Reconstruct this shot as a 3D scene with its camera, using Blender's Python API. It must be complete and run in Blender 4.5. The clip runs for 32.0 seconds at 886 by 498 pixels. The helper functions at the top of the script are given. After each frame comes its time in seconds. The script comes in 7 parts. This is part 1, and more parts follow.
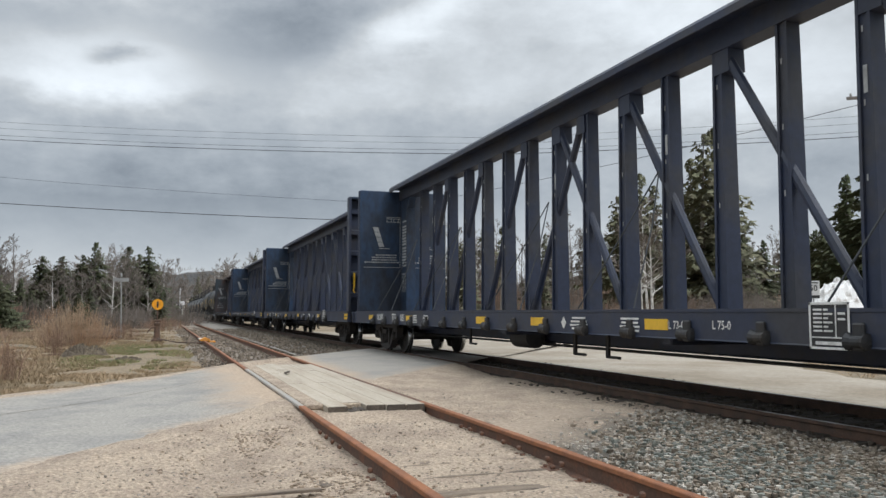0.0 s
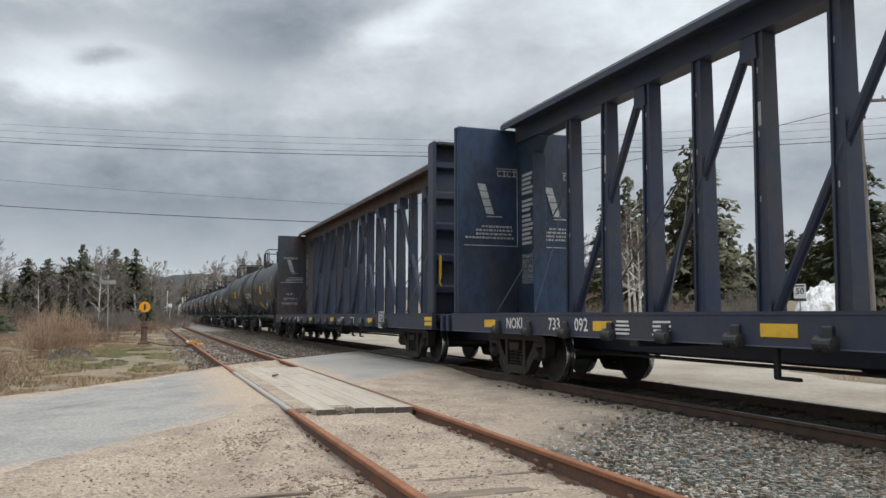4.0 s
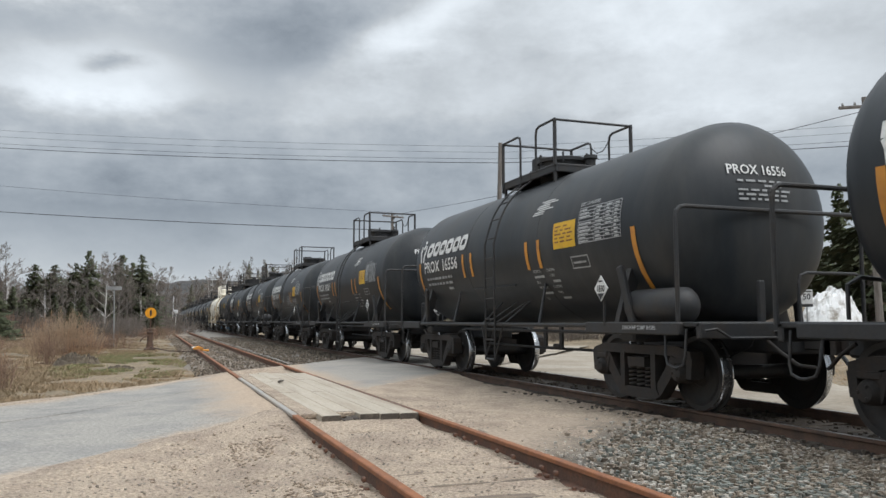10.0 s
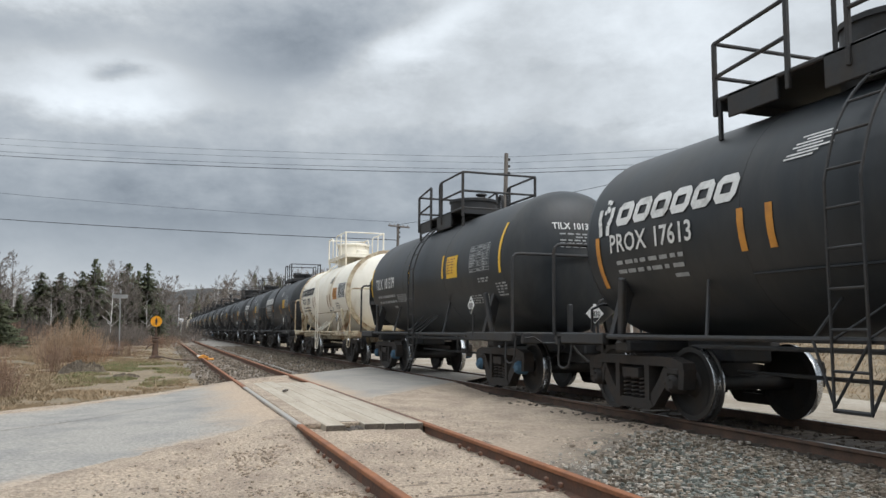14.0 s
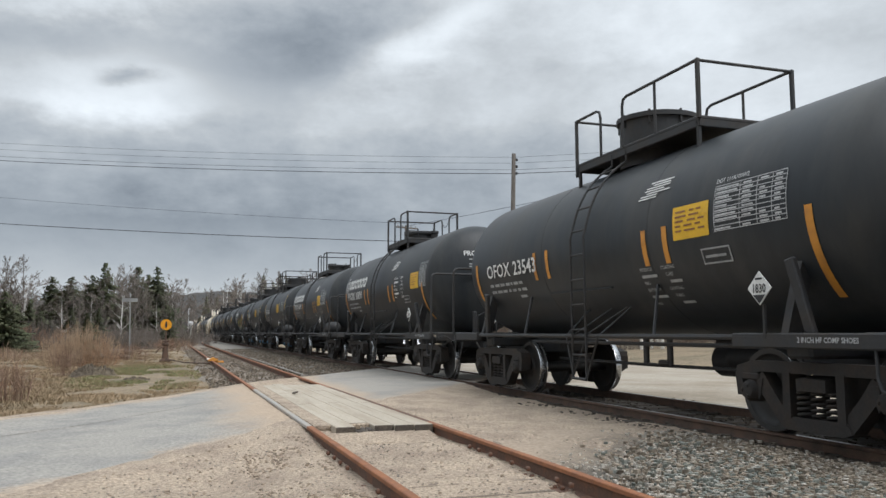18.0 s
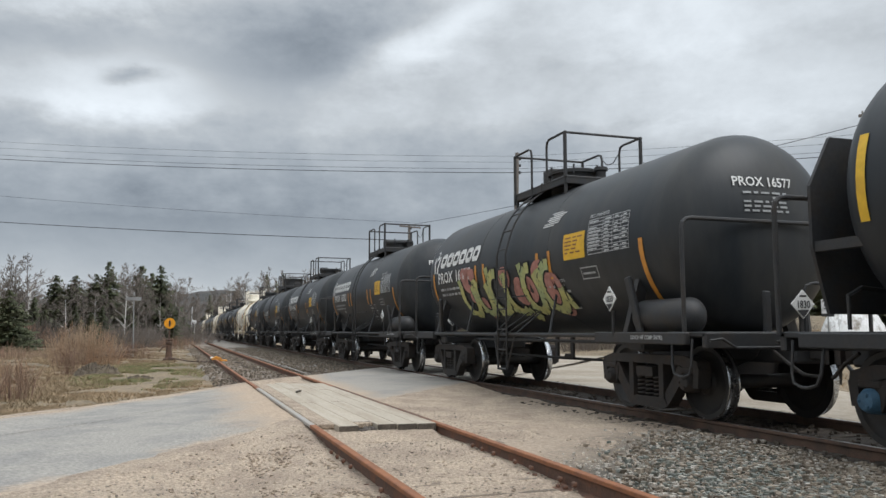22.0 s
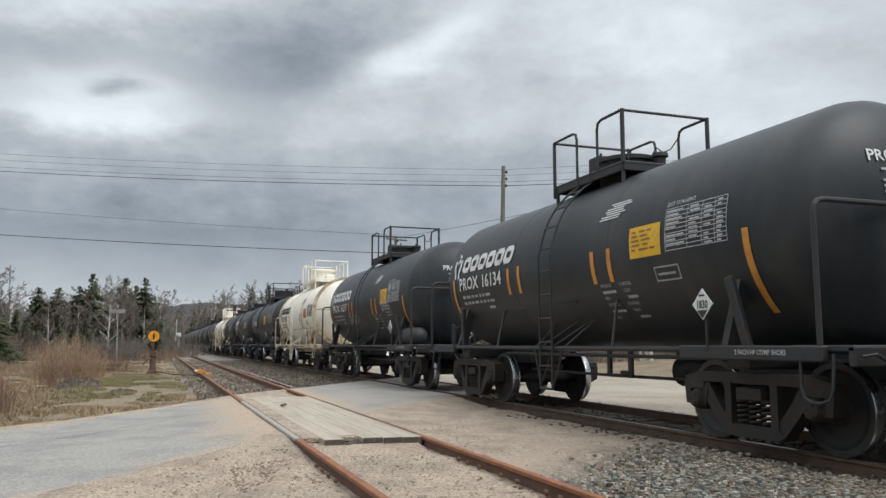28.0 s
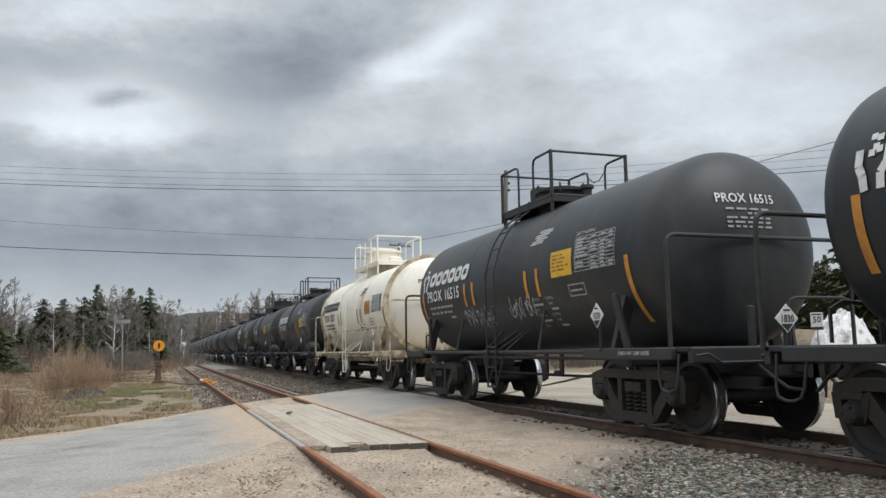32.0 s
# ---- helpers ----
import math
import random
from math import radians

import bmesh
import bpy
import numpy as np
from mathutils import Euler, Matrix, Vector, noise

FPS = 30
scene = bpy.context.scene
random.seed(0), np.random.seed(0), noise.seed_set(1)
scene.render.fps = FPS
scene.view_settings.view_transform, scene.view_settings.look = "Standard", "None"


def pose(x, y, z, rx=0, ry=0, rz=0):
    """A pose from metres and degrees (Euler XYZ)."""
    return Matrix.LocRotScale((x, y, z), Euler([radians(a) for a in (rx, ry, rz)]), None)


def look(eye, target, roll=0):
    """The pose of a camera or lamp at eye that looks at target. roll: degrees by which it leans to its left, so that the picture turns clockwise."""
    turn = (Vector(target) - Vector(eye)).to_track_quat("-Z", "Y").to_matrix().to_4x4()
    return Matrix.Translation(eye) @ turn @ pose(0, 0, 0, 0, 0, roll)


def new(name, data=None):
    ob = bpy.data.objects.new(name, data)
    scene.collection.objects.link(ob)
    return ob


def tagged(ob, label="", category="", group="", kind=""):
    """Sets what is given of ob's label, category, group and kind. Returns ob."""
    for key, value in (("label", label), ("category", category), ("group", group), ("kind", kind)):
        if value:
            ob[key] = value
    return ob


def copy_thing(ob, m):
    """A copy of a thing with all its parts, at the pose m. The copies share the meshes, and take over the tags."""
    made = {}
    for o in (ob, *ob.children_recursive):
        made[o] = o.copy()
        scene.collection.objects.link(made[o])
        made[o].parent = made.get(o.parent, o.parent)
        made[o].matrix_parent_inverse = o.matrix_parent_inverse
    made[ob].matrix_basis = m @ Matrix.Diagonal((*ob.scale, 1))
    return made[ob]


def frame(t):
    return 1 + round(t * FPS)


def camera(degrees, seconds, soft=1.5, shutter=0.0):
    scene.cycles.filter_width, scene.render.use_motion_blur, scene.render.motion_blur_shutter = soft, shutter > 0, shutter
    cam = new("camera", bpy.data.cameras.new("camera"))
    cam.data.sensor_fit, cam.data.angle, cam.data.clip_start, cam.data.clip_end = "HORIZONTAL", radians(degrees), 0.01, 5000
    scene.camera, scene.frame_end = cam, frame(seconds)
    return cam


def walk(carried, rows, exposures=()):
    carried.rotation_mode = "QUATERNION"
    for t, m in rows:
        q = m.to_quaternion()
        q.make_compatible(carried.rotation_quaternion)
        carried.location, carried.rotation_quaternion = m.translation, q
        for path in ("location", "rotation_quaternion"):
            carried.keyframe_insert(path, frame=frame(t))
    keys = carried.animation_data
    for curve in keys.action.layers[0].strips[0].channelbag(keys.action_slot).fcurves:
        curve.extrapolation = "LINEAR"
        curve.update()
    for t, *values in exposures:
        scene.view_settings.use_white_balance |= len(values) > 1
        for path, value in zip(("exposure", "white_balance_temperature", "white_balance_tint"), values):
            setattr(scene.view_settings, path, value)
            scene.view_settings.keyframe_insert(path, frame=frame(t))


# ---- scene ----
# ---- camera ----
cam = camera(58.0, 32.0, soft=1.5)
EYE = (0.0, 0.0, 1.09)
# seconds, yaw, pitch, roll in degrees: a phone held by hand on one spot
ROWS = [
    (0.0, -19.31, 4.53, 0.00), (0.5, -19.40, 4.40, -0.14), (1.0, -19.83, 4.21, -0.01),
    (1.5, -20.54, 4.13, 0.16), (2.0, -20.65, 4.12, -0.13), (2.5, -20.43, 4.31, -0.14),
    (3.0, -20.39, 4.45, 0.16), (3.5, -20.24, 4.61, 0.13), (5.5, -19.83, 4.84, 0.01),
    (6.0, -19.74, 4.93, 0.46), (6.5, -19.65, 5.06, 0.59), (7.0, -19.84, 5.60, 0.35),
    (7.5, -20.41, 6.10, 0.22), (8.0, -20.79, 6.14, 0.04), (8.5, -20.74, 5.75, -0.13),
    (9.0, -20.39, 5.32, -0.15), (9.5, -20.08, 5.16, -0.13), (10.0, -19.73, 5.14, -0.00),
    (10.5, -19.81, 5.31, 0.23), (11.0, -20.05, 5.65, 0.37), (11.5, -19.98, 5.98, 0.43),
    (12.0, -19.85, 6.13, 0.55), (12.5, -19.97, 6.04, 0.48), (13.0, -19.79, 6.02, 0.43),
    (13.5, -19.45, 6.04, 0.37), (14.0, -19.33, 5.86, 0.35), (14.5, -19.37, 5.34, 0.09),
    (16.5, -19.03, 4.92, -0.28), (17.0, -18.86, 5.13, -0.00), (17.5, -18.81, 5.61, 0.12),
    (18.0, -18.74, 5.93, -0.11), (18.5, -18.32, 6.03, -0.38), (19.0, -18.30, 6.26, -0.14),
    (19.5, -18.55, 6.06, -0.15), (20.0, -18.58, 6.34, -0.05), (20.5, -18.65, 6.59, -0.03),
    (21.0, -18.68, 6.21, -0.18), (21.5, -18.57, 5.87, -0.17), (22.0, -18.51, 5.86, -0.04),
    (22.5, -18.65, 5.82, -0.02), (23.0, -18.74, 5.64, -0.13), (23.5, -19.14, 5.51, 0.09),
    (24.0, -19.53, 5.49, 0.16), (24.5, -19.34, 5.46, 0.22), (25.0, -19.05, 5.51, 0.18),
    (25.5, -19.37, 5.74, 0.13), (27.5, -19.31, 6.73, 0.14), (28.0, -19.49, 6.78, -0.01),
    (28.5, -19.31, 6.75, -0.12), (29.0, -19.07, 6.88, -0.26), (29.5, -18.96, 6.90, -0.52),
    (30.0, -18.88, 6.79, -0.68), (30.5, -19.29, 6.88, -0.61), (31.0, -19.54, 6.93, -0.80),
    (31.5, -19.37, 7.03, -0.90), (32.0, -19.24, 7.17, -0.84),
]


def held(yaw, pitch, roll):
    turn = Euler((radians(90 + pitch), 0, radians(yaw))).to_matrix().to_4x4()
    return Matrix.Translation(EYE) @ turn @ pose(0, 0, 0, 0, 0, roll)


# the phone's automatic exposure, in stops
EXPOSURE = [(0.0, 0.04), (1.0, 0.06), (2.0, 0.0), (3.0, 0.0), (6.0, 0.0), (7.0, 0.14), (8.0, 0.0), (10.0, 0.0), (12.0, -0.1), (14.0, 0.0), (17.0, 0.0),
            (20.0, 0.0), (23.0, -0.06), (28.0, -0.05), (29.0, -0.08), (30.0, -0.24), (31.0, -0.06), (32.0, -0.04)]
walk(cam, [(t, held(a, b, c)) for t, a, b, c in ROWS], [(t, stops, 6390, 10) for t, stops in EXPOSURE])

# ---- sky and sun: broken overcast ----
world = bpy.data.worlds.new("overcast_sky")
scene.world = world
world.use_nodes = True
wn, wl = world.node_tree.nodes, world.node_tree.links
wn.clear()


def wnode(kind):
    return wn.new(kind)


def wmath(op, a, b=None, c=None):
    n = wnode("ShaderNodeMath")
    n.operation = op
    for i, v in enumerate((a, b, c)):
        if v is None:
            continue
        if isinstance(v, (int, float)):
            n.inputs[i].default_value = v
        else:
            wl.new(v, n.inputs[i])
    return n.outputs[0]


coord = wnode("ShaderNodeTexCoord").outputs["Generated"]
sep = wnode("ShaderNodeSeparateXYZ")
wl.new(coord, sep.inputs[0])
azimuth = wmath("MULTIPLY", wmath("ARCTAN2", sep.outputs[0], sep.outputs[1]), 57.2958)
height = wmath("MULTIPLY", wmath("ARCSINE", sep.outputs[2]), 57.2958)
flat = wnode("ShaderNodeCombineXYZ")
wl.new(wmath("MULTIPLY", azimuth, 0.04), flat.inputs[0])
wl.new(wmath("MULTIPLY", height, 0.105), flat.inputs[1])


billow = wnode("ShaderNodeCombineXYZ")
wl.new(wmath("MULTIPLY", azimuth, 0.062), billow.inputs[0])
wl.new(wmath("MULTIPLY", height, 0.100), billow.inputs[1])


def wnoise(scale, detail, rough=0.55, shift=0.0, base=flat):
    n = wnode("ShaderNodeTexNoise")
    n.noise_dimensions = "4D"
    n.inputs["Scale"].default_value, n.inputs["Detail"].default_value = scale, detail
    n.inputs["Roughness"].default_value, n.inputs["W"].default_value = rough, shift
    wl.new(base.outputs[0], n.inputs["Vector"])
    return wmath("SUBTRACT", n.outputs[0], 0.5)


big, mid, fine = wnoise(1.0, 3, 0.5, 1.3), wnoise(2.6, 5, 0.55, 4.1), wnoise(4.6, 7, 0.62, 8.2, billow)
wh = wmath("ADD", height, wmath("MULTIPLY", mid, 5.0))
wh = wmath("ADD", wh, wmath("MULTIPLY", fine, 1.6))
wa = wmath("ADD", azimuth, wmath("MULTIPLY", big, 14.0))
wa = wmath("ADD", wa, wmath("MULTIPLY", fine, 3.0))
ramp = wnode("ShaderNodeValToRGB")
wl.new(wmath("DIVIDE", wh, 90.0), ramp.inputs[0])
stops = [(0.0, 0.60), (0.03, 0.64), (0.055, 0.50), (0.09, 0.37), (0.13, 0.48), (0.165, 0.60),
         (0.2, 0.52), (0.24, 0.58), (0.34, 0.75), (0.66, 1.3), (1.0, 1.6)]
el = ramp.color_ramp.elements
while len(el) < len(stops):
    el.new(0.5)
for e, (p, v) in zip(el, stops):
    e.position, e.color = p, (v, v, v, 1)
level = ramp.outputs[0]


def cloud(a0, h0, wide, tall, lean, gain):
    """A soft cloud patch round azimuth a0 and height h0 (degrees)."""
    da, dh = wmath("SUBTRACT", wa, a0), wmath("SUBTRACT", wh, h0)
    u = wmath("ADD", wmath("MULTIPLY", da, math.cos(lean)), wmath("MULTIPLY", dh, math.sin(lean)))
    v = wmath("SUBTRACT", wmath("MULTIPLY", dh, math.cos(lean)), wmath("MULTIPLY", da, math.sin(lean)))
    r = wmath("ADD", wmath("POWER", wmath("DIVIDE", u, wide), 2.0), wmath("POWER", wmath("DIVIDE", v, tall), 2.0))
    return wmath("MULTIPLY", wmath("EXPONENT", wmath("MULTIPLY", r, -1.0)), gain)


shade = level
for patch in [(-2.5, 16.0, 7.0, 2.6, 0.1, 0.34), (-2.8, 16.4, 1.9, 0.7, 0.05, -0.34), (17.5, 20.3, 7.5, 1.7, 0.55, 0.30), (21.0, 17.5, 6.0, 3.0, 0.3, 0.10),
              (9.5, 20.5, 10.0, 4.0, 0.30, -0.22), (-7.5, 19.8, 7.0, 1.4, 0.05, -0.10), (38.5, 19.0, 12.0, 5.5, 0.0, 0.20), (34.0, 7.0, 20.0, 7.0, 0.0, 0.09),
              (-4.0, 22.5, 10.0, 2.5, 0.1, 0.14), (0.0, 8.0, 14.0, 3.0, 0.0, -0.05)]:
    shade = wmath("ADD", shade, cloud(*patch))
shade = wmath("ADD", shade, wmath("MULTIPLY", big, 0.24))
shade = wmath("ADD", shade, wmath("MULTIPLY", mid, 0.26))
shade = wmath("ADD", shade, wmath("MULTIPLY", fine, 0.25))
shade = wmath("ADD", shade, wmath("MULTIPLY", wmath("MAXIMUM", wmath("SUBTRACT", shade, 0.60), 0.0), 0.45))
tint = wnode("ShaderNodeValToRGB")
tint.color_ramp.elements[0].position, tint.color_ramp.elements[0].color = 0.28, (0.86, 0.99, 1.14, 1)
tint.color_ramp.elements[1].position, tint.color_ramp.elements[1].color = 0.62, (0.935, 1.0, 1.05, 1)
wl.new(shade, tint.inputs[0])
clouds = wnode("ShaderNodeVectorMath")
clouds.operation = "SCALE"
wl.new(tint.outputs[0], clouds.inputs[0])
wl.new(wmath("MAXIMUM", shade, 0.12), clouds.inputs["Scale"])
sky = wnode("ShaderNodeTexSky")
sky.sky_type, sky.sun_disc, sky.sun_elevation, sky.sun_rotation = "NISHITA", False, radians(55), radians(148)
thin = wnode("ShaderNodeVectorMath")
thin.operation = "SCALE"
wl.new(sky.outputs[0], thin.inputs[0])
thin.inputs["Scale"].default_value = 0.05
mixed = wnode("ShaderNodeMix")
mixed.data_type = "RGBA"
mixed.inputs[0].default_value = 0.06
wl.new(clouds.outputs[0], mixed.inputs[6])
wl.new(thin.outputs[0], mixed.inputs[7])
back = wnode("ShaderNodeBackground")
back.inputs[1].default_value = 1.0
wl.new(mixed.outputs[2], back.inputs[0])
wl.new(back.outputs[0], wnode("ShaderNodeOutputWorld").inputs[0])

sun = new("sun", bpy.data.lights.new("sun", "SUN"))
sun.data.energy, sun.data.angle, sun.data.color = 1.7, radians(35), (1.0, 0.985, 0.965)
sun.matrix_world = look((20, -32, 54), (0, 0, 0))

# ---- materials ----
MATS = {}


def material(name, base, rough=0.7, metal=0.0, var=0.18, scale=3.0, fine=40.0, bump=0.15, second=None, amount=0.5,
             stretch=(1, 1, 1), spread=0.0, gloss=0.5, depth=0.01, cover=None):
    """A procedural surface: base colour with two scales of noise, patches of a second colour, fine relief."""
    m = bpy.data.materials.new(name)
    m.use_nodes = True
    n, l = m.node_tree.nodes, m.node_tree.links
    p = n["Principled BSDF"]
    tc = n.new("ShaderNodeTexCoord")
    mp = n.new("ShaderNodeMapping")
    mp.inputs["Scale"].default_value = stretch
    l.new(tc.outputs["Object"], mp.inputs[0])

    def noise_at(s, d):
        t = n.new("ShaderNodeTexNoise")
        t.inputs["Scale"].default_value, t.inputs["Detail"].default_value = s, d
        t.inputs["Roughness"].default_value = 0.62
        l.new(mp.outputs[0], t.inputs["Vector"])
        return t.outputs[0]

    n1, n2 = noise_at(scale, 6), noise_at(fine, 4)
    mixc = n.new("ShaderNodeMix")
    mixc.data_type = "RGBA"
    mixc.inputs[6].default_value = (*base, 1)
    mixc.inputs[7].default_value = (*(second or tuple(c * 0.75 for c in base)), 1)
    rr = n.new("ShaderNodeMapRange")
    rr.inputs[1].default_value, rr.inputs[2].default_value = 0.62 - amount * 0.35, 0.72 - amount * 0.15
    l.new(n1, rr.inputs[0])
    l.new(rr.outputs[0], mixc.inputs[0])
    hsv = n.new("ShaderNodeHueSaturation")
    colour = mixc.outputs[2]
    if cover:
        # a loose layer (blown sand, dust) that lies thicker past each given line: across x, across y, start, width
        xyz = n.new("ShaderNodeSeparateXYZ")
        l.new(tc.outputs["Object"], xyz.inputs[0])
        total = None

        def mth(op, a, b):
            q = n.new("ShaderNodeMath")
            q.operation = op
            for i, v in enumerate((a, b)):
                if isinstance(v, (int, float)):
                    q.inputs[i].default_value = v
                else:
                    l.new(v, q.inputs[i])
            return q.outputs[0]

        ragged = mth("ADD", mth("MULTIPLY", mth("SUBTRACT", noise_at(0.7, 5), 0.5), cover[2]), mth("MULTIPLY", mth("SUBTRACT", noise_at(9, 3), 0.5), cover[2] * 0.35))
        for vx, vy, start, wide in cover[1]:
            d = mth("ADD", mth("ADD", mth("MULTIPLY", xyz.outputs[0], vx), mth("MULTIPLY", xyz.outputs[1], vy)), ragged)
            s = n.new("ShaderNodeMapRange")
            s.interpolation_type = "SMOOTHSTEP"
            s.inputs[1].default_value, s.inputs[2].default_value = start, start + wide
            l.new(d, s.inputs[0])
            total = s.outputs[0] if total is None else mth("MAXIMUM", total, s.outputs[0])
        lay = n.new("ShaderNodeMix")
        lay.data_type = "RGBA"
        lay.inputs[7].default_value = (*cover[0], 1)
        l.new(total, lay.inputs[0])
        l.new(colour, lay.inputs[6])
        colour = lay.outputs[2]
    l.new(colour, hsv.inputs["Color"])
    vr = n.new("ShaderNodeMapRange")
    vr.inputs[1].default_value, vr.inputs[2].default_value = 0.25, 0.75
    vr.inputs[3].default_value, vr.inputs[4].default_value = 1 - var, 1 + var
    l.new(n2, vr.inputs[0])
    value = vr.outputs[0]
    if spread:
        oi = n.new("ShaderNodeObjectInfo")
        geo = n.new("ShaderNodeNewGeometry")
        pick = n.new("ShaderNodeMath")
        pick.operation = "ADD"
        l.new(oi.outputs["Random"], pick.inputs[0])
        l.new(geo.outputs["Random Per Island"], pick.inputs[1])
        sr = n.new("ShaderNodeMapRange")
        sr.inputs[1].default_value, sr.inputs[2].default_value = 0.2, 1.8
        sr.inputs[3].default_value, sr.inputs[4].default_value = 1 - spread, 1 + spread
        l.new(pick.outputs[0], sr.inputs[0])
        mu = n.new("ShaderNodeMath")
        mu.operation = "MULTIPLY"
        l.new(value, mu.inputs[0])
        l.new(sr.outputs[0], mu.inputs[1])
        value = mu.outputs[0]
    l.new(value, hsv.inputs["Value"])
    l.new(hsv.outputs[0], p.inputs["Base Color"])
    ro = n.new("ShaderNodeMapRange")
    ro.inputs[3].default_value, ro.inputs[4].default_value = max(0.05, rough - 0.12), min(1, rough + 0.12)
    l.new(n1, ro.inputs[0])
    l.new(ro.outputs[0], p.inputs["Roughness"])
    p.inputs["Metallic"].default_value = metal
    p.inputs["Specular IOR Level"].default_value = gloss
    if bump:
        b = n.new("ShaderNodeBump")
        b.inputs["Strength"].default_value, b.inputs["Distance"].default_value = bump, depth
        ad = n.new("ShaderNodeMath")
        ad.operation = "ADD"
        l.new(n1, ad.inputs[0])
        l.new(n2, ad.inputs[1])
        l.new(ad.outputs[0], b.inputs["Height"])
        l.new(b.outputs[0], p.inputs["Normal"])
    MATS[name] = m
    return m


M = material
tank_black = M("tank_black", (0.0205, 0.0245, 0.0285), 0.45, var=0.16, scale=0.9, fine=5, bump=0.06, second=(0.042, 0.042, 0.041), amount=0.55, stretch=(1, 1, 0.3), gloss=0.35, spread=0.15)
tank_cream = M("tank_cream", (0.85, 0.80, 0.69), 0.5, var=0.06, scale=0.9, fine=5, bump=0.04, second=(0.62, 0.51, 0.35), amount=0.25, stretch=(1, 1, 0.35))
cream_frame = M("cream_frame", (0.55, 0.47, 0.33), 0.65, var=0.15, scale=3, fine=14, bump=0.1, second=(0.20, 0.11, 0.05), amount=0.45)
frame_black = M("frame_black", (0.026, 0.027, 0.029), 0.6, var=0.2, scale=3, fine=20, bump=0.12, second=(0.035, 0.030, 0.026))
truck_iron = M("truck_iron", (0.024, 0.021, 0.019), 0.75, var=0.25, scale=5, fine=30, bump=0.2, second=(0.038, 0.028, 0.022))
wheel_iron = M("wheel_iron", (0.022, 0.021, 0.020), 0.6, var=0.2, scale=4, fine=30, bump=0.1, second=(0.034, 0.027, 0.022))
tread_steel = M("tread_steel", (0.55, 0.56, 0.57), 0.25, 1.0, var=0.08, scale=8, fine=60, bump=0.03)
cap_blue = M("cap_blue", (0.05, 0.12, 0.19), 0.6, var=0.2, scale=6, fine=30, bump=0.1)
beam_blue = M("beam_blue", (0.025, 0.034, 0.064), 0.55, var=0.18, scale=1.2, fine=9, bump=0.1, second=(0.043, 0.045, 0.055), amount=0.45)
panel_blue = M("panel_blue", (0.013, 0.039, 0.090), 0.55, var=0.45, scale=0.9, fine=7, bump=0.1, second=(0.020, 0.025, 0.036), amount=0.7, stretch=(1, 1, 0.5))
panel_brown = M("panel_brown", (0.072, 0.040, 0.029), 0.55, var=0.35, scale=0.8, fine=7, bump=0.1, second=(0.028, 0.040, 0.052), amount=0.75, stretch=(1, 1, 0.5))
chord_brown = M("chord_brown", (0.075, 0.040, 0.030), 0.65, var=0.2, scale=1.5, fine=12, bump=0.1, second=(0.035, 0.034, 0.04), amount=0.5)
white_paint = M("white_paint", (0.72, 0.72, 0.70), 0.6, var=0.1, scale=5, fine=25, bump=0.02, second=(0.5, 0.5, 0.48), amount=0.35)
dull_white = M("dull_white", (0.36, 0.37, 0.37), 0.65, var=0.2, scale=6, fine=25, bump=0.02)
table_white = M("table_white", (0.50, 0.51, 0.51), 0.65, var=0.2, scale=6, fine=25, bump=0.02)
dark_paint = M("dark_paint", (0.03, 0.03, 0.032), 0.6, var=0.1, scale=6, fine=25, bump=0.02)
orange_tape = M("orange_tape", (0.60, 0.26, 0.035), 0.5, var=0.12, scale=5, fine=20, bump=0.02, second=(0.42, 0.18, 0.04), amount=0.4)
yellow_tape = M("yellow_tape", (0.75, 0.46, 0.03), 0.5, var=0.1, scale=5, fine=20, bump=0.02, second=(0.6, 0.34, 0.03), amount=0.3)
yellow_sheet = M("yellow_sheet", (0.74, 0.44, 0.02), 0.5, var=0.08, scale=4, fine=20, bump=0.02, second=(0.62, 0.36, 0.03), amount=0.3)
brown_tape = M("brown_tape", (0.30, 0.14, 0.05), 0.6, var=0.15, scale=5, fine=20, bump=0.02)
graffiti_white = M("graffiti_white", (0.42, 0.44, 0.45), 0.6, var=0.2, scale=5, fine=25, bump=0.0)
graffiti_green = M("graffiti_green", (0.31, 0.36, 0.17), 0.6, var=0.2, scale=2.5, fine=15, bump=0.0, second=(0.46, 0.43, 0.15), amount=0.6)
graffiti_pink = M("graffiti_pink", (0.42, 0.19, 0.155), 0.6, var=0.12, scale=4, fine=15, bump=0.0)
rust_rail = M("rust_rail", (0.275, 0.108, 0.045), 0.8, var=0.2, scale=4, fine=50, bump=0.2, second=(0.20, 0.085, 0.045), amount=0.6, depth=0.004)
dark_rail = M("dark_rail", (0.13, 0.075, 0.05), 0.8, var=0.2, scale=4, fine=50, bump=0.2, second=(0.08, 0.055, 0.042), amount=0.6, depth=0.004)
rail_top = M("rail_top", (0.34, 0.33, 0.33), 0.35, 0.9, var=0.1, scale=6, fine=60, bump=0.05)
tie_wood = M("tie_wood", (0.24, 0.185, 0.135), 0.9, var=0.3, scale=3, fine=30, bump=0.5, second=(0.11, 0.09, 0.075), stretch=(0.6, 4, 4), spread=0.25)
tie_dark = M("tie_dark", (0.055, 0.045, 0.038), 0.9, var=0.3, scale=3, fine=30, bump=0.5, second=(0.10, 0.08, 0.06), stretch=(0.6, 4, 4), spread=0.25)
plank_wood = M("plank_wood", (0.43, 0.375, 0.30), 0.9, var=0.16, scale=1.2, fine=16, bump=0.35, second=(0.36, 0.305, 0.235), stretch=(4, 0.35, 4), spread=0.06, depth=0.008)
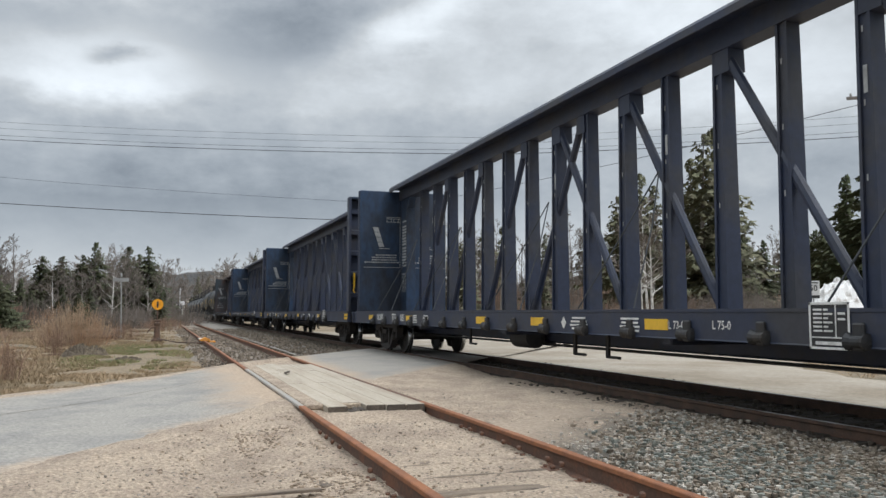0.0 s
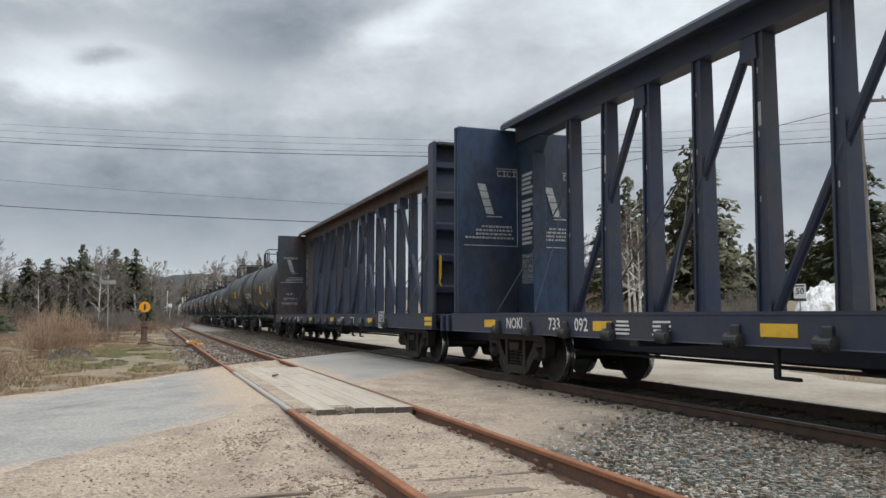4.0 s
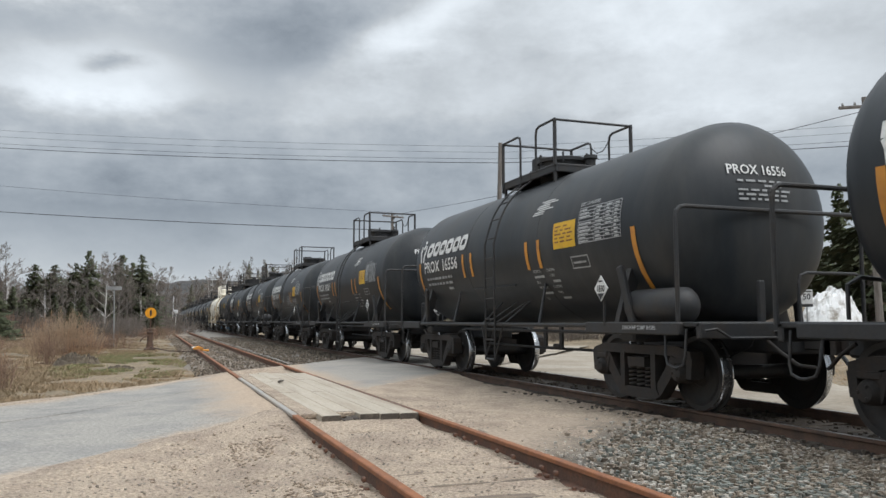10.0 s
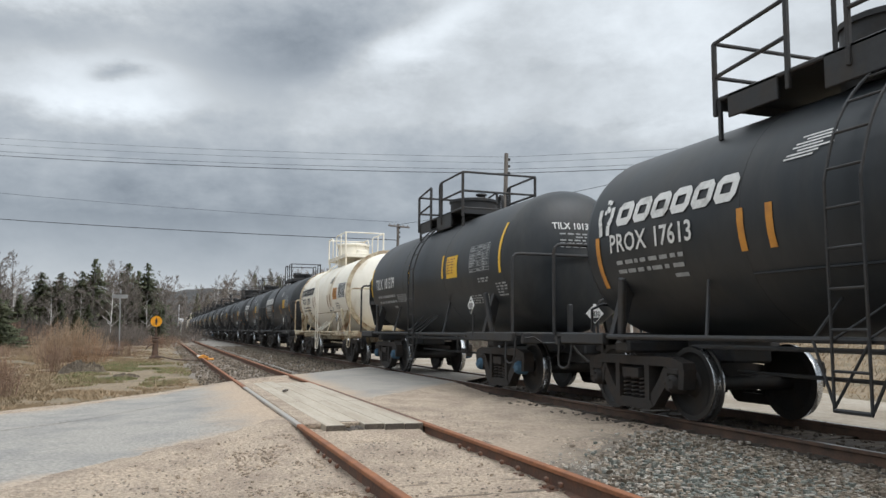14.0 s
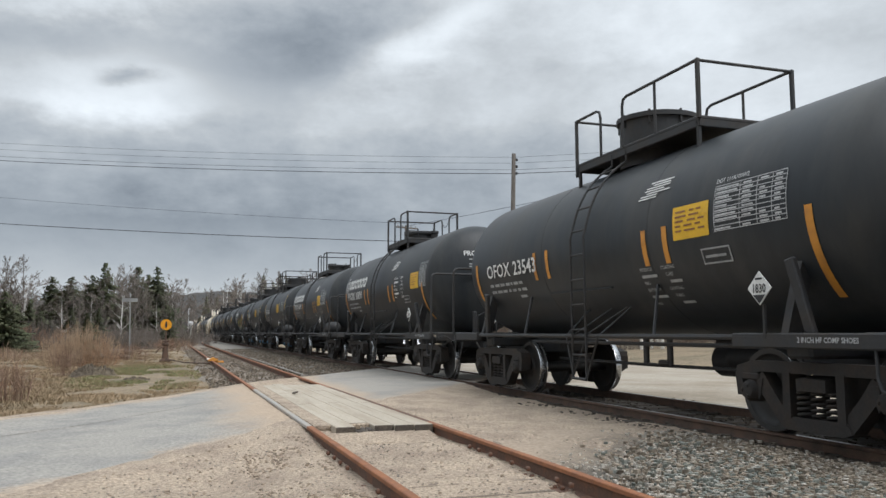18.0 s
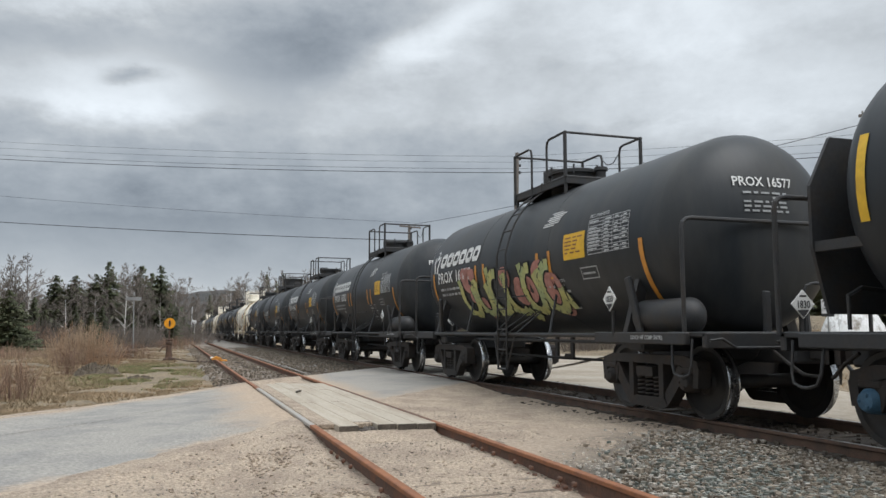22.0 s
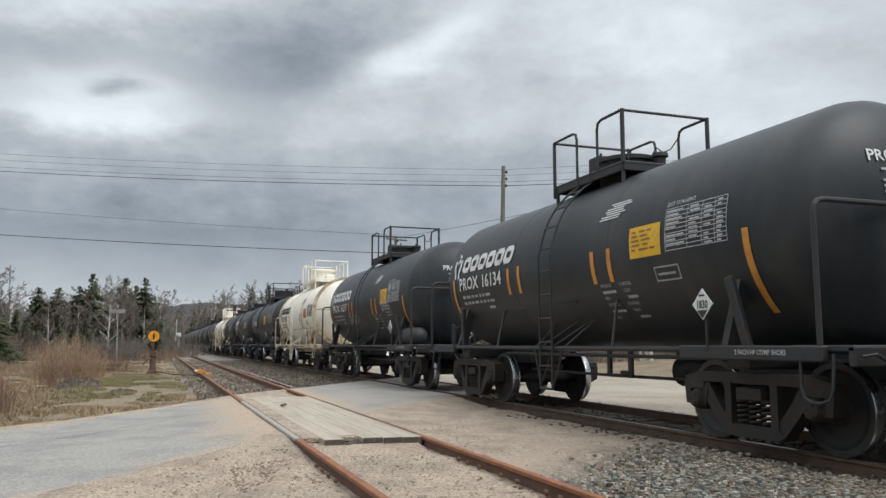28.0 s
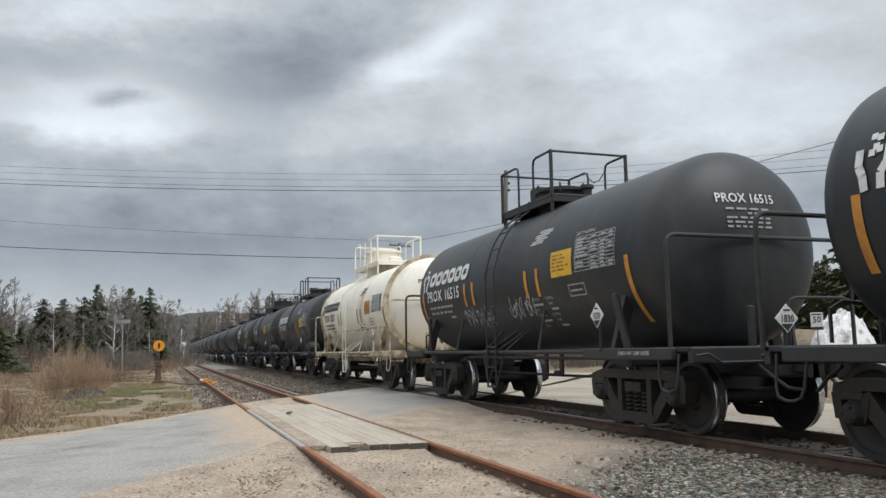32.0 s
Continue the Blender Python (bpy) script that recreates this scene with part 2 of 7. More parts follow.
plank_end = M("plank_end", (0.075, 0.062, 0.05), 0.95, var=0.35, scale=5, fine=30, bump=0.5, second=(0.16, 0.13, 0.10), amount=0.4)
dusty_steel = M("dusty_steel", (0.36, 0.345, 0.33), 0.6, 0.3, var=0.12, scale=3, fine=30, bump=0.1, second=(0.42, 0.36, 0.29), amount=0.5)
asphalt = M("asphalt", (0.300, 0.280, 0.250), 0.9, var=0.42, scale=1.1, fine=30, bump=0.5, second=(0.23, 0.22, 0.205), amount=0.5, depth=0.01,
            cover=((0.395, 0.304, 0.222), ((1, 0, 0.45, 0.9), (0.793, -0.609, -5.6, 0.6), (-0.793, 0.609, 9.35, 0.7)), 1.5))
asphalt_patch = M("asphalt_patch", (0.305, 0.28, 0.245), 0.9, var=0.2, scale=0.9, fine=60, bump=0.3, second=(0.25, 0.235, 0.215), amount=0.5, depth=0.008,
                  cover=((0.395, 0.304, 0.222), ((0.793, -0.609, -5.9, 1.3), (-1, 0, -3.7, 0.7)), 1.2))
# clods of the same sand, coloured darker in place of their shadows
clod_shade = M("clod_shade", (0.36, 0.283, 0.21), 0.95, var=0.35, scale=5, fine=40, bump=0.5, second=(0.28, 0.22, 0.165), spread=0.4)
sand = M("sand", (0.455, 0.362, 0.272), 0.95, var=0.55, scale=1.6, fine=34, bump=1.2, second=(0.335, 0.262, 0.2), amount=0.6, depth=0.03)
old_snow = M("old_snow", (0.80, 0.80, 0.79), 0.8, var=0.1, scale=1.5, fine=9, bump=0.3, second=(0.30, 0.27, 0.23), amount=0.3, depth=0.03)
gravel_lot = M("gravel_lot", (0.36, 0.315, 0.255), 0.95, var=0.28, scale=0.35, fine=14, bump=0.5, second=(0.26, 0.215, 0.16), amount=0.6, depth=0.02)
# shadow between the loose stones is put into this dark base colour
ballast_gap_shade = M("ballast_gap_shade", (0.085, 0.078, 0.065), 0.95, var=0.4, scale=2.5, fine=26, bump=0.8, second=(0.14, 0.12, 0.095), amount=0.5, depth=0.03,
                   cover=((0.36, 0.285, 0.215), ((-0.9, 1, 2.7, 1.8),), 1.6))
siding_gravel = M("siding_gravel", (0.215, 0.182, 0.148), 0.95, var=0.4, scale=2.5, fine=26, bump=0.8, second=(0.21, 0.175, 0.14), amount=0.5, depth=0.03)
ballast_pale = M("ballast_pale", (0.235, 0.212, 0.182), 0.95, var=0.4, scale=2.5, fine=26, bump=0.8, second=(0.20, 0.185, 0.165), amount=0.5, depth=0.03)
# oil-dark stone, made darker still for the shadow beneath the train
ballast_oily_shade = M("ballast_oily_shade", (0.052, 0.042, 0.034), 0.95, var=0.4, scale=2.5, fine=26, bump=0.8, second=(0.10, 0.08, 0.062), amount=0.45, depth=0.03)
stone_grey = M("stone_grey", (0.162, 0.172, 0.153), 0.9, var=0.25, scale=6, fine=60, bump=0.2, second=(0.13, 0.125, 0.10), spread=0.6)
stone_dark = M("stone_dark", (0.075, 0.062, 0.05), 0.9, var=0.25, scale=6, fine=60, bump=0.2, second=(0.13, 0.105, 0.08), spread=0.5)
stone_tan = M("stone_tan", (0.255, 0.212, 0.162), 0.9, var=0.25, scale=6, fine=60, bump=0.2, second=(0.21, 0.165, 0.125), spread=0.6)
stone_pale = M("stone_pale", (0.40, 0.37, 0.32), 0.9, var=0.2, scale=6, fine=60, bump=0.2, second=(0.36, 0.33, 0.29), spread=0.35)
stone_sand = M("stone_sand", (0.40, 0.33, 0.26), 0.9, var=0.2, scale=6, fine=60, bump=0.2, second=(0.34, 0.30, 0.26), spread=0.4)
field = M("field", (0.235, 0.178, 0.115), 1.0, var=0.55, scale=0.55, fine=9, bump=0.8, second=(0.145, 0.118, 0.074), amount=0.6, depth=0.05)
grass_dry = M("grass_dry", (0.36, 0.265, 0.165), 0.95, var=0.15, scale=0.6, fine=3, bump=0, second=(0.24, 0.185, 0.118), amount=0.5, spread=0.35)
grass_green = M("grass_green", (0.175, 0.20, 0.088), 0.95, var=0.2, scale=0.6, fine=3, bump=0, second=(0.26, 0.22, 0.10), amount=0.5, spread=0.35)
shrub_stem = M("shrub_stem", (0.28, 0.175, 0.125), 0.9, var=0.2, scale=1, fine=5, bump=0, second=(0.33, 0.245, 0.165), amount=0.5, spread=0.3)
reed_stem = M("reed_stem", (0.42, 0.31, 0.21), 0.9, var=0.2, scale=1, fine=5, bump=0, second=(0.38, 0.22, 0.13), amount=0.5, spread=0.3)
bark_grey = M("bark_grey", (0.17, 0.15, 0.135), 0.95, var=0.25, scale=2, fine=12, bump=0.3, second=(0.12, 0.095, 0.08), spread=0.25)
bark_birch = M("bark_birch", (0.62, 0.60, 0.56), 0.85, var=0.15, scale=2, fine=14, bump=0.2, second=(0.2, 0.18, 0.17), amount=0.3)
twig = M("twig", (0.185, 0.158, 0.138), 0.95, var=0.2, scale=2, fine=9, bump=0, second=(0.15, 0.122, 0.098), spread=0.4)
# Olive copy of the needles, more light painted in, for trees behind the train
lit_olive_needles = M("lit_olive_needles", (0.140, 0.142, 0.085), 0.95, var=0.3, scale=0.8, fine=6, bump=0, second=(0.165, 0.148, 0.095), amount=0.5, spread=0.35)
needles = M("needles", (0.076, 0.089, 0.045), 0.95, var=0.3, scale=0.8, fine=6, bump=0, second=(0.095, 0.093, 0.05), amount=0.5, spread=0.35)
hill_wood = M("hill_wood", (0.066, 0.060, 0.055), 1.0, var=0.3, scale=0.03, fine=0.25, bump=0.6, second=(0.036, 0.038, 0.038), amount=0.5, depth=4)
pole_wood = M("pole_wood", (0.20, 0.18, 0.165), 0.9, var=0.2, scale=2, fine=18, bump=0.3, second=(0.13, 0.115, 0.1), stretch=(4, 4, 0.4))
cable_black = M("cable_black", (0.05, 0.055, 0.06), 0.7, var=0.1, scale=2, fine=10, bump=0)
sign_white = M("sign_white", (0.72, 0.72, 0.72), 0.5, var=0.05, scale=4, fine=20, bump=0)
sign_orange = M("sign_orange", (0.85, 0.36, 0.01), 0.5, var=0.08, scale=5, fine=20, bump=0.02)
sign_grey = M("sign_grey", (0.30, 0.305, 0.30), 0.6, var=0.1, scale=5, fine=20, bump=0.02)
derail_paint = M("derail_paint", (0.72, 0.30, 0.03), 0.6, var=0.15, scale=6, fine=20, bump=0.1, second=(0.4, 0.2, 0.08), amount=0.4)
dirt = M("dirt", (0.095, 0.075, 0.055), 1.0, var=0.3, scale=2, fine=14, bump=0.6, second=(0.15, 0.12, 0.085), depth=0.03)
rust_and_shade = M("rust_and_shade", (0.115, 0.065, 0.045), 0.85, var=0.25, scale=4, fine=40, bump=0.2, second=(0.18, 0.08, 0.045), amount=0.4, depth=0.004)

# ---- mesh tools ----


class Mesh:
    """Gathers points and faces for one mesh."""

    def __init__(self):
        self.v, self.f = [], []

    def add(self, pts, faces):
        k = len(self.v)
        self.v += [tuple(p) for p in pts]
        self.f += [tuple(i + k for i in f) for f in faces]
        return self

    def box(self, c, s, cut=0.01, turn=None):
        """A box with chamfered edges: centre, size, chamfer, optional turn."""
        h = [a / 2 for a in s]
        e = min(cut, min(h) * 0.6)
        pts, at = [], {}
        for x in (-1, 1):
            for y in (-1, 1):
                for z in (-1, 1):
                    for a in range(3):
                        q = [x * h[0], y * h[1], z * h[2]]
                        for b in range(3):
                            if b != a:
                                q[b] -= math.copysign(e, q[b])
                        at[x, y, z, a] = len(pts)
                        pts.append(q)
        fs = []
        for a in range(3):
            b, d = (a + 1) % 3, (a + 2) % 3
            for sgn in (-1, 1):
                ring = []
                for p, q in ((-1, -1), (1, -1), (1, 1), (-1, 1)):
                    k = [0, 0, 0]
                    k[a], k[b], k[d] = sgn, p, q
                    ring.append(at[k[0], k[1], k[2], a])
                fs.append(ring if sgn > 0 else ring[::-1])
            for p in (-1, 1):
                for q in (-1, 1):
                    k0, k1 = [0, 0, 0], [0, 0, 0]
                    k0[a], k0[b], k0[d] = -1, p, q
                    k1[a], k1[b], k1[d] = 1, p, q
                    ring = [at[k0[0], k0[1], k0[2], b], at[k1[0], k1[1], k1[2], b], at[k1[0], k1[1], k1[2], d], at[k0[0], k0[1], k0[2], d]]
                    fs.append(ring if p * q < 0 else ring[::-1])
        for x in (-1, 1):
            for y in (-1, 1):
                for z in (-1, 1):
                    ring = [at[x, y, z, 0], at[x, y, z, 1], at[x, y, z, 2]]
                    fs.append(ring if x * y * z > 0 else ring[::-1])
        if turn is not None:
            pts = [turn @ Vector(p) for p in pts]
        return self.add([(p[0] + c[0], p[1] + c[1], p[2] + c[2]) for p in pts], fs)

    def tube(self, path, r, n=8, ends=True, r2=None):
        """A round bar along a path; r2: the radius at its end."""
        path = [Vector(p) for p in path]
        rings = []
        side = None
        for i, p in enumerate(path):
            t = (path[min(i + 1, len(path) - 1)] - path[max(i - 1, 0)]).normalized()
            if side is None:
                side = t.orthogonal().normalized()
            side = (side - t * side.dot(t)).normalized()
            up = t.cross(side)
            rad = r if r2 is None else r + (r2 - r) * i / (len(path) - 1)
            rings.append([p + (side * math.cos(a) + up * math.sin(a)) * rad for a in (2 * math.pi * k / n for k in range(n))])
        pts = [q for ring in rings for q in ring]
        fs = [(i * n + k, i * n + (k + 1) % n, (i + 1) * n + (k + 1) % n, (i + 1) * n + k) for i in range(len(path) - 1) for k in range(n)]
        if ends:
            fs += [tuple(range(n))[::-1], tuple(range((len(path) - 1) * n, len(path) * n))]
        return self.add(pts, fs)

    def lathe(self, rows, n=24, axis="y", c=(0, 0, 0)):
        """Turns rows of (along, radius) round an axis."""
        pts = []
        for a, r in rows:
            for k in range(n):
                w = 2 * math.pi * k / n
                u, v = r * math.cos(w), r * math.sin(w)
                q = {"x": (a, u, v), "y": (v, a, u), "z": (u, v, a)}[axis]
                pts.append((q[0] + c[0], q[1] + c[1], q[2] + c[2]))
        fs = [(i * n + k, i * n + (k + 1) % n, (i + 1) * n + (k + 1) % n, (i + 1) * n + k) for i in range(len(rows) - 1) for k in range(n)]
        fs += [tuple(range(n))[::-1], tuple(range((len(rows) - 1) * n, len(rows) * n))]
        return self.add(pts, fs)

    def slab(self, outline, axis, a, b):
        """A flat shape, given by its outline, made thick from a to b along an axis."""
        n = len(outline)

        def at(p, d):
            return {"x": (d, p[0], p[1]), "y": (p[0], d, p[1]), "z": (p[0], p[1], d)}[axis]
        pts = [at(p, a) for p in outline] + [at(p, b) for p in outline]
        fs = [(i, (i + 1) % n, n + (i + 1) % n, n + i) for i in range(n)]
        fs += [tuple(range(n))[::-1], tuple(range(n, 2 * n))]
        return self.add(pts, fs)

    def mesh(self, name, mat, smooth=False):
        me = bpy.data.meshes.new(name)
        me.from_pydata(self.v, [], self.f)
        b = bmesh.new()
        b.from_mesh(me)
        bmesh.ops.recalc_face_normals(b, faces=b.faces[:])
        b.to_mesh(me)
        b.free()
        me.materials.append(mat)
        if smooth:
            me.polygons.foreach_set("use_smooth", [True] * len(me.polygons))
            me.set_sharp_from_angle(angle=radians(38))
        me.update()
        return me


PRINT = {"end_number", "stencil_block", "end_stencil", "data_table", "notice_print", "bulkhead_print", "column_print", "post_slot", "side_print", "sill_print", "spray_tag", "load_frame_print", "emblem", "spray_mural_back", "spray_mural_outline", "load_stencil", "coating_stencil", "top_stencil", "label_frame"}


def part(name, shape, mat, parent, label="", smooth=False, at=None):
    """Links a shape (Mesh or mesh data) as one object under a thing or under a part."""
    data = shape.mesh(name, mat, smooth) if isinstance(shape, Mesh) else shape
    ob = new(name, data)
    ob.parent = parent
    if at is not None:
        ob.matrix_basis = at
    if label:
        ob["label"] = label
    if name in PRINT:
        tagged(ob, label, kind="stuff")
    return ob


def thing(name, shape=None, mat=None, label="", category="", group="", kind="", smooth=False):
    data = shape.mesh(name, mat, smooth) if shape is not None else None
    return tagged(new(name, data), label, category, group, kind)


GLYPHS = {}


def letters(text, size, squeeze=1.0):
    """Points and faces of a line of text from the origin to the right, and its length."""
    if text not in GLYPHS:
        cu = bpy.data.curves.new("letters", "FONT")
        cu.body, cu.size, cu.resolution_u, cu.offset = text, 1.0, 2, 0.016
        ob = bpy.data.objects.new("letters", cu)
        me = ob.to_mesh()
        GLYPHS[text] = ([tuple(v.co) for v in me.vertices], [tuple(p.vertices) for p in me.polygons])
        ob.to_mesh_clear()
        bpy.data.objects.remove(ob)
        bpy.data.curves.remove(cu)
    pts, fs = GLYPHS[text]
    return [(p[0] * size * squeeze, p[1] * size) for p in pts], fs


# ---- ground ----
MAIN, HALF = 7.05, 0.755
SIDING_L, SIDING_R = 1.575, 3.04
SIDING = (SIDING_L + SIDING_R) / 2


def way(y):
    """How far the siding has swung towards the main track at y."""
    a = min(max((y - 80) / 85, 0), 1)
    return (MAIN - SIDING) * a * a * (3 - 2 * a)


def rise(x, y):
    """Height of the open ground."""
    z = -0.24
    d = x - (-0.3)
    if x < 1.0:
        z -= 0.05 * min(1, max(0, (1.0 - x) / 4))
    if x > 16:
        z += min(2.5, 0.045 * (x - 16))
    if y > 60 and x > 14:
        z += min(3.0, 0.03 * (y - 60))
    if x > 22:
        # the ground rises with the far road
        off = abs((-(x - 0.1) * 0.793 + (y - 8.6) * 0.609) - 2.4)
        z = max(z, 0.055 * min(x - 23, 60) - 0.45 - 0.03 * max(0.0, off - 4))
    z += 0.05 * noise.noise((x * 0.35, y * 0.35, 2.0)) + (0.10 * noise.noise((x * 0.09, y * 0.09, 5.0)) if x < 0 or x > 15 else 0)
    return z


def in_road(x, y):
    """Signed place across the road that crosses the tracks at a slant: 0 to 1 from its near edge to its far edge."""
    px, py = x - 0.1, y - 8.6
    return (-px * 0.793 + py * 0.609) / 4.75


def sheet(name, xs, ys, height_at, mat, kind="structure", label="", thick=None):
    mb = Mesh()
    n = len(xs)
    mb.v = [(x, y, height_at(x, y)) for y in ys for x in xs]
    mb.f = [(j * n + i, j * n + i + 1, (j + 1) * n + i + 1, (j + 1) * n + i) for j in range(len(ys) - 1) for i in range(n - 1)]
    ob = thing(name, mb, mat, label, kind=kind, smooth=True)
    return ob


def steps(*spans):
    out = []
    for a, b, n in spans:
        out += [a + (b - a) * i / n for i in range(n)]
    return out + [spans[-1][1]]


xs = steps((-2500, -200, 8), (-200, -30, 14), (-30, 20, 100), (20, 90, 35), (90, 2500, 12))
ys = steps((-600, -20, 8), (-20, 60, 120), (60, 200, 40), (200, 3500, 16))
sheet("ground", xs, ys, lambda x, y: rise(x, y) if abs(x) < 400 and y < 500 else -0.3, field, label="dry spring field of dead grass and bare soil")


def road_left_z(x, y):
    a = min(max((x + 2) / 3.5, 0), 1)
    return -0.155 + 0.115 * a * a + 0.008 * noise.noise((x, y, 0.5))


def sand_z(x, y):
    r = in_road(x, y)
    z = rise(x, y) + 0.035
    z += 0.05 * noise.noise((x * 1.3, y * 1.3, 1.0)) + 0.02 * noise.noise((x * 5, y * 5, 3.0))
    lump = 0.026 * noise.noise((x * 1.1, y * 1.1, 7.0)) + 0.016 * noise.noise((x * 5, y * 5, 1.0))
    if x > 0.6:
        b = min(1, (x - 0.6) / 0.6)
        z = z * (1 - b) + (-0.152 + 0.05 * min(1, max(0, (y - 5.5) / 3.0)) + lump) * b
    if 1.6 < x < 3.2:
        z -= 0.025 * math.exp(-((y - 8.9) / 0.6) ** 2)
    # the sand comes up to the asphalt and runs under it
    edge = -0.022 if x > 3.0 else -0.04 if x > 1.5 else road_left_z(x, y)
    near = max(0.0, 1 - max(0.0, -r) * 4.75 / 1.6)
    near = near * near * (3 - 2 * near)
    z = z * (1 - near) + (edge - 0.012 + 0.4 * lump) * near
    lap = 0.030 + 0.02 * noise.noise((x * 1.2, y * 1.2, 4.0)) + 0.012 * noise.noise((x * 4, y * 4, 6.0))
    if -0.07 < r <= lap:
        z = edge + 0.006 + 0.3 * lump
    if lap < r < 1.0 - lap:
        z = edge - 0.05
    if 1.0 - lap <= r < 1.04:
        z = edge + 0.006 + 0.3 * lump
    if r >= 1.04:
        z = edge - 0.01 - 0.45 * min(1, (r - 1.04) / 0.16) + lump
    # a low worn bank beside the road
    z += 0.10 * math.exp(-(((x + 0.25) / 0.8) ** 2 + ((y - 6.3) / 0.5) ** 2))
    return z


sheet("sandy_ground", steps((-6, 6.0, 110)), steps((-4, 20.5, 170)), sand_z, sand, label="pale trodden sand and fine gravel")
def yard_edge(y):
    """Where the pale yard gives way to rough grass."""
    return 12.2 + 0.60 * max(0.0, y - 11.6)


sheet("gravel_yard", steps((8.4, 34, 64)), steps((-6, 50, 84)),
      lambda x, y: -0.10 - 0.012 * max(0, x - 9) + 0.02 * noise.noise((x, y, 4.0)) if x < yard_edge(y) + (min(12.0, 1.1 * max(0.0, y - 16)) if x < 0.86 * y else 0) + 0.9 * noise.noise((x * 0.3, y * 0.3, 1)) else rise(x, y) - 0.4,
      gravel_lot, label="pale gravel yard beyond the main track")


def road_point(u, v, z=None):
    """Along the road u metres from its near corner, v metres across it."""
    x, y = 0.1 + 0.609 * u - 0.793 * v, 8.6 + 0.793 * u + 0.609 * v
    return x, y


def road_strip(name, x0, x1, nx, z_at, mat, label):
    """A stretch of the slanting road between two lines along the track, with slightly frayed edges."""
    mb = Mesh()
    nv = 16
    for j in range(nx + 1):
        x = x0 + (x1 - x0) * j / nx
        for i in range(nv + 1):
            y = 8.6 + (x - 0.1) * 0.793 / 0.609 + 4.75 / 0.609 * i / nv
            if i in (0, nv):
                y += 0.16 * noise.noise((x * 1.1, i, 3.3)) + 0.08 * noise.noise((x * 3.5, i, 1.3))
            mb.v.append((x, y, z_at(x, y)))
    mb.f = [(j * (nv + 1) + i, j * (nv + 1) + i + 1, (j + 1) * (nv + 1) + i + 1, (j + 1) * (nv + 1) + i) for j in range(nx) for i in range(nv)]
    return thing(name, mb, mat, label, kind="structure", smooth=True)


road_strip("road", -45, 1.54, 150, road_left_z, asphalt, "worn light grey asphalt road with cracks and sandy edges")
road_strip("road_between_tracks", 3.083, 6.16, 15, lambda x, y: -0.022 + 0.006 * noise.noise((x, y, 2.5)), asphalt_patch, "patched grey asphalt between the two tracks")
road_strip("road_between_rails", 6.40, 7.70, 8, lambda x, y: -0.03, asphalt_patch, "worn asphalt between the rails of the main track")


def road_far_z(x, y):
    d = max(0.0, x - 9)
    return -0.07 - 0.004 * min(d, 8) + max(0.0, (d - 14)) * 0.062


road_strip("road_beyond_tracks", 7.94, 80, 120, road_far_z, gravel_lot, "pale road that climbs away beyond the main track")
# a crack along the road
mb = Mesh()
for k in range(60):
    u0, u1 = -14 + k * 0.32, -14 + (k + 1) * 0.32
    a, b = road_point(u0, 3.0 + 0.16 * noise.noise((u0 * 0.7, 0, 0))), road_point(u1, 3.0 + 0.16 * noise.noise((u1 * 0.7, 0, 0)))
    if max(a[0], b[0]) < 1.3:
        w = 0.012 + 0.01 * noise.noise((u0 * 2, 1, 1))
        za, zb = road_left_z(*a) + 0.004, road_left_z(*b) + 0.004
        mb.add([(a[0], a[1] - w, za), (b[0], b[1] - w, zb), (b[0], b[1] + w, zb), (a[0], a[1] + w, za)], [(0, 1, 2, 3)])
thing("road_crack", mb, dirt, "dark crack along the asphalt", kind="structure")

# ballast beds
sheet("siding_bed", steps((0.4, 4.4, 32)), steps((18, 150, 130)),
      lambda x, y: -0.16 - 0.55 * max(0, abs(x - SIDING) - 1.15 + 0.45 * noise.noise((x * 0.6, y * 0.45, 7.0)) + 0.15 * noise.noise((x * 2, y * 2, 3.0))) + 0.03 * noise.noise((x * 3, y * 3, 2.0)), siding_gravel, label="dirty ballast bed of the siding")
sheet("ballast_strip", steps((3.1, 6.0, 30)), steps((-4, 12.4, 60)),
      lambda x, y: (-0.10 + 0.03 * noise.noise((x * 2, y * 2, 2.0)) if x < 5.45 + 0.4 * noise.noise((y * 1.1, 4, 4)) and y < 8.4 + 0.9 * (x - 3.4) + 0.5 * noise.noise((x, y, 1)) else -0.32), ballast_gap_shade, label="crushed stone between the tracks, its gaps coloured dark as shade")
sheet("main_bed", steps((5.3, 8.9, 24)), steps((-30, 260, 420)),
      lambda x, y: -0.135 - 0.16 * max(0, abs(x - MAIN) - 1.35) + 0.025 * noise.noise((x * 3, y * 3, 2.0)), ballast_oily_shade, label="dark oily ballast bed of the main track, with shade under the train painted in")
sheet("ballast_between", steps((3.6, 6.2, 14)), steps((20.5, 150, 120)),
      lambda x, y: -0.13 + 0.03 * noise.noise((x * 3, y * 3, 2.0)), ballast_pale, label="grey ballast between the tracks")


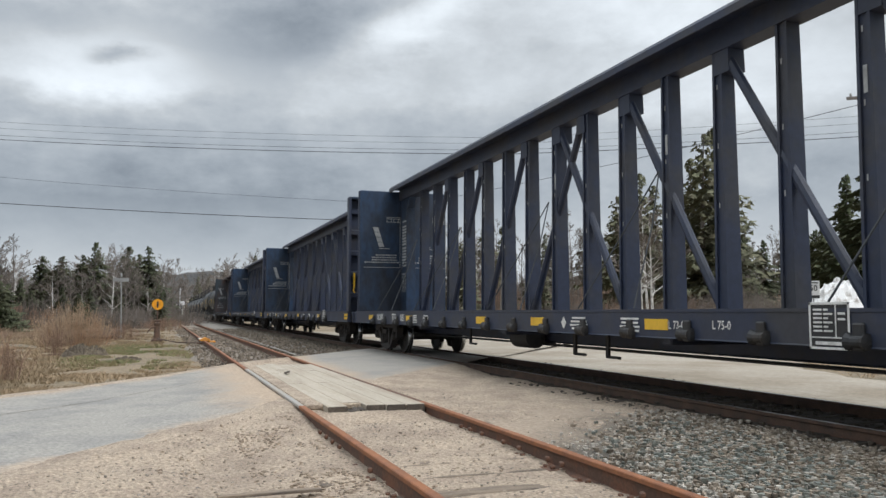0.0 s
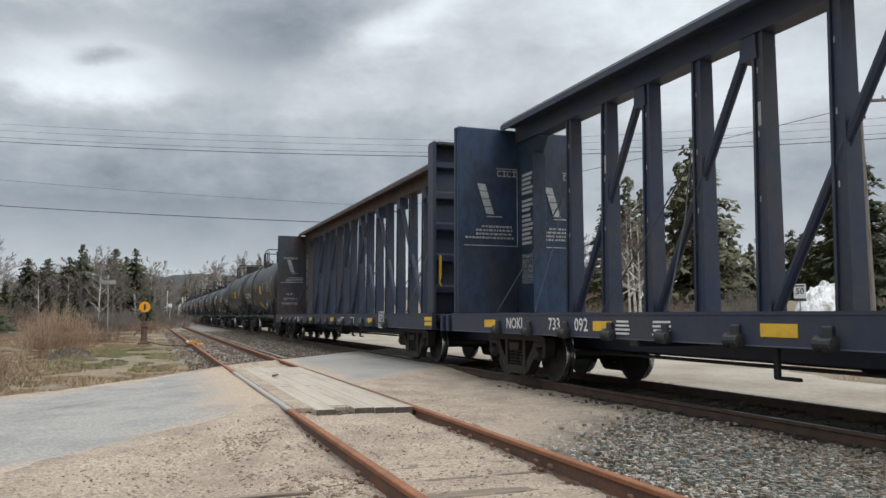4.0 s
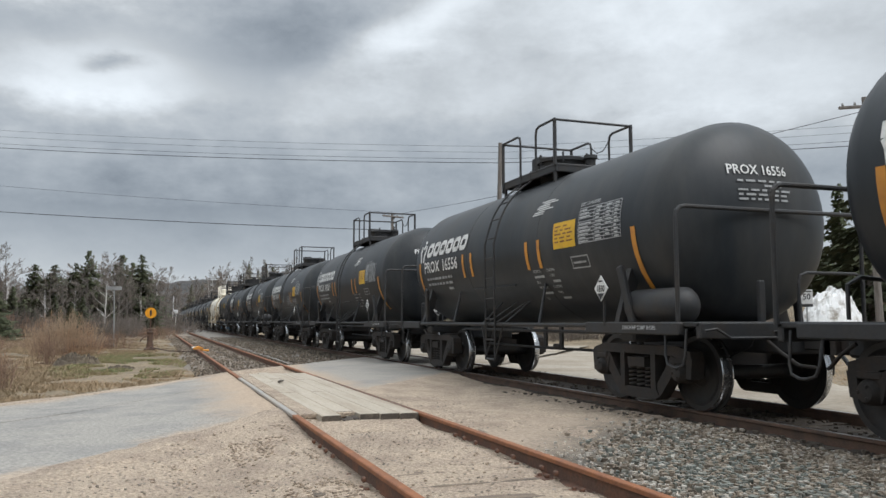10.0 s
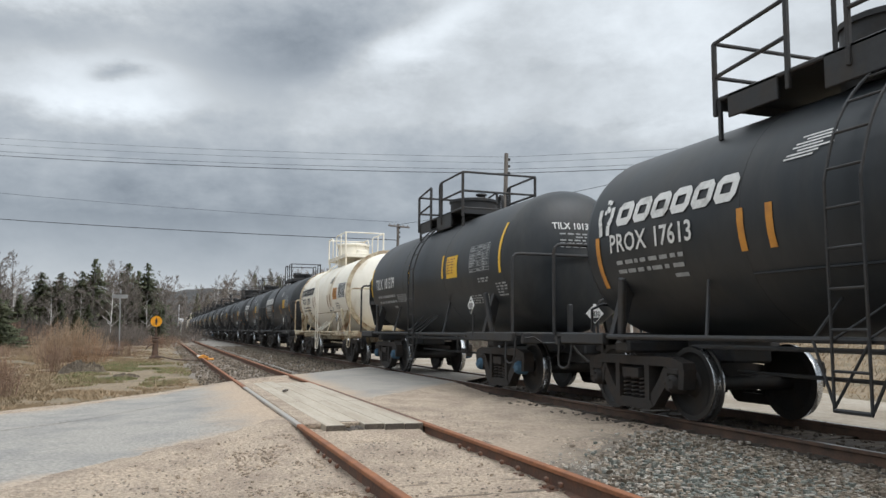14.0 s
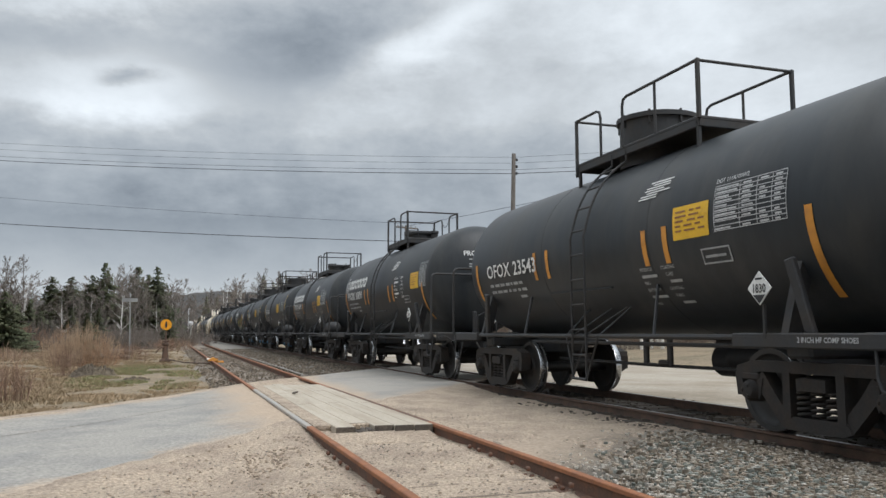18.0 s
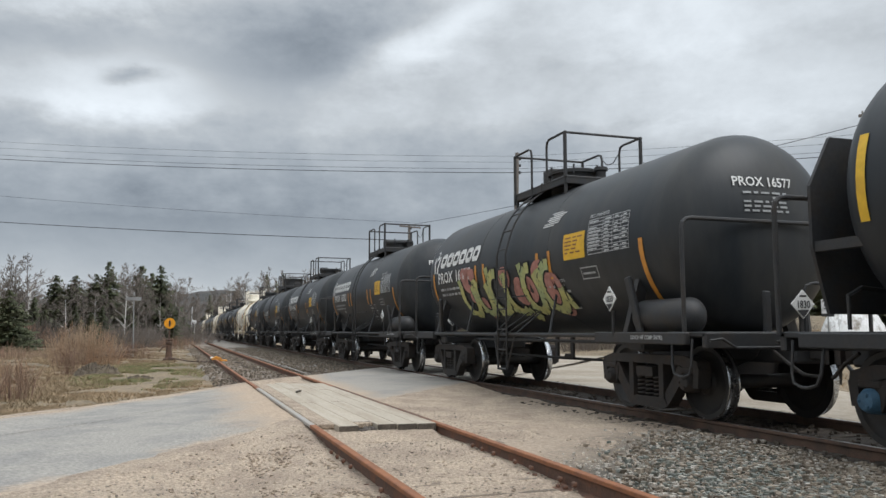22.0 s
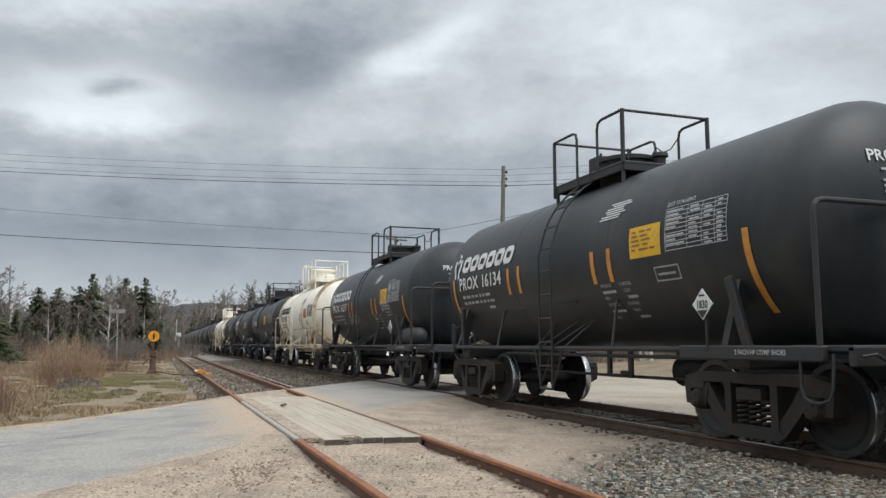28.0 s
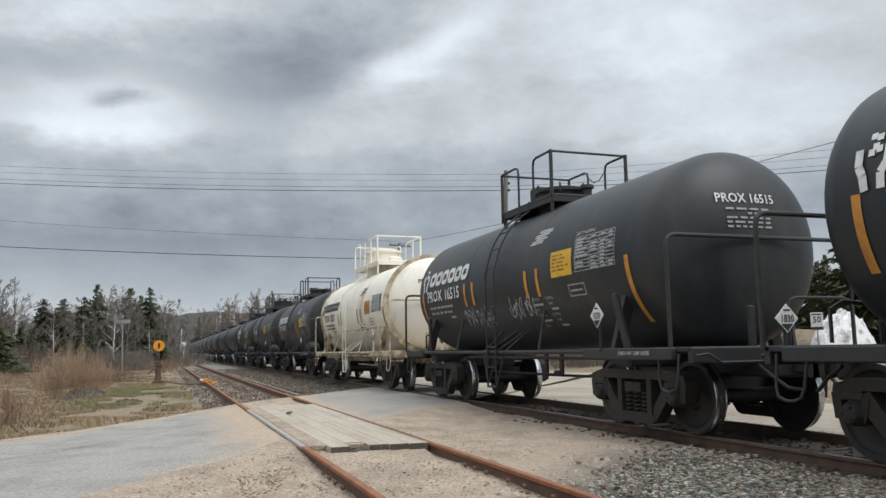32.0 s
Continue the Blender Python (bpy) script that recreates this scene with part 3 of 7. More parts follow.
def stones(name, count, place, size, mat, label, seed):
    """Loose crushed stones, each a small uneven block."""
    rnd = random.Random(seed)
    v, f = [], []
    base = [(-1, -1, -1), (1, -1, -1), (1, 1, -1), (-1, 1, -1), (-1, -1, 1), (1, -1, 1), (1, 1, 1), (-1, 1, 1)]
    quads = [(0, 3, 2, 1), (4, 5, 6, 7), (0, 1, 5, 4), (1, 2, 6, 5), (2, 3, 7, 6), (3, 0, 4, 7)]
    made = 0
    while made < count:
        p = place(rnd)
        if p is None:
            continue
        s = rnd.uniform(*size)
        a = rnd.uniform(0, 6.28)
        ca, sa = math.cos(a), math.sin(a)
        fl = rnd.uniform(0.5, 0.9)
        k = len(v)
        for b in base:
            g = rnd.uniform(0.45, 1.05)
            x, y, z = b[0] * s * g, b[1] * s * g * 0.8, b[2] * s * fl * rnd.uniform(0.6, 1)
            v.append((p[0] + ca * x - sa * y, p[1] + sa * x + ca * y, p[2] + z))
        f += [tuple(i + k for i in q) for q in quads]
        made += 1
    me = bpy.data.meshes.new(name)
    me.from_pydata(v, [], f)
    me.materials.append(mat)
    return tagged(new(name, me), label, "gravel", kind="stuff")


def near_y(r, a, b):
    """More stones close by than far off."""
    return a + (b - a) * r.random() ** 1.6


def strip_place(r, back=0.0):
    x, y = min(r.uniform(3.12, 6.0), 5.55 + r.gauss(0, 0.14)), near_y(r, 2.5, 13)
    lim = 6.3 + 0.95 * (x - 3.4) + r.gauss(0, 0.45) - back
    return (x, y, -0.095 + 0.03 * noise.noise((x * 2, y * 2, 2.0)) + r.uniform(-0.015, 0.035)) if y < lim else None


stones("ballast_stones", 6500, lambda r: (lambda p: p if p and abs(p[0] - 4.25 + r.gauss(0, 0.25)) < 0.55 + 0.5 * noise.noise((p[0] * 1.3, p[1] * 0.7, 6.0)) else None)(strip_place(r, 0.9)), (0.012, 0.031), stone_grey, "loose grey-green crushed stones", 5)
stones("ballast_stones", 15000, lambda r: (lambda p: p if p and p[0] + r.gauss(0, 0.5) > 3.7 else None)(strip_place(r, 0.7)), (0.010, 0.029), stone_tan, "loose brown and tan crushed stones", 15)
stones("ballast_stones", 6000, lambda r: strip_place(r, 0.4), (0.009, 0.025), stone_pale, "loose pale crushed stones", 16)
stones("ballast_stones", 5000, lambda r: (r.uniform(3.7, 6.1), near_y(r, 19, 60), -0.12 + r.uniform(0, 0.03)), (0.02, 0.042), stone_tan, "grey-brown crushed stones beside the main track", 6)
stones("ballast_stones", 3500, lambda r: strip_place(r, -0.2), (0.006, 0.016), stone_sand, "small sandy pebbles at the edge of the crushed stone", 18)
stones("pebbles", 7000, lambda r: (lambda x, y: (x, y, sand_z(x, y)) if in_road(x, y) < -0.05 else None)(r.uniform(-1.2, 4.2), near_y(r, 3, 12)), (0.003, 0.013), stone_sand, "scattered pebbles on the sand", 7)
stones("soil_clods", 1000, lambda r: (lambda x, y: (x, y, sand_z(x, y)) if in_road(x, y) < -0.04 and noise.noise((x * 0.9, y * 0.9, 2)) > -0.1 else None)(r.uniform(-1.4, 3.3), near_y(r, 3.2, 9.5)), (0.005, 0.018), sand, "loose clods of dry sandy soil", 17)
stones("soil_clods", 1000, lambda r: (lambda x, y: (x, y, sand_z(x, y)) if in_road(x, y) < -0.03 and noise.noise((x * 1.6, y * 1.1, 8)) > 0.02 else None)(r.uniform(0.7, 1.45), near_y(r, 4.5, 9.2)), (0.006, 0.019), clod_shade, "churned clods beside the siding, their shadows put into a darker colour", 19)
stones("track_stones", 4000, lambda r: (r.choice((r.uniform(5.5, 6.2), r.uniform(6.4, 7.7), r.uniform(7.95, 8.6))), near_y(r, 2.5, 40), -0.125 + r.uniform(0, 0.02)), (0.014, 0.034), stone_dark, "dusty dark stones along the main rails", 8)
stones("siding_stones", 4000, lambda r: (r.uniform(0.9, 4.0), near_y(r, 18.5, 60), -0.15 + r.uniform(0, 0.02)), (0.014, 0.034), stone_tan, "dirty stones along the siding", 9)

# ---- tracks ----
RAIL = [(-0.07, -0.17), (0.07, -0.17), (0.07, -0.158), (0.012, -0.138), (0.009, -0.045), (0.035, -0.034), (0.035, -0.006),
        (0.028, 0.0), (-0.028, 0.0), (-0.035, -0.006), (-0.035, -0.034), (-0.009, -0.045), (-0.012, -0.138), (-0.07, -0.158)]


def rail(name, x_at, y0, y1, n, mat, label, shiny, worn=None):
    mb = Mesh()
    k = len(RAIL)
    for j in range(n + 1):
        y = y0 + (y1 - y0) * j / n
        mb.v += [(x_at(y) + p[0], y, p[1]) for p in RAIL]
    mb.f = [(j * k + i, j * k + (i + 1) % k, (j + 1) * k + (i + 1) % k, (j + 1) * k + i) for j in range(n) for i in range(k)]
    mb.f += [tuple(range(k)), tuple(range(n * k, n * k + k))[::-1]]
    ob = thing(name, mb, mat, label, kind="structure")
    if not shiny:
        # web and foot: darker rust with the shading below the head painted in
        ob.data.materials.append(rust_and_shade)
        for p in ob.data.polygons:
            if p.center.z < -0.036:
                p.material_index = 1
        if worn:
            ob.data.materials.append(worn)
            for p in ob.data.polygons:
                if 9.4 < p.center.y < 16.2 and p.center.z > -0.036:
                    p.material_index = 2
    if shiny:
        ob.data.materials.append(rail_top)
        for p in ob.data.polygons:
            if p.normal.z > 0.9 and p.center.z > -0.004:
                p.material_index = 1
    return ob


rail("siding_rail", lambda y: SIDING_L + way(y), -4, 165, 338, rust_rail, "rusty orange siding rail", False, dusty_steel)
rail("siding_rail", lambda y: SIDING_R + way(y), -4, 165, 338, rust_rail, "rusty orange siding rail", False, rust_and_shade)
rail("main_rail", lambda y: MAIN - HALF, -30, 520, 40, dark_rail, "brown main rail with a worn bright top", True)
rail("main_rail", lambda y: MAIN + HALF, -30, 520, 40, dark_rail, "brown main rail with a worn bright top", True)

# ---- rolling stock ----
# Car space: x across (the camera's side is negative), y along the track (away from the camera), z up from the rail top.


def side_frame_mesh():
    """A cast three-piece truck side frame, seen from the side along y and z, with its two windows."""
    mb = Mesh()
    x0, x1 = -0.09, 0.09
    mb.slab([(-1.12, 0.60), (-1.10, 0.72), (-0.85, 0.78), (0.85, 0.78), (1.10, 0.72), (1.12, 0.60), (0.95, 0.60), (0.75, 0.665), (-0.75, 0.665), (-0.95, 0.60)], "x", x0, x1)
    mb.slab([(-0.46, 0.14), (-0.36, 0.10), (0.36, 0.10), (0.46, 0.14), (0.40, 0.235), (-0.40, 0.235)], "x", x0, x1)
    for s in (-1, 1):
        mb.slab([(s * 0.46, 0.14), (s * 0.76, 0.46), (s * 0.86, 0.60), (s * 0.70, 0.665), (s * 0.58, 0.50), (s * 0.34, 0.235)], "x", x0 + 0.01, x1 - 0.01)
        mb.slab([(s * 0.30, 0.22), (s * 0.40, 0.22), (s * 0.40, 0.68), (s * 0.30, 0.68)], "x", x0 - 0.01, x1 + 0.01)
        mb.slab([(s * 0.70, 0.60), (s * 0.74, 0.42), (s * 0.77, 0.36), (s * 0.79, 0.60)], "x", x0, x1)
        mb.slab([(s * 1.02, 0.62), (s * 1.00, 0.40), (s * 1.10, 0.40), (s * 1.13, 0.64)], "x", x0, x1)
        mb.box((0, s * 0.889, 0.61), (0.2, 0.26, 0.08), 0.015)
    return mb.mesh("side_frame", truck_iron)


def wheel_mesh():
    mb = Mesh()
    rows = [(-0.07, 0.10), (-0.07, 0.14), (-0.035, 0.17), (-0.01, 0.30), (-0.035, 0.37), (-0.065, 0.39), (-0.068, 0.448), (-0.055, 0.458),
            (0.035, 0.463), (0.042, 0.488), (0.064, 0.486), (0.068, 0.39), (0.045, 0.36), (0.03, 0.25), (0.05, 0.14), (0.05, 0.10)]
    mb.lathe(rows, 40, "x")
    me = mb.mesh("wheel", wheel_iron, True)
    me.materials.append(tread_steel)
    for p in me.polygons:
        r = math.hypot(p.center.y, p.center.z)
        if 0.449 < r < 0.49 and abs(p.normal.x) < 0.8:
            p.material_index = 1
    return me


def spring_mesh():
    mb = Mesh()
    for sy in (-0.19, 0.0, 0.19):
        mb.tube([(0.075 * math.cos(a), sy + 0.075 * math.sin(a), 0.24 + 0.27 * a / (2 * math.pi * 5)) for a in (2 * math.pi * k / 12 for k in range(61))], 0.017, 6)
    return mb.mesh("spring_nest", truck_iron, True)


def make_shared():
    s = {}
    s["side_frame"], s["wheel"], s["spring_nest"] = side_frame_mesh(), wheel_mesh(), spring_mesh()
    s["axle"] = Mesh().lathe([(-1.12, 0.07), (-0.82, 0.085), (-0.7, 0.10), (0, 0.085), (0.7, 0.10), (0.82, 0.085), (1.12, 0.07)], 14, "x").mesh("axle", wheel_iron, True)
    cap = Mesh().lathe([(-0.16, 0.03), (-0.15, 0.085), (-0.10, 0.115), (0.0, 0.125), (0.05, 0.125)], 18, "x")
    for k in range(3):
        a = 2 * math.pi * k / 3
        cap.box((-0.155, 0.06 * math.cos(a), 0.06 * math.sin(a)), (0.03, 0.03, 0.03), 0.006)
    s["bearing_cap"] = cap.mesh("bearing_cap", truck_iron, True)
    s["bearing_cap_blue"] = cap.mesh("bearing_cap", cap_blue, True)
    bol = Mesh().slab([(-1.12, 0.50), (-1.12, 0.62), (-0.5, 0.70), (0.5, 0.70), (1.12, 0.62), (1.12, 0.50), (0.4, 0.42), (-0.4, 0.42)], "y", -0.19, 0.19)
    bol.lathe([(0.68, 0.2), (0.76, 0.18)], 16, "z")
    s["bolster"] = bol.mesh("bolster", truck_iron)
    beam = Mesh().tube([(-0.7, 0, 0.36), (0, -0.12, 0.36), (0.7, 0, 0.36)], 0.035, 6).box((-0.72, 0.06, 0.38), (0.1, 0.06, 0.30), 0.015).box((0.72, 0.06, 0.38), (0.1, 0.06, 0.30), 0.015)
    s["brake_beam"] = beam.mesh("brake_beam", truck_iron)
    return s


SHARED = make_shared()
WHEELS = []


def truck(car, y, blue=False):
    """A two-axle freight truck under a car, centred at y."""
    t = part("truck", SHARED["bolster"], None, car, "grimy cast iron truck", at=pose(0, y, 0))
    for sx in (-1, 1):
        part("side_frame", SHARED["side_frame"], None, t, at=pose(sx * 1.0, 0, 0))
        part("spring_nest", SHARED["spring_nest"], None, t, at=pose(sx * 1.0, 0, 0))
    for sy in (-1, 1):
        part("brake_beam", SHARED["brake_beam"], None, t, at=pose(0, sy * 0.36, 0, 0, 0, 0 if sy > 0 else 180))
        part("axle", SHARED["axle"], None, t, at=pose(0, sy * 0.889, 0.460))
        for sx in (-1, 1):
            wheel = part("wheel", SHARED["wheel"], None, t, "dark steel wheel with a bright worn tread", at=pose(sx * HALF, sy * 0.889, 0.460, 0, 0, 0 if sx < 0 else 180))
            if sx < 0:
                WHEELS.append((wheel, sy * 0.889))
            part("bearing_cap", SHARED["bearing_cap_blue" if blue else "bearing_cap"], None, t, "blue bearing end cap" if blue else "", at=pose(sx * 1.0, sy * 0.889, 0.460, 0, 0, 0 if sx < 0 else 180))
    return t


def coupler(car, y, s, mat):
    mb = Mesh().box((0, y - s * 0.35, 0.86), (0.2, 0.7, 0.2), 0.02).slab([(-0.17, y - s * 0.12), (0.17, y - s * 0.12), (0.19, y + s * 0.02), (0.10, y + s * 0.09), (0.02, y - s * 0.02), (-0.17, y + s * 0.04)], "z", 0.72, 1.0)
    part("coupler", mb, mat, car, "rusty knuckle coupler")
    part("air_hose", Mesh().tube([(0.35, y - s * 0.5, 0.80), (0.36, y - s * 0.3, 0.68), (0.33, y - s * 0.1, 0.50), (0.26, y + s * 0.02, 0.44)], 0.025, 7), cable_black, car)


class Skin:
    """Lays flat decals on the camera's side of a tank: u along it (to the viewer's right, so along -y), v up its curve."""

    def __init__(self, R, zc):
        self.R, self.zc = R, zc

    def at(self, y, z, u, v, lift):
        a = math.asin(max(-0.999, min(0.999, (z - self.zc) / self.R))) + v / self.R
        return (-(self.R + lift) * math.cos(a), y - u, self.zc + (self.R + lift) * math.sin(a))

    def patch(self, mb, y, z, w, h, lift=0.008, lean=0.0):
        """A rectangle whose lower left corner is at y, z."""
        n = max(1, int(h / 0.12))
        pts = []
        for j in range(n + 1):
            for u in (0, w):
                pts.append(self.at(y, z, u + lean * h * j / n, h * j / n, lift))
        mb.add(pts, [(2 * j, 2 * j + 1, 2 * j + 3, 2 * j + 2) for j in range(n)])

    def text(self, mb, y, z, string, size, squeeze=1.0, lift=0.014):
        pts, fs = letters(string, size, squeeze)
        mb.add([self.at(y, z, p[0], p[1], lift) for p in pts], fs)

    def stroke(self, mb, pts, y, z, w, lift=0.014):
        """A painted line through points (u, v)."""
        for (a, b), (c, d) in zip(pts, pts[1:]):
            L = math.hypot(c - a, d - b) or 1
            nx, ny = -(d - b) / L * w / 2, (c - a) / L * w / 2
            mb.add([self.at(y, z, *q, lift) for q in ((a + nx, b + ny), (c + nx, d + ny), (c - nx, d - ny), (a - nx, b - ny))], [(0, 1, 2, 3)])


def block_ring(sk, mb, y, z, w, h, t):
    """One slanted block with a small slot in its middle."""
    lean = 0.22

    def p(u, v):
        return (u + lean * v, v)
    c = t * 0.7
    outline = [p(0, c), p(c, 0), p(w - c, 0), p(w, c), p(w, h - c), p(w - c, h), p(c, h), p(0, h - c), p(0, c)]
    inner = [p(t, t), p(t, t), p(w - t, t), p(w - t, t), p(w - t, h - t), p(w - t, h - t), p(t, h - t), p(t, h - t), p(t, t)]
    for i in range(8):
        q = [outline[i], outline[i + 1], inner[i + 1], inner[i]]
        mb.add([sk.at(y, z, a, b, 0.014) for a, b in q], [(0, 1, 2, 3)])


def logo(sk, tank, mat, y, z, s=1.0):
    """The owner's mark as plain shapes: a small emblem and six slanted blocks."""
    mb = Mesh()
    for k in (0, 1):
        u = k * 0.19 * s
        d = 1 if k == 0 else -1
        sk.stroke(mb, [(u + 0.06 * s - d * 0.06 * s, 0.30 * s), (u + 0.06 * s - d * 0.055 * s, 0.14 * s), (u + 0.05 * s, 0.05 * s), (u + 0.06 * s + d * 0.01 * s, -0.09 * s)], y, z - 0.01, 0.085 * s)
    for du, dv in ((0.10, 0.35), (0.17, 0.33), (0.14, 0.25), (0.18, 0.22), (0.10, 0.20)):
        sk.patch(mb, y - du * s, z + dv * s, 0.065 * s, 0.065 * s, 0.014)
    part("emblem", mb, mat, tank, "small plain emblem")
    u = 0.42 * s
    for k in range(6):
        mb = Mesh()
        block_ring(sk, mb, y - u, z, 0.365 * s, 0.315 * s, 0.10 * s)
        part("logo_block", mb, mat, tank)
        u += 0.405 * s


def car_mark(sk, tank, mark, y, z, size, squeeze, mat):
    """The reporting mark: its letters and its number, each a part."""
    if not mark:
        return
    word, number = mark.split(" ")
    mb = Mesh()
    sk.text(mb, y, z, word, size, squeeze)
    part("lettering", mb, mat, tank)
    wide = max(p[0] for p in letters(word, size, squeeze)[0]) + size * squeeze * 0.36
    mb = Mesh()
    sk.text(mb, y - wide, z, number, size, squeeze)
    part("numbering", mb, mat, tank)


def lines(sk, mb, y, z, rows, w, size, rnd, lift=0.012, gap=1.7):
    """Rows of small writing that cannot be read, as bars."""
    for r in range(rows):
        u = 0.0
        while u < w:
            L = rnd.uniform(0.08, 0.22)
            if u + L > w:
                break
            sk.patch(mb, y - u, z - r * size * gap, L, size, lift)
            u += L + rnd.uniform(0.03, 0.08)


def table(sk, mb, y, z, w, h, rnd):
    """A white data table: frame, columns and rows of small bars."""
    for k in range(11):
        sk.patch(mb, y, z + h * k / 10, w, 0.009, 0.012)
    for u in (0, w * 0.38, w * 0.62, w * 0.82, w):
        sk.patch(mb, y - u, z, 0.009, h, 0.012)
    for k in range(10):
        for a, b in ((0.02, 0.36), (0.42, 0.60), (0.66, 0.80), (0.86, 0.98)):
            if rnd.random() < 0.8:
                sk.patch(mb, y - w * a, z + h * (k + 0.3) / 10, w * (b - a) * rnd.uniform(0.5, 1), h * 0.04, 0.012)


def placard(car, at, mat_edge, text, back="", facing="side"):
    """A diamond placard on a short holder: a white top, a number across the middle and a black lower point."""
    x, y, z = at
    h = 0.17

    def p(u, v, d):
        return (x - d, y - u, z + v) if facing == "side" else (x + u, y - d, z + v)
    mb = Mesh()
    mb.add([p(-h, 0, 0.0), p(0, -h, 0.0), p(h, 0, 0.0), p(0, h, 0.0), p(-h, 0, 0.012), p(0, -h, 0.012), p(h, 0, 0.012), p(0, h, 0.012)],
           [(3, 2, 1, 0), (4, 5, 6, 7), (0, 1, 5, 4), (1, 2, 6, 5), (2, 3, 7, 6), (3, 0, 4, 7)])
    d = part("placard", mb, mat_edge, car, back or "diamond hazard placard with a number")
    dk = Mesh()
    dk.add([p(0, -0.155, 0.016), p(0.088, -0.066, 0.016), p(-0.088, -0.066, 0.016)], [(2, 0, 1)])
    dk.add([p(-0.05, 0.085, 0.016), p(0.05, 0.085, 0.016), p(0.05, 0.105, 0.016), p(-0.05, 0.105, 0.016)], [(0, 1, 2, 3)])
    pts, fs = letters(text, 0.125, 0.8)
    w = max(q[0] for q in pts)
    dk.add([p(q[0] - w / 2, q[1] - 0.045, 0.018) for q in pts], fs)
    part("placard_print", dk, dark_paint, d)
    return d


def tank_body(car, R, zc, half, head, mat, seams=True):
    mb = Mesh()
    rows = [(-half - head * math.cos(a), R * math.sin(a)) for a in (math.pi / 2 * k / 9 for k in range(1, 9))]
    rows = [(-half - head, 0.04)] + rows + [(-half, R), (-half * 0.5, R), (0, R), (half * 0.5, R), (half, R)]
    rows += [(half + head * math.cos(a), R * math.sin(a)) for a in (math.pi / 2 * k / 9 for k in range(8, 0, -1))] + [(half + head, 0.04)]
    mb.lathe(rows, 56, "y", (0, 0, zc))
    tank = part("tank", mb, mat, car, smooth=True)
    if seams:
        for y in (half * 0.33, -half * 0.33):
            w = Mesh().lathe([(y - 0.02, R - 0.01), (y - 0.012, R + 0.003), (y + 0.012, R + 0.003), (y + 0.02, R - 0.01)], 56, "y", (0, 0, zc))
            part("weld_seam", w, mat, tank, smooth=True)
    return tank


def arc_path(R, zc, z0, z1, lift, y, n=10):
    """A path up the camera's side of a tank from height z0 to z1."""
    a0, a1 = math.asin(max(-1, (z0 - zc) / R)), math.asin(min(1, (z1 - zc) / R))
    return [(-(R + lift) * math.cos(a0 + (a1 - a0) * k / n), y, zc + (R + lift) * math.sin(a0 + (a1 - a0) * k / n)) for k in range(n + 1)]


def ladder(car, y, R, zc, top, mat, sides=(-1,), foot=0.42, bend=0.1):
    for sx in sides:
        lad = part("ladder", Mesh().tube([(sx * 1.47, y - 0.2, foot), (sx * 1.47, y + 0.2, foot)], 0.022, 6), mat, car, "side ladder of round bar")
        sill = [(-1.47, 0, foot), (-1.47, 0, 1.05), (-(R + 0.16), 0, zc + bend)]
        rest = arc_path(R, zc, zc + bend + 0.25, zc + R * 0.86, 0.13, 0, 7)
        end = [(-0.74, 0, top - 0.02)]
        path = sill + rest + end
        for dy in (-0.2, 0.2):
            part("ladder_rail", Mesh().tube([(-sx * p[0], y + dy, p[2]) for p in path], 0.017, 6), mat, lad)
        total = [0.0]
        for a, b in zip(path, path[1:]):
            total.append(total[-1] + math.dist(a, b))
        d = 0.34
        while d < total[-1] - 0.2:
            i = max(k for k in range(len(path) - 1) if total[k] <= d)
            f = (d - total[i]) / (total[i + 1] - total[i])
            q = [path[i][k] + (path[i + 1][k] - path[i][k]) * f for k in range(3)]
            part("rung", Mesh().tube([(-sx * q[0], y - 0.2, q[2]), (-sx * q[0], y + 0.2, q[2])], 0.014, 6), mat, lad)
            d += 0.36
        for dy, e in ((-0.2, -0.55), (0.2, 0.45)):
            stay = Mesh().tube([(sx * 1.46, y + dy, foot + 0.02), (sx * 1.44, y + dy + e * 0.55, 1.03), (sx * 0.98, y + dy + e * 0.75, zc - R * 0.70)], 0.016, 6)
            stay.tube([(sx * 1.46, y + dy * 0.9, 1.04), (sx * 0.98, y + dy - 0.3, zc - R * 0.70)], 0.014, 6)
            if dy > 0:
                stay.tube([(sx * 1.46, y + 0.2, foot + 0.03), (sx * 1.46, y - 0.2, 1.02)], 0.014, 6)
            part("ladder_brace", stay, mat, lad)


def hoop(points, r=0.027):
    """A bar bent round corners."""
    out = [Vector(points[0])]
    for a, b, c in zip(points, points[1:], points[2:]):
        a, b, c = Vector(a), Vector(b), Vector(c)
        k = 0.13
        p, q = b + (a - b).normalized() * k, b + (c - b).normalized() * k
        out += [p, (p + q) / 4 + b / 2, q]
    out.append(Vector(points[-1]))
    return Mesh().tube(out, r, 8)


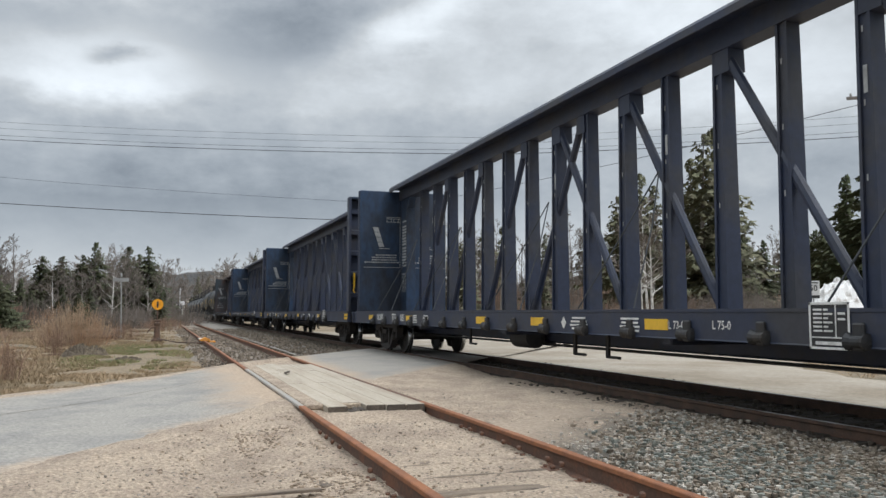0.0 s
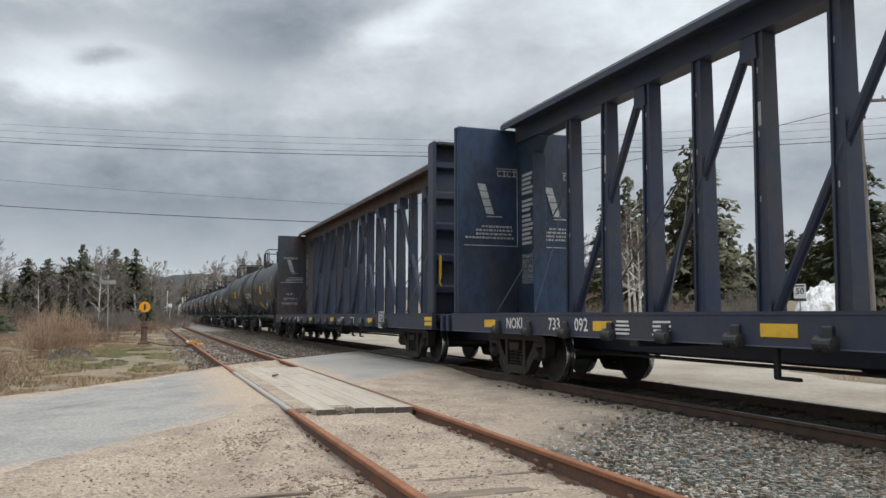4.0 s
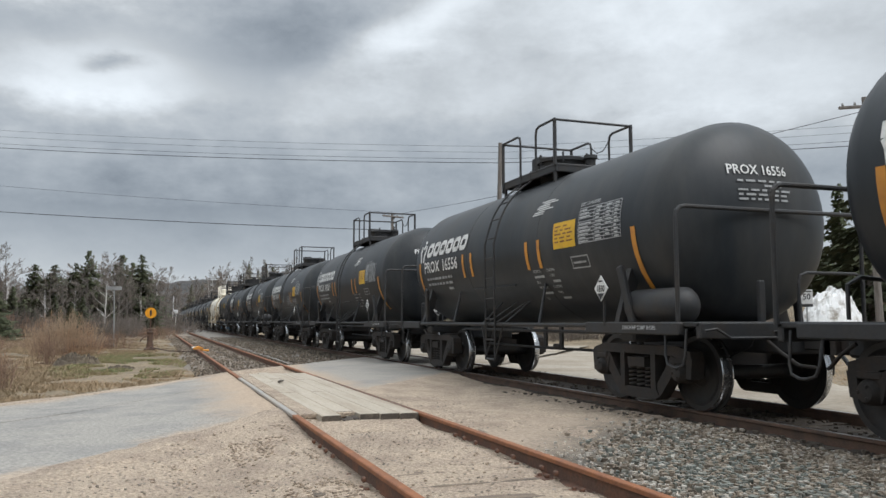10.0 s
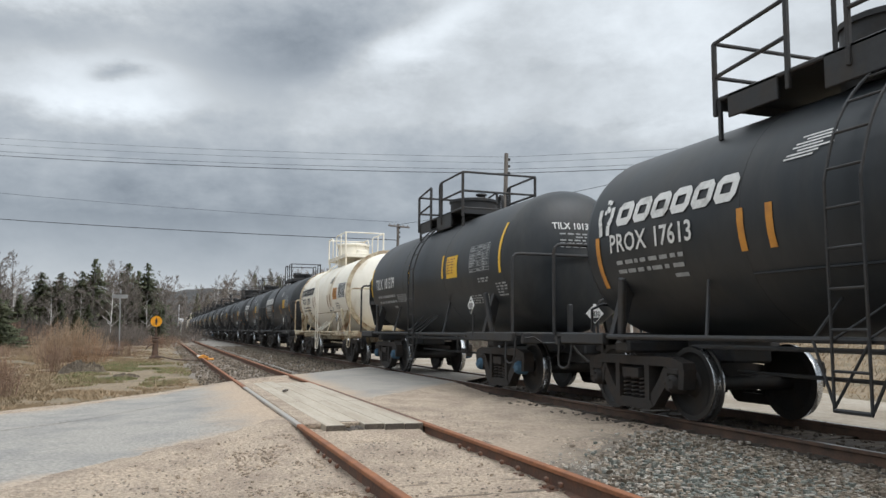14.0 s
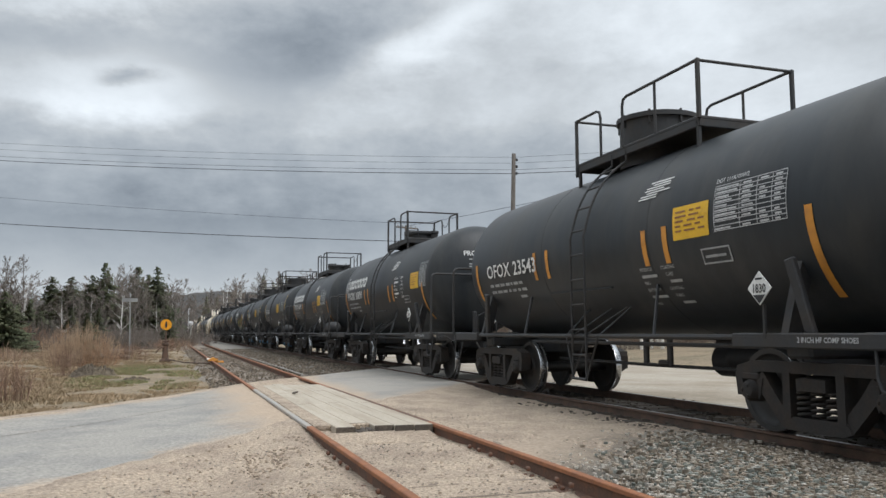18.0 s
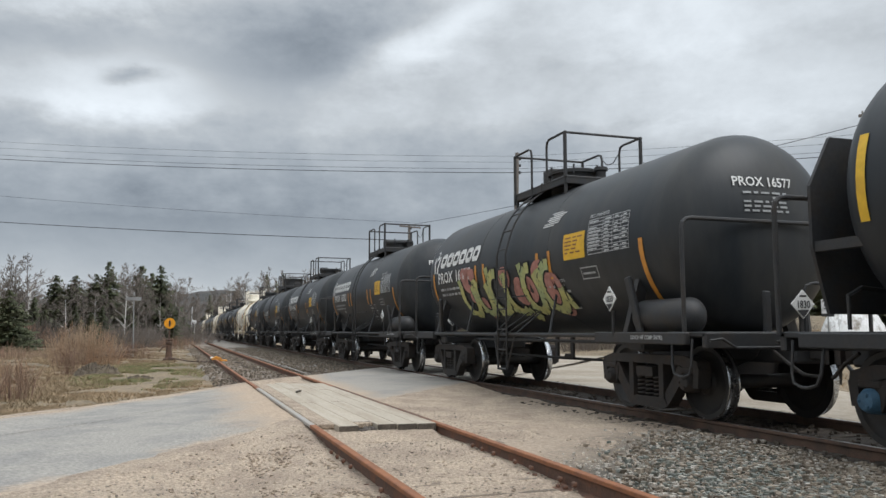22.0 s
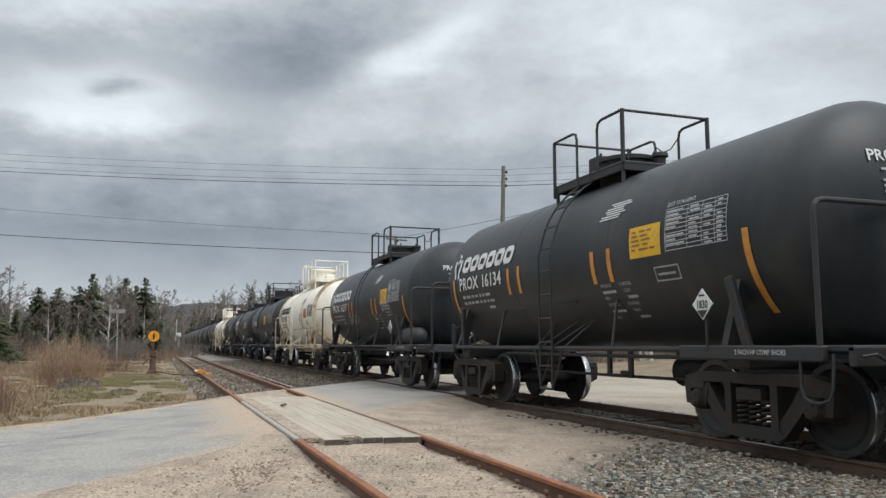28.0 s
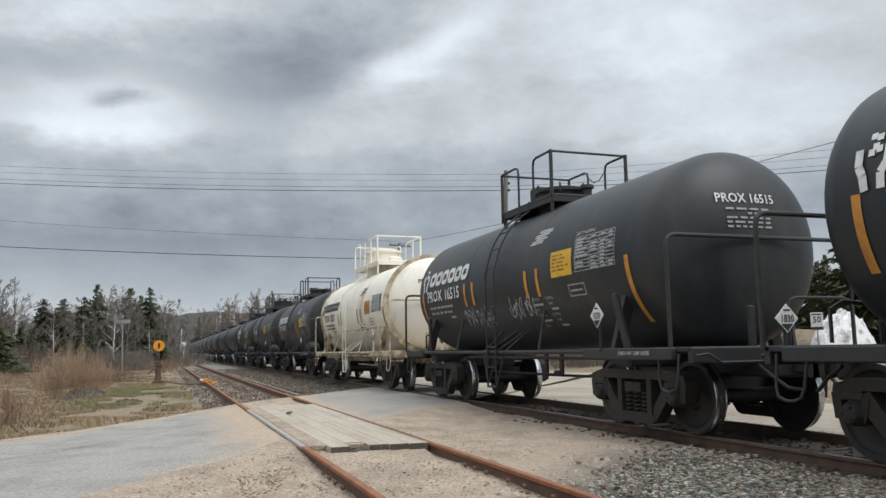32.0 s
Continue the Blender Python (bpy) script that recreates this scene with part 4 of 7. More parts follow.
def platform_acid(car, mat, R, zc, z=3.80, rail=4.62, w=0.60, L=1.28, fittings="low", y0=-0.08):
    deck = part("platform", Mesh().box((0, 0, z), (2 * w, 2 * L, 0.05), 0.012).box((0, L - 0.03, z - 0.06), (2 * w, 0.05, 0.12), 0.01)
                .box((0, -L + 0.03, z - 0.06), (2 * w, 0.05, 0.12), 0.01).box((-w + 0.03, 0, z - 0.06), (0.05, 2 * L, 0.12), 0.01)
                .box((w - 0.03, 0, z - 0.06), (0.05, 2 * L, 0.12), 0.01), mat, car, "top platform with bent pipe guard rails")
    for sx in (-1, 1):
        for sy in (-1, 1):
            part("platform_leg", Mesh().box((sx * (w - 0.03), sy * (L - 0.05), (z + zc + math.sqrt(R * R - w * w)) / 2 - 0.03), (0.05, 0.05, z - zc - math.sqrt(R * R - w * w) + 0.02), 0.008), mat, deck)
    h1, h2 = (L - 0.78, L - 1.42)
    for sx in (-1, 1):
        # a short bent rail at the far end and a longer one at the near end, joined across by the end rails
        part("guard_rail", hoop([(sx * w, h1, z), (sx * w, h1, rail), (sx * w, L, rail)], 0.022), mat, deck)
        part("guard_rail", hoop([(sx * w, h2, z), (sx * w, h2, rail), (sx * w, -L, rail)], 0.022), mat, deck)
        part("guard_post", Mesh().box((sx * w, L, (z + rail) / 2 - 0.09), (0.05, 0.05, rail - z + 0.20), 0.01), mat, deck)
        part("guard_post", Mesh().box((sx * w, -L, (z + rail) / 2), (0.055, 0.055, rail - z + 0.04), 0.01), mat, deck)
        if L > 1.5:
            part("guard_post", Mesh().tube([(sx * w, h2 - 0.85, z), (sx * w, h2 - 0.85, rail)], 0.020, 8), mat, deck)
    for y in (L, -L):
        part("end_rail", Mesh().tube([(-w, y, rail - 0.006), (w, y, rail - 0.006)], 0.022, 8), mat, deck)
    part("safety_chain", Mesh().tube([(w, h1, rail - 0.12), (w, (2 * h1 + h2) / 3, rail - 0.26), (w, (h1 + 2 * h2) / 3, rail - 0.26), (w, h2, rail - 0.12)], 0.010, 5), mat, deck)
    top = zc + R
    if fittings == "low":
        lid = Mesh().lathe([(top - 0.1, 0.44), (z + 0.24, 0.44), (z + 0.24, 0.50), (z + 0.30, 0.50), (z + 0.33, 0.40), (z + 0.35, 0.1)], 26, "z")
        for k in range(6):
            a = 2 * math.pi * k / 6
            part("eye_bolt", Mesh().tube([(0.48 * math.cos(a), 0.48 * math.sin(a), z + 0.20), (0.48 * math.cos(a), 0.48 * math.sin(a), z + 0.38)], 0.02, 6), mat, deck)
        part("manway", lid, mat, deck, smooth=True)
        part("valve_box", Mesh().box((-0.22, 0.40, z + 0.22), (0.34, 0.34, 0.40), 0.03), mat, deck)
        part("valve", Mesh().lathe([(z, 0.09), (z + 0.22, 0.09), (z + 0.24, 0.13), (z + 0.30, 0.12)], 14, "z", (0.2, -0.62, 0)), mat, deck, smooth=True)
    elif fittings == "dome":
        lid = Mesh().lathe([(top - 0.1, 0.58), (z + 0.46, 0.58), (z + 0.46, 0.63), (z + 0.53, 0.63), (z + 0.57, 0.50), (z + 0.58, 0.1)], 30, "z", (0, 0.40, 0))
        for k in range(8):
            a = 2 * math.pi * k / 8
            part("eye_bolt", Mesh().tube([(0.60 * math.cos(a), 0.40 + 0.60 * math.sin(a), z + 0.36), (0.60 * math.cos(a), 0.40 + 0.60 * math.sin(a), z + 0.56)], 0.02, 6), mat, deck)
        part("manway", lid, mat, deck, smooth=True)
        part("valve_box", Mesh().box((0.1, -0.72, z + 0.12), (0.4, 0.3, 0.22), 0.03), mat, deck)
    deck.matrix_basis = pose(0, y0, 0)
    return deck


def platform_box(car, mat, R, zc, z=3.80, rail=4.60, y0=0.04, L=1.58):
    """The platform of the yellow-striped acid cars: a round housing, plated ends and rails in two heights."""
    w = 0.88
    deck = part("platform", Mesh().box((0, 0, z), (2 * w, 2 * L, 0.05), 0.012), mat, car, "top platform with plated sides and square guard rails")
    for y, drop, long, high in ((L * 0.66, 0.12, 0.8, 0.28), (-L * 0.2, 0.16, 1.0, 0.36)):
        part("side_plate", Mesh().box((-w + 0.02, y, z - drop), (0.04, long, high), 0.01), mat, deck)
    for sy in (-1, 1):
        part("end_plate", Mesh().box((0, sy * (L - 0.03), z - 0.06), (2 * w, 0.05, 0.14), 0.01), mat, deck)
    for sx in (-1, 1):
        for sy in (-1, 1):
            part("platform_leg", Mesh().box((sx * (w - 0.03), sy * (L - 0.05), z - 0.25), (0.05, 0.05, 0.5), 0.008), mat, deck)
    for h in (rail, rail - 0.42):
        part("guard_rail", Mesh().tube([(-w, -L * 0.1, h), (-w, -L, h), (w, -L, h), (w, -L * 0.1, h)], 0.026, 8), mat, deck)
        part("guard_rail", Mesh().tube([(-w, 0.62, h), (-w, L, h - 0.1), (w, L, h - 0.1), (w, 0.62, h)], 0.026, 8), mat, deck)
    for sx in (-1, 1):
        for y, h in ((-L, rail), (-L * 0.1, rail), (0.62, rail), (L, rail - 0.1)):
            part("guard_post", Mesh().box((sx * w, y, (z + h) / 2 - 0.1), (0.055, 0.055, h - z + 0.2), 0.01), mat, deck)
        part("guard_post", hoop([(sx * w, -0.02, z), (sx * w, -0.02, rail), (sx * w, -0.2, rail)], 0.025), mat, deck)
    top = zc + R
    part("manway", Mesh().lathe([(top - 0.1, 0.56), (z + 0.36, 0.56), (z + 0.36, 0.59), (z + 0.42, 0.59), (z + 0.45, 0.5), (z + 0.46, 0.1)], 32, "z"), mat, deck, smooth=True)
    part("valve", Mesh().lathe([(z + 0.44, 0.1), (z + 0.52, 0.1), (z + 0.54, 0.14), (z + 0.57, 0.13)], 14, "z", (0.1, -0.25, 0)), mat, deck, smooth=True)
    part("valve_pipe", hoop([(0.35, -0.75, z), (0.35, -0.75, z + 0.45), (0.35, -0.95, z + 0.45), (0.35, -0.95, z)], 0.04), mat, deck)
    deck.matrix_basis = pose(0, y0, 0)
    return deck


def platform_long(car, mat, R, zc, y0, housing):
    """The platform of the long cars: a plain round housing inside a light rail."""
    z, rail, w, L = zc + R - 0.19, zc + R + 0.61, 0.97, 1.0
    deck = part("platform", Mesh().box((0, y0, z), (2 * w, 2 * L, 0.06), 0.012).box((-w + 0.03, y0, z - 0.05), (0.05, 2 * L, 0.10), 0.01).box((w - 0.03, y0, z - 0.05), (0.05, 2 * L, 0.10), 0.01), mat, car, "top platform with a thin guard rail")
    for sx in (-1, 1):
        for sy in (-1, 1):
            part("platform_leg", Mesh().box((sx * (w - 0.05), y0 + sy * (L - 0.1), z - 0.18), (0.06, 0.06, 0.36), 0.008), mat, deck)
    part("guard_rail", hoop([(-w, y0 + 0.4, z), (-w, y0 + 0.4, rail), (-w, y0 - L, rail), (w, y0 - L, rail), (w, y0 + 0.4, rail), (w, y0 + 0.4, z)]), mat, deck)
    part("guard_rail", hoop([(-w, y0 + 0.75, z), (-w, y0 + 0.75, rail - 0.1), (-w, y0 + L, rail - 0.1), (w, y0 + L, rail - 0.1), (w, y0 + 0.75, rail - 0.1), (w, y0 + 0.75, z)]), mat, deck)
    for sx in (-1, 1):
        for y in (y0 + L, y0 - L + 0.05, y0 - 0.3):
            part("guard_post", Mesh().box((sx * w, y, (z + rail) / 2 - 0.05), (0.05, 0.05, rail - z - 0.1), 0.01), mat, deck)
    m = part("housing", Mesh().lathe([(z, 0.44), (z + 0.70, 0.44), (z + 0.70, 0.47), (z + 0.75, 0.47), (z + 0.77, 0.40), (z + 0.78, 0.1)], 30, "z", (0, y0 - 0.15, 0)), mat, deck, "round valve housing", smooth=True)
    if housing:
        for k in range(7):
            a = 2 * math.pi * k / 7
            part("hinge", Mesh().box((0.36 * math.cos(a), y0 - 0.15 + 0.36 * math.sin(a), z + 0.79), (0.12, 0.07, 0.06), 0.01), mat, m)
    return deck


def underframe(car, half, R, zc, mat, tc, reservoir, pipe_mat=None):
    """Stub sills, end platforms, side pipes, saddles, brake gear and end rails of a tank car."""
    e = half - 0.45
    pm = pipe_mat or mat
    for s in (-1, 1):
        part("draft_sill", Mesh().box((0, s * (tc + 0.4), 0.86), (0.62, 2.9, 0.30), 0.03), mat, car)
        part("end_platform", Mesh().box((0, s * (e - 0.32), 1.05), (2.75, 0.75, 0.06), 0.012).box((0, s * (e + 0.02), 0.98), (2.75, 0.08, 0.18), 0.012), mat, car)
        coupler(car, s * (half + 0.19), s, truck_iron)
        for sx in (-1, 1):
            part("step_sill", Mesh().box((sx * 1.40, s * (tc + 0.32) if s < 0 else s * (tc + 0.75), 1.0), (0.10, 2.1 if s < 0 else 1.2, 0.15), 0.015), mat, car, "side sill with a walkway")
            # saddle: a sloping plate from the bolster up to the tank
            a = zc - R * 0.55
            xt = math.sqrt(max(0.01, R * R - (a - zc) ** 2))
            part("saddle", Mesh().slab([(sx * 1.24, 1.0), (sx * 1.42, 1.0), (sx * (xt + 0.03), a + 0.36), (sx * (xt - 0.10), a + 0.30)], "y", s * tc - 0.05, s * tc + 0.05), mat, car)
            part("saddle_strut", Mesh().box((sx * 1.37, s * (tc - 0.22 * s), 1.38), (0.07, 0.12, 0.85), 0.015, Euler((radians(12) * s, radians(sx * 6), 0)).to_matrix()), mat, car)
            part("stirrup_step", hoop([(sx * 1.40, s * (e - 0.55), 1.0), (sx * 1.44, s * (e - 0.50), 0.56), (sx * 1.44, s * (e - 0.15), 0.56), (sx * 1.40, s * (e - 0.15), 1.0)], 0.016), pm, car)
        q = e + 0.03 if s > 0 else e - 0.30
        part("end_rail", Mesh().tube([(-1.40, s * q, 1.05), (-1.40, s * q, 2.30), (-1.385, s * q, 2.37), (-1.34, s * q, 2.415), (-1.27, s * q, 2.43), (1.27, s * q, 2.43), (1.34, s * q, 2.415), (1.385, s * q, 2.37), (1.40, s * q, 2.30), (1.40, s * q, 1.05)], 0.027, 8), pm, car, "tall hand rail across the end")
        # uncoupling lever, low rail and hose at the end
        w = s * (e + 0.12)
        part("uncoupling_lever", Mesh().tube([(-1.36, w, 0.98), (-1.20, w, 1.00), (-1.05, w + s * 0.04, 0.90), (-0.30, w + s * 0.04, 0.90), (-0.10, w + s * 0.12, 0.98)], 0.016, 6), pm, car)
        part("low_rail", hoop([(0.10, s * (e - 0.02), 1.05), (0.10, s * (e - 0.02), 1.66), (1.10, s * (e - 0.02), 1.66), (1.10, s * (e - 0.02), 1.05)], 0.02), mat, car)
        part("air_hose", Mesh().tube([(-0.42, s * (e + 0.02), 0.86), (-0.42, s * (e + 0.22), 0.74), (-0.36, s * (e + 0.42), 0.60), (-0.25, s * (e + 0.56), 0.58)], 0.022, 7), truck_iron, car)
        part("bolster_pad", Mesh().box((0, s * tc, 0.90), (2.5, 0.34, 0.16), 0.03), mat, car)
    for sx in (-1, 1):
        part("side_pipe", Mesh().tube([(sx * 1.42, -tc + 0.35, 1.03), (sx * 1.42, tc + 0.05, 1.03)], 0.032, 8), pm, car, "long pipe rail along the side")
        for y in (-tc * 0.45, tc * 0.5):
            part("pipe_bracket", Mesh().tube([(sx * 1.42, y, 1.03), (sx * (R * 0.86), y + 0.3, zc - R * 0.5)], 0.022, 6), pm, car)
    # brake rods and levers under the tank
    part("brake_rod", Mesh().tube([(-0.35, -tc + 1.2, 0.62), (-0.30, 0, 0.60), (-0.35, tc - 1.2, 0.62)], 0.025, 6), mat, car)
    part("brake_pipe", Mesh().tube([(-0.75, -tc + 0.9, 0.92), (-0.75, tc - 0.9, 0.92)], 0.028, 6), mat, car)
    for y in (-0.13, -0.72):
        part("hanger", Mesh().box((-0.45, y, 0.84), (0.05, 0.10, 0.44), 0.01), mat, car)
    part("hanger_bar", Mesh().box((-0.45, -0.42, 0.625), (0.06, 0.72, 0.035), 0.008).box((-0.45, -0.60, 0.655), (0.10, 0.24, 0.08), 0.02), mat, car)
    if half > 6.5:
        part("bottom_outlet", Mesh().lathe([(0.62, 0.10), (0.66, 0.16), (0.78, 0.16), (0.82, 0.12), (zc - R + 0.05, 0.14)], 18, "z", (0.25, 0.3, 0)), mat, car, smooth=True)
    part("brake_cylinder", Mesh().lathe([(-0.50, 0.06), (-0.48, 0.24), (0.42, 0.25), (0.46, 0.10), (0.62, 0.06)], 20, "y", (1.0, -0.45, 0.66)).box((1.0, -0.30, 0.93), (0.22, 0.7, 0.12), 0.02), mat, car, "brake cylinder hung under the far side", smooth=True)
    part("aux_reservoir", Mesh().lathe([(-0.55, 0.05), (-0.50, 0.18), (0.50, 0.18), (0.55, 0.05)], 18, "y", (0.55, -1.35, 0.74)), mat, car, smooth=True)
    if reservoir:
        part("air_reservoir", Mesh().lathe([(-0.62, 0.04), (-0.58, 0.15), (-0.48, 0.225), (0.48, 0.225), (0.58, 0.15), (0.62, 0.04)], 24, "y", (-1.13, -tc - 0.60, 1.27)), mat, car, "round air reservoir", smooth=True)
    # hand brake at the near end
    if half < 6.5:
        st = part("brake_stand", Mesh().box((-0.42, -e + 0.06, 1.30), (0.09, 0.06, 0.52), 0.012), mat, car, "hand brake stand on the end platform")
        part("brake_chain", Mesh().tube([(-0.42, -e + 0.06, 1.10), (-0.46, -e + 0.20, 0.80), (-0.45, -e + 0.70, 0.62)], 0.014, 5), mat, st)
    # brake valves and a second cylinder on the far end's platform
    part("brake_valve", Mesh().box((0.30, e - 0.34, 1.27), (0.40, 0.34, 0.36), 0.04).lathe([(0.5, 0.05), (0.52, 0.16), (1.12, 0.16), (1.14, 0.05)], 16, "x", (0, e - 0.32, 1.36)), mat, car, "brake valve and cylinder on the end platform", smooth=True)
    part("valve_pipe", Mesh().tube([(-1.05, e - 0.50, 1.10), (-1.05, e - 0.50, 1.42), (-0.85, e - 0.46, 1.50), (0.0, e - 0.40, 1.44), (0.2, e - 0.38, 1.34)], 0.022, 6), mat, car)


def head_text(car, string, half, head, R, zc, mat, x=-0.54, z=0.54, size=0.17):
    """The car's mark again on the near end of the tank."""
    def on(px, pz):
        q = min(0.995, math.hypot(px, pz - zc) / R)
        return (px * 1.008, -half - head * math.sqrt(1 - q * q) - 0.014, pz)
    mb = Mesh()
    pts, fs = letters(string, size, 0.95)
    mb.add([on(x + p[0], zc + z + p[1]) for p in pts], fs)
    rnd = random.Random(string)
    part("end_number", mb, mat, car)
    mb = Mesh()
    for r in range(5):
        u = 0.12
        while u < 0.75:
            L = rnd.uniform(0.05, 0.15)
            z0 = zc + z - 0.10 - r * 0.058
            if not (r == 1 and u < 0.4):
                mb.add([on(*p) for p in ((x + u, z0), (x + u + L, z0), (x + u + L, z0 + 0.026), (x + u, z0 + 0.026))], [(0, 1, 2, 3)])
            u += L + 0.04
    part("end_stencil", mb, dull_white if mat is white_paint else mat, car, "small white stencilled marks")


LOADS = {
    "PROX 16888": ("LD LMT  211600 LB  96000 KG", "LT WT     51400 LB  23300 KG", "NEW"),
    "PROX 16740": ("LD LMT  207400 LB  94100 KG", "LT WT     55000 LB  25200 KG", "NEW                     01-2004"),
    "PROX 16391": ("LD LMT  203900 LB  92500 KG", "LT WT     58100 LB  26000 KG", "NEW                     03-1998"),
    "OFOX 23595": ("LD LMT  204500 LB  92800 KG", "LT WT     58500 LB  26500 KG", "NEW"),
    "TILX 101681": ("LD LMT  203200 LB   92150 KG", "LT WT     59800 LB   27150 KG"),
    "TILX 101738": ("LD LMT  202800 LB   92000 KG", "LT WT     60200 LB   27300 KG"),
    "TILX 202051": ("LD LMT  214900 LB   97450 KG", "LT WT     71100 LB   32250 KG"),
    "TILX 202280": ("LD LMT  195000 LB   88300 KG", "LT WT     68000 LB   30850 KG"),
}
COATED = {"PROX 16891": "07-2017", "PROX 14142": "01-2017", "PROX 16146": "12-2014", "PROX 16217": "02-2015"}


def load_stencil(sk, tank, mark, y, z, size, mat, rnd, wide=1.7):
    """The car's load limit and light weight in small stencilled rows; bars where they cannot be read."""
    mb = Mesh()
    if mark in LOADS:
        for r, row in enumerate(LOADS[mark]):
            sk.text(mb, y - 0.06 * r, z - r * size * 1.45, row, size, wide / (size * 15.5))
    else:
        lines(sk, mb, y, z, 2, wide * 0.92, size * 0.62, rnd, gap=2.2)
        sk.patch(mb, y - wide * 0.7, z - size * 2.7, 0.26, size * 0.6, 0.012)
    part("load_stencil", mb, mat, tank, "small white stencilled load figures")


def coating_stencil(sk, tank, mark, y, z, size, mat, rnd):
    """Two columns of lining notes."""
    mb = Mesh()
    date = COATED.get(mark, "")
    for r, (a, b) in enumerate((("INTERIOR", "COATING"), ("", "C-007"), ("PRO", date), ("EXTERIOR", "COATING"), ("", "P-615"), ("PRO", date))):
        zr = z - r * size * 1.28
        if a:
            sk.text(mb, y, zr, a, size, 0.95, 0.012)
        else:
            sk.patch(mb, y, zr, size * 5.2, size * 0.62, 0.012)
        if b:
            sk.text(mb, y - size * 8.0 + (size * 0.9 if len(b) == 7 and b[0] == "C" else 0), zr, b, size, 0.95, 0.012)
        else:
            sk.patch(mb, y - size * 8.6, zr, size * 3.6, size * 0.62, 0.012)
    part("coating_stencil", mb, mat, tank, "two columns of small white lining notes")


TAGS = {
    "PROX 16740": ((1.10, 1.98, 0.70, 0.30, 4), (-0.50, 1.84, 1.10, 0.42, 6), (-2.10, 1.90, 0.92, 0.22, 5), (-2.15, 1.62, 0.85, 0.22, 5), (4.35, 1.90, 0.55, 0.22, 4)),
    "PROX 16708": ((-0.15, 2.46, 0.45, 0.70, 2), (-0.20, 1.56, 0.95, 0.40, 5), (-2.20, 1.72, 0.95, 0.40, 5), (-3.75, 2.90, 0.50, 0.36, 3), (0.95, 2.25, 0.40, 0.45, 3), (3.70, 1.70, 1.3, 0.30, 6)),
    "PROX 16217": ((1.80, 1.72, 1.25, 0.32, 6), (-2.25, 2.0, 0.75, 0.25, 7)),
    "PROX 16079": ((1.25, 1.9, 0.8, 0.28, 4),),
    "PROX 16515": ((2.05, 1.58, 1.5, 0.34, 7), (-0.25, 1.62, 1.1, 0.40, 5)),
}


def scribble(sk, tank, y, z, w, h, n, rnd, mat, width=0.022, label="pale spray-painted tag"):
    """A handwritten tag of n looping strokes that spell nothing."""
    mb = Mesh()
    step = w / n
    for k in range(n):
        u0, cx, cy = step * k, step * (k + 0.5), h * rnd.uniform(0.4, 0.6)
        a0, turn = rnd.uniform(0, 6.28), rnd.choice((-1, 1)) * rnd.uniform(2.4, 6.0)
        rx, ry = step * rnd.uniform(0.36, 0.56), h * rnd.uniform(0.30, 0.5)
        loop = [(cx + rx * math.cos(a0 + turn * j / 10) + 0.25 * (ry * math.sin(a0 + turn * j / 10)), cy + ry * math.sin(a0 + turn * j / 10)) for j in range(11)]
        sk.stroke(mb, loop, y, z, width)
        stem = [(u0 + step * rnd.uniform(0.05, 0.3), h * rnd.uniform(-0.1, 0.1)), (u0 + step * rnd.uniform(0.3, 0.6), h * rnd.uniform(0.4, 0.7)), (u0 + step * rnd.uniform(0.5, 0.9), h * rnd.uniform(0.85, 1.15))]
        sk.stroke(mb, stem, y, z, width)
        if rnd.random() < 0.5:
            sk.stroke(mb, [(u0, h * rnd.uniform(0.2, 0.8)), (u0 + step * 1.2, h * rnd.uniform(0.2, 0.8))], y, z, width)
    part("spray_tag", mb, mat, tank, label)


ACID = dict(R=1.32, zc=2.35, half=4.69, head=0.58, tc=4.0, len=6.06)


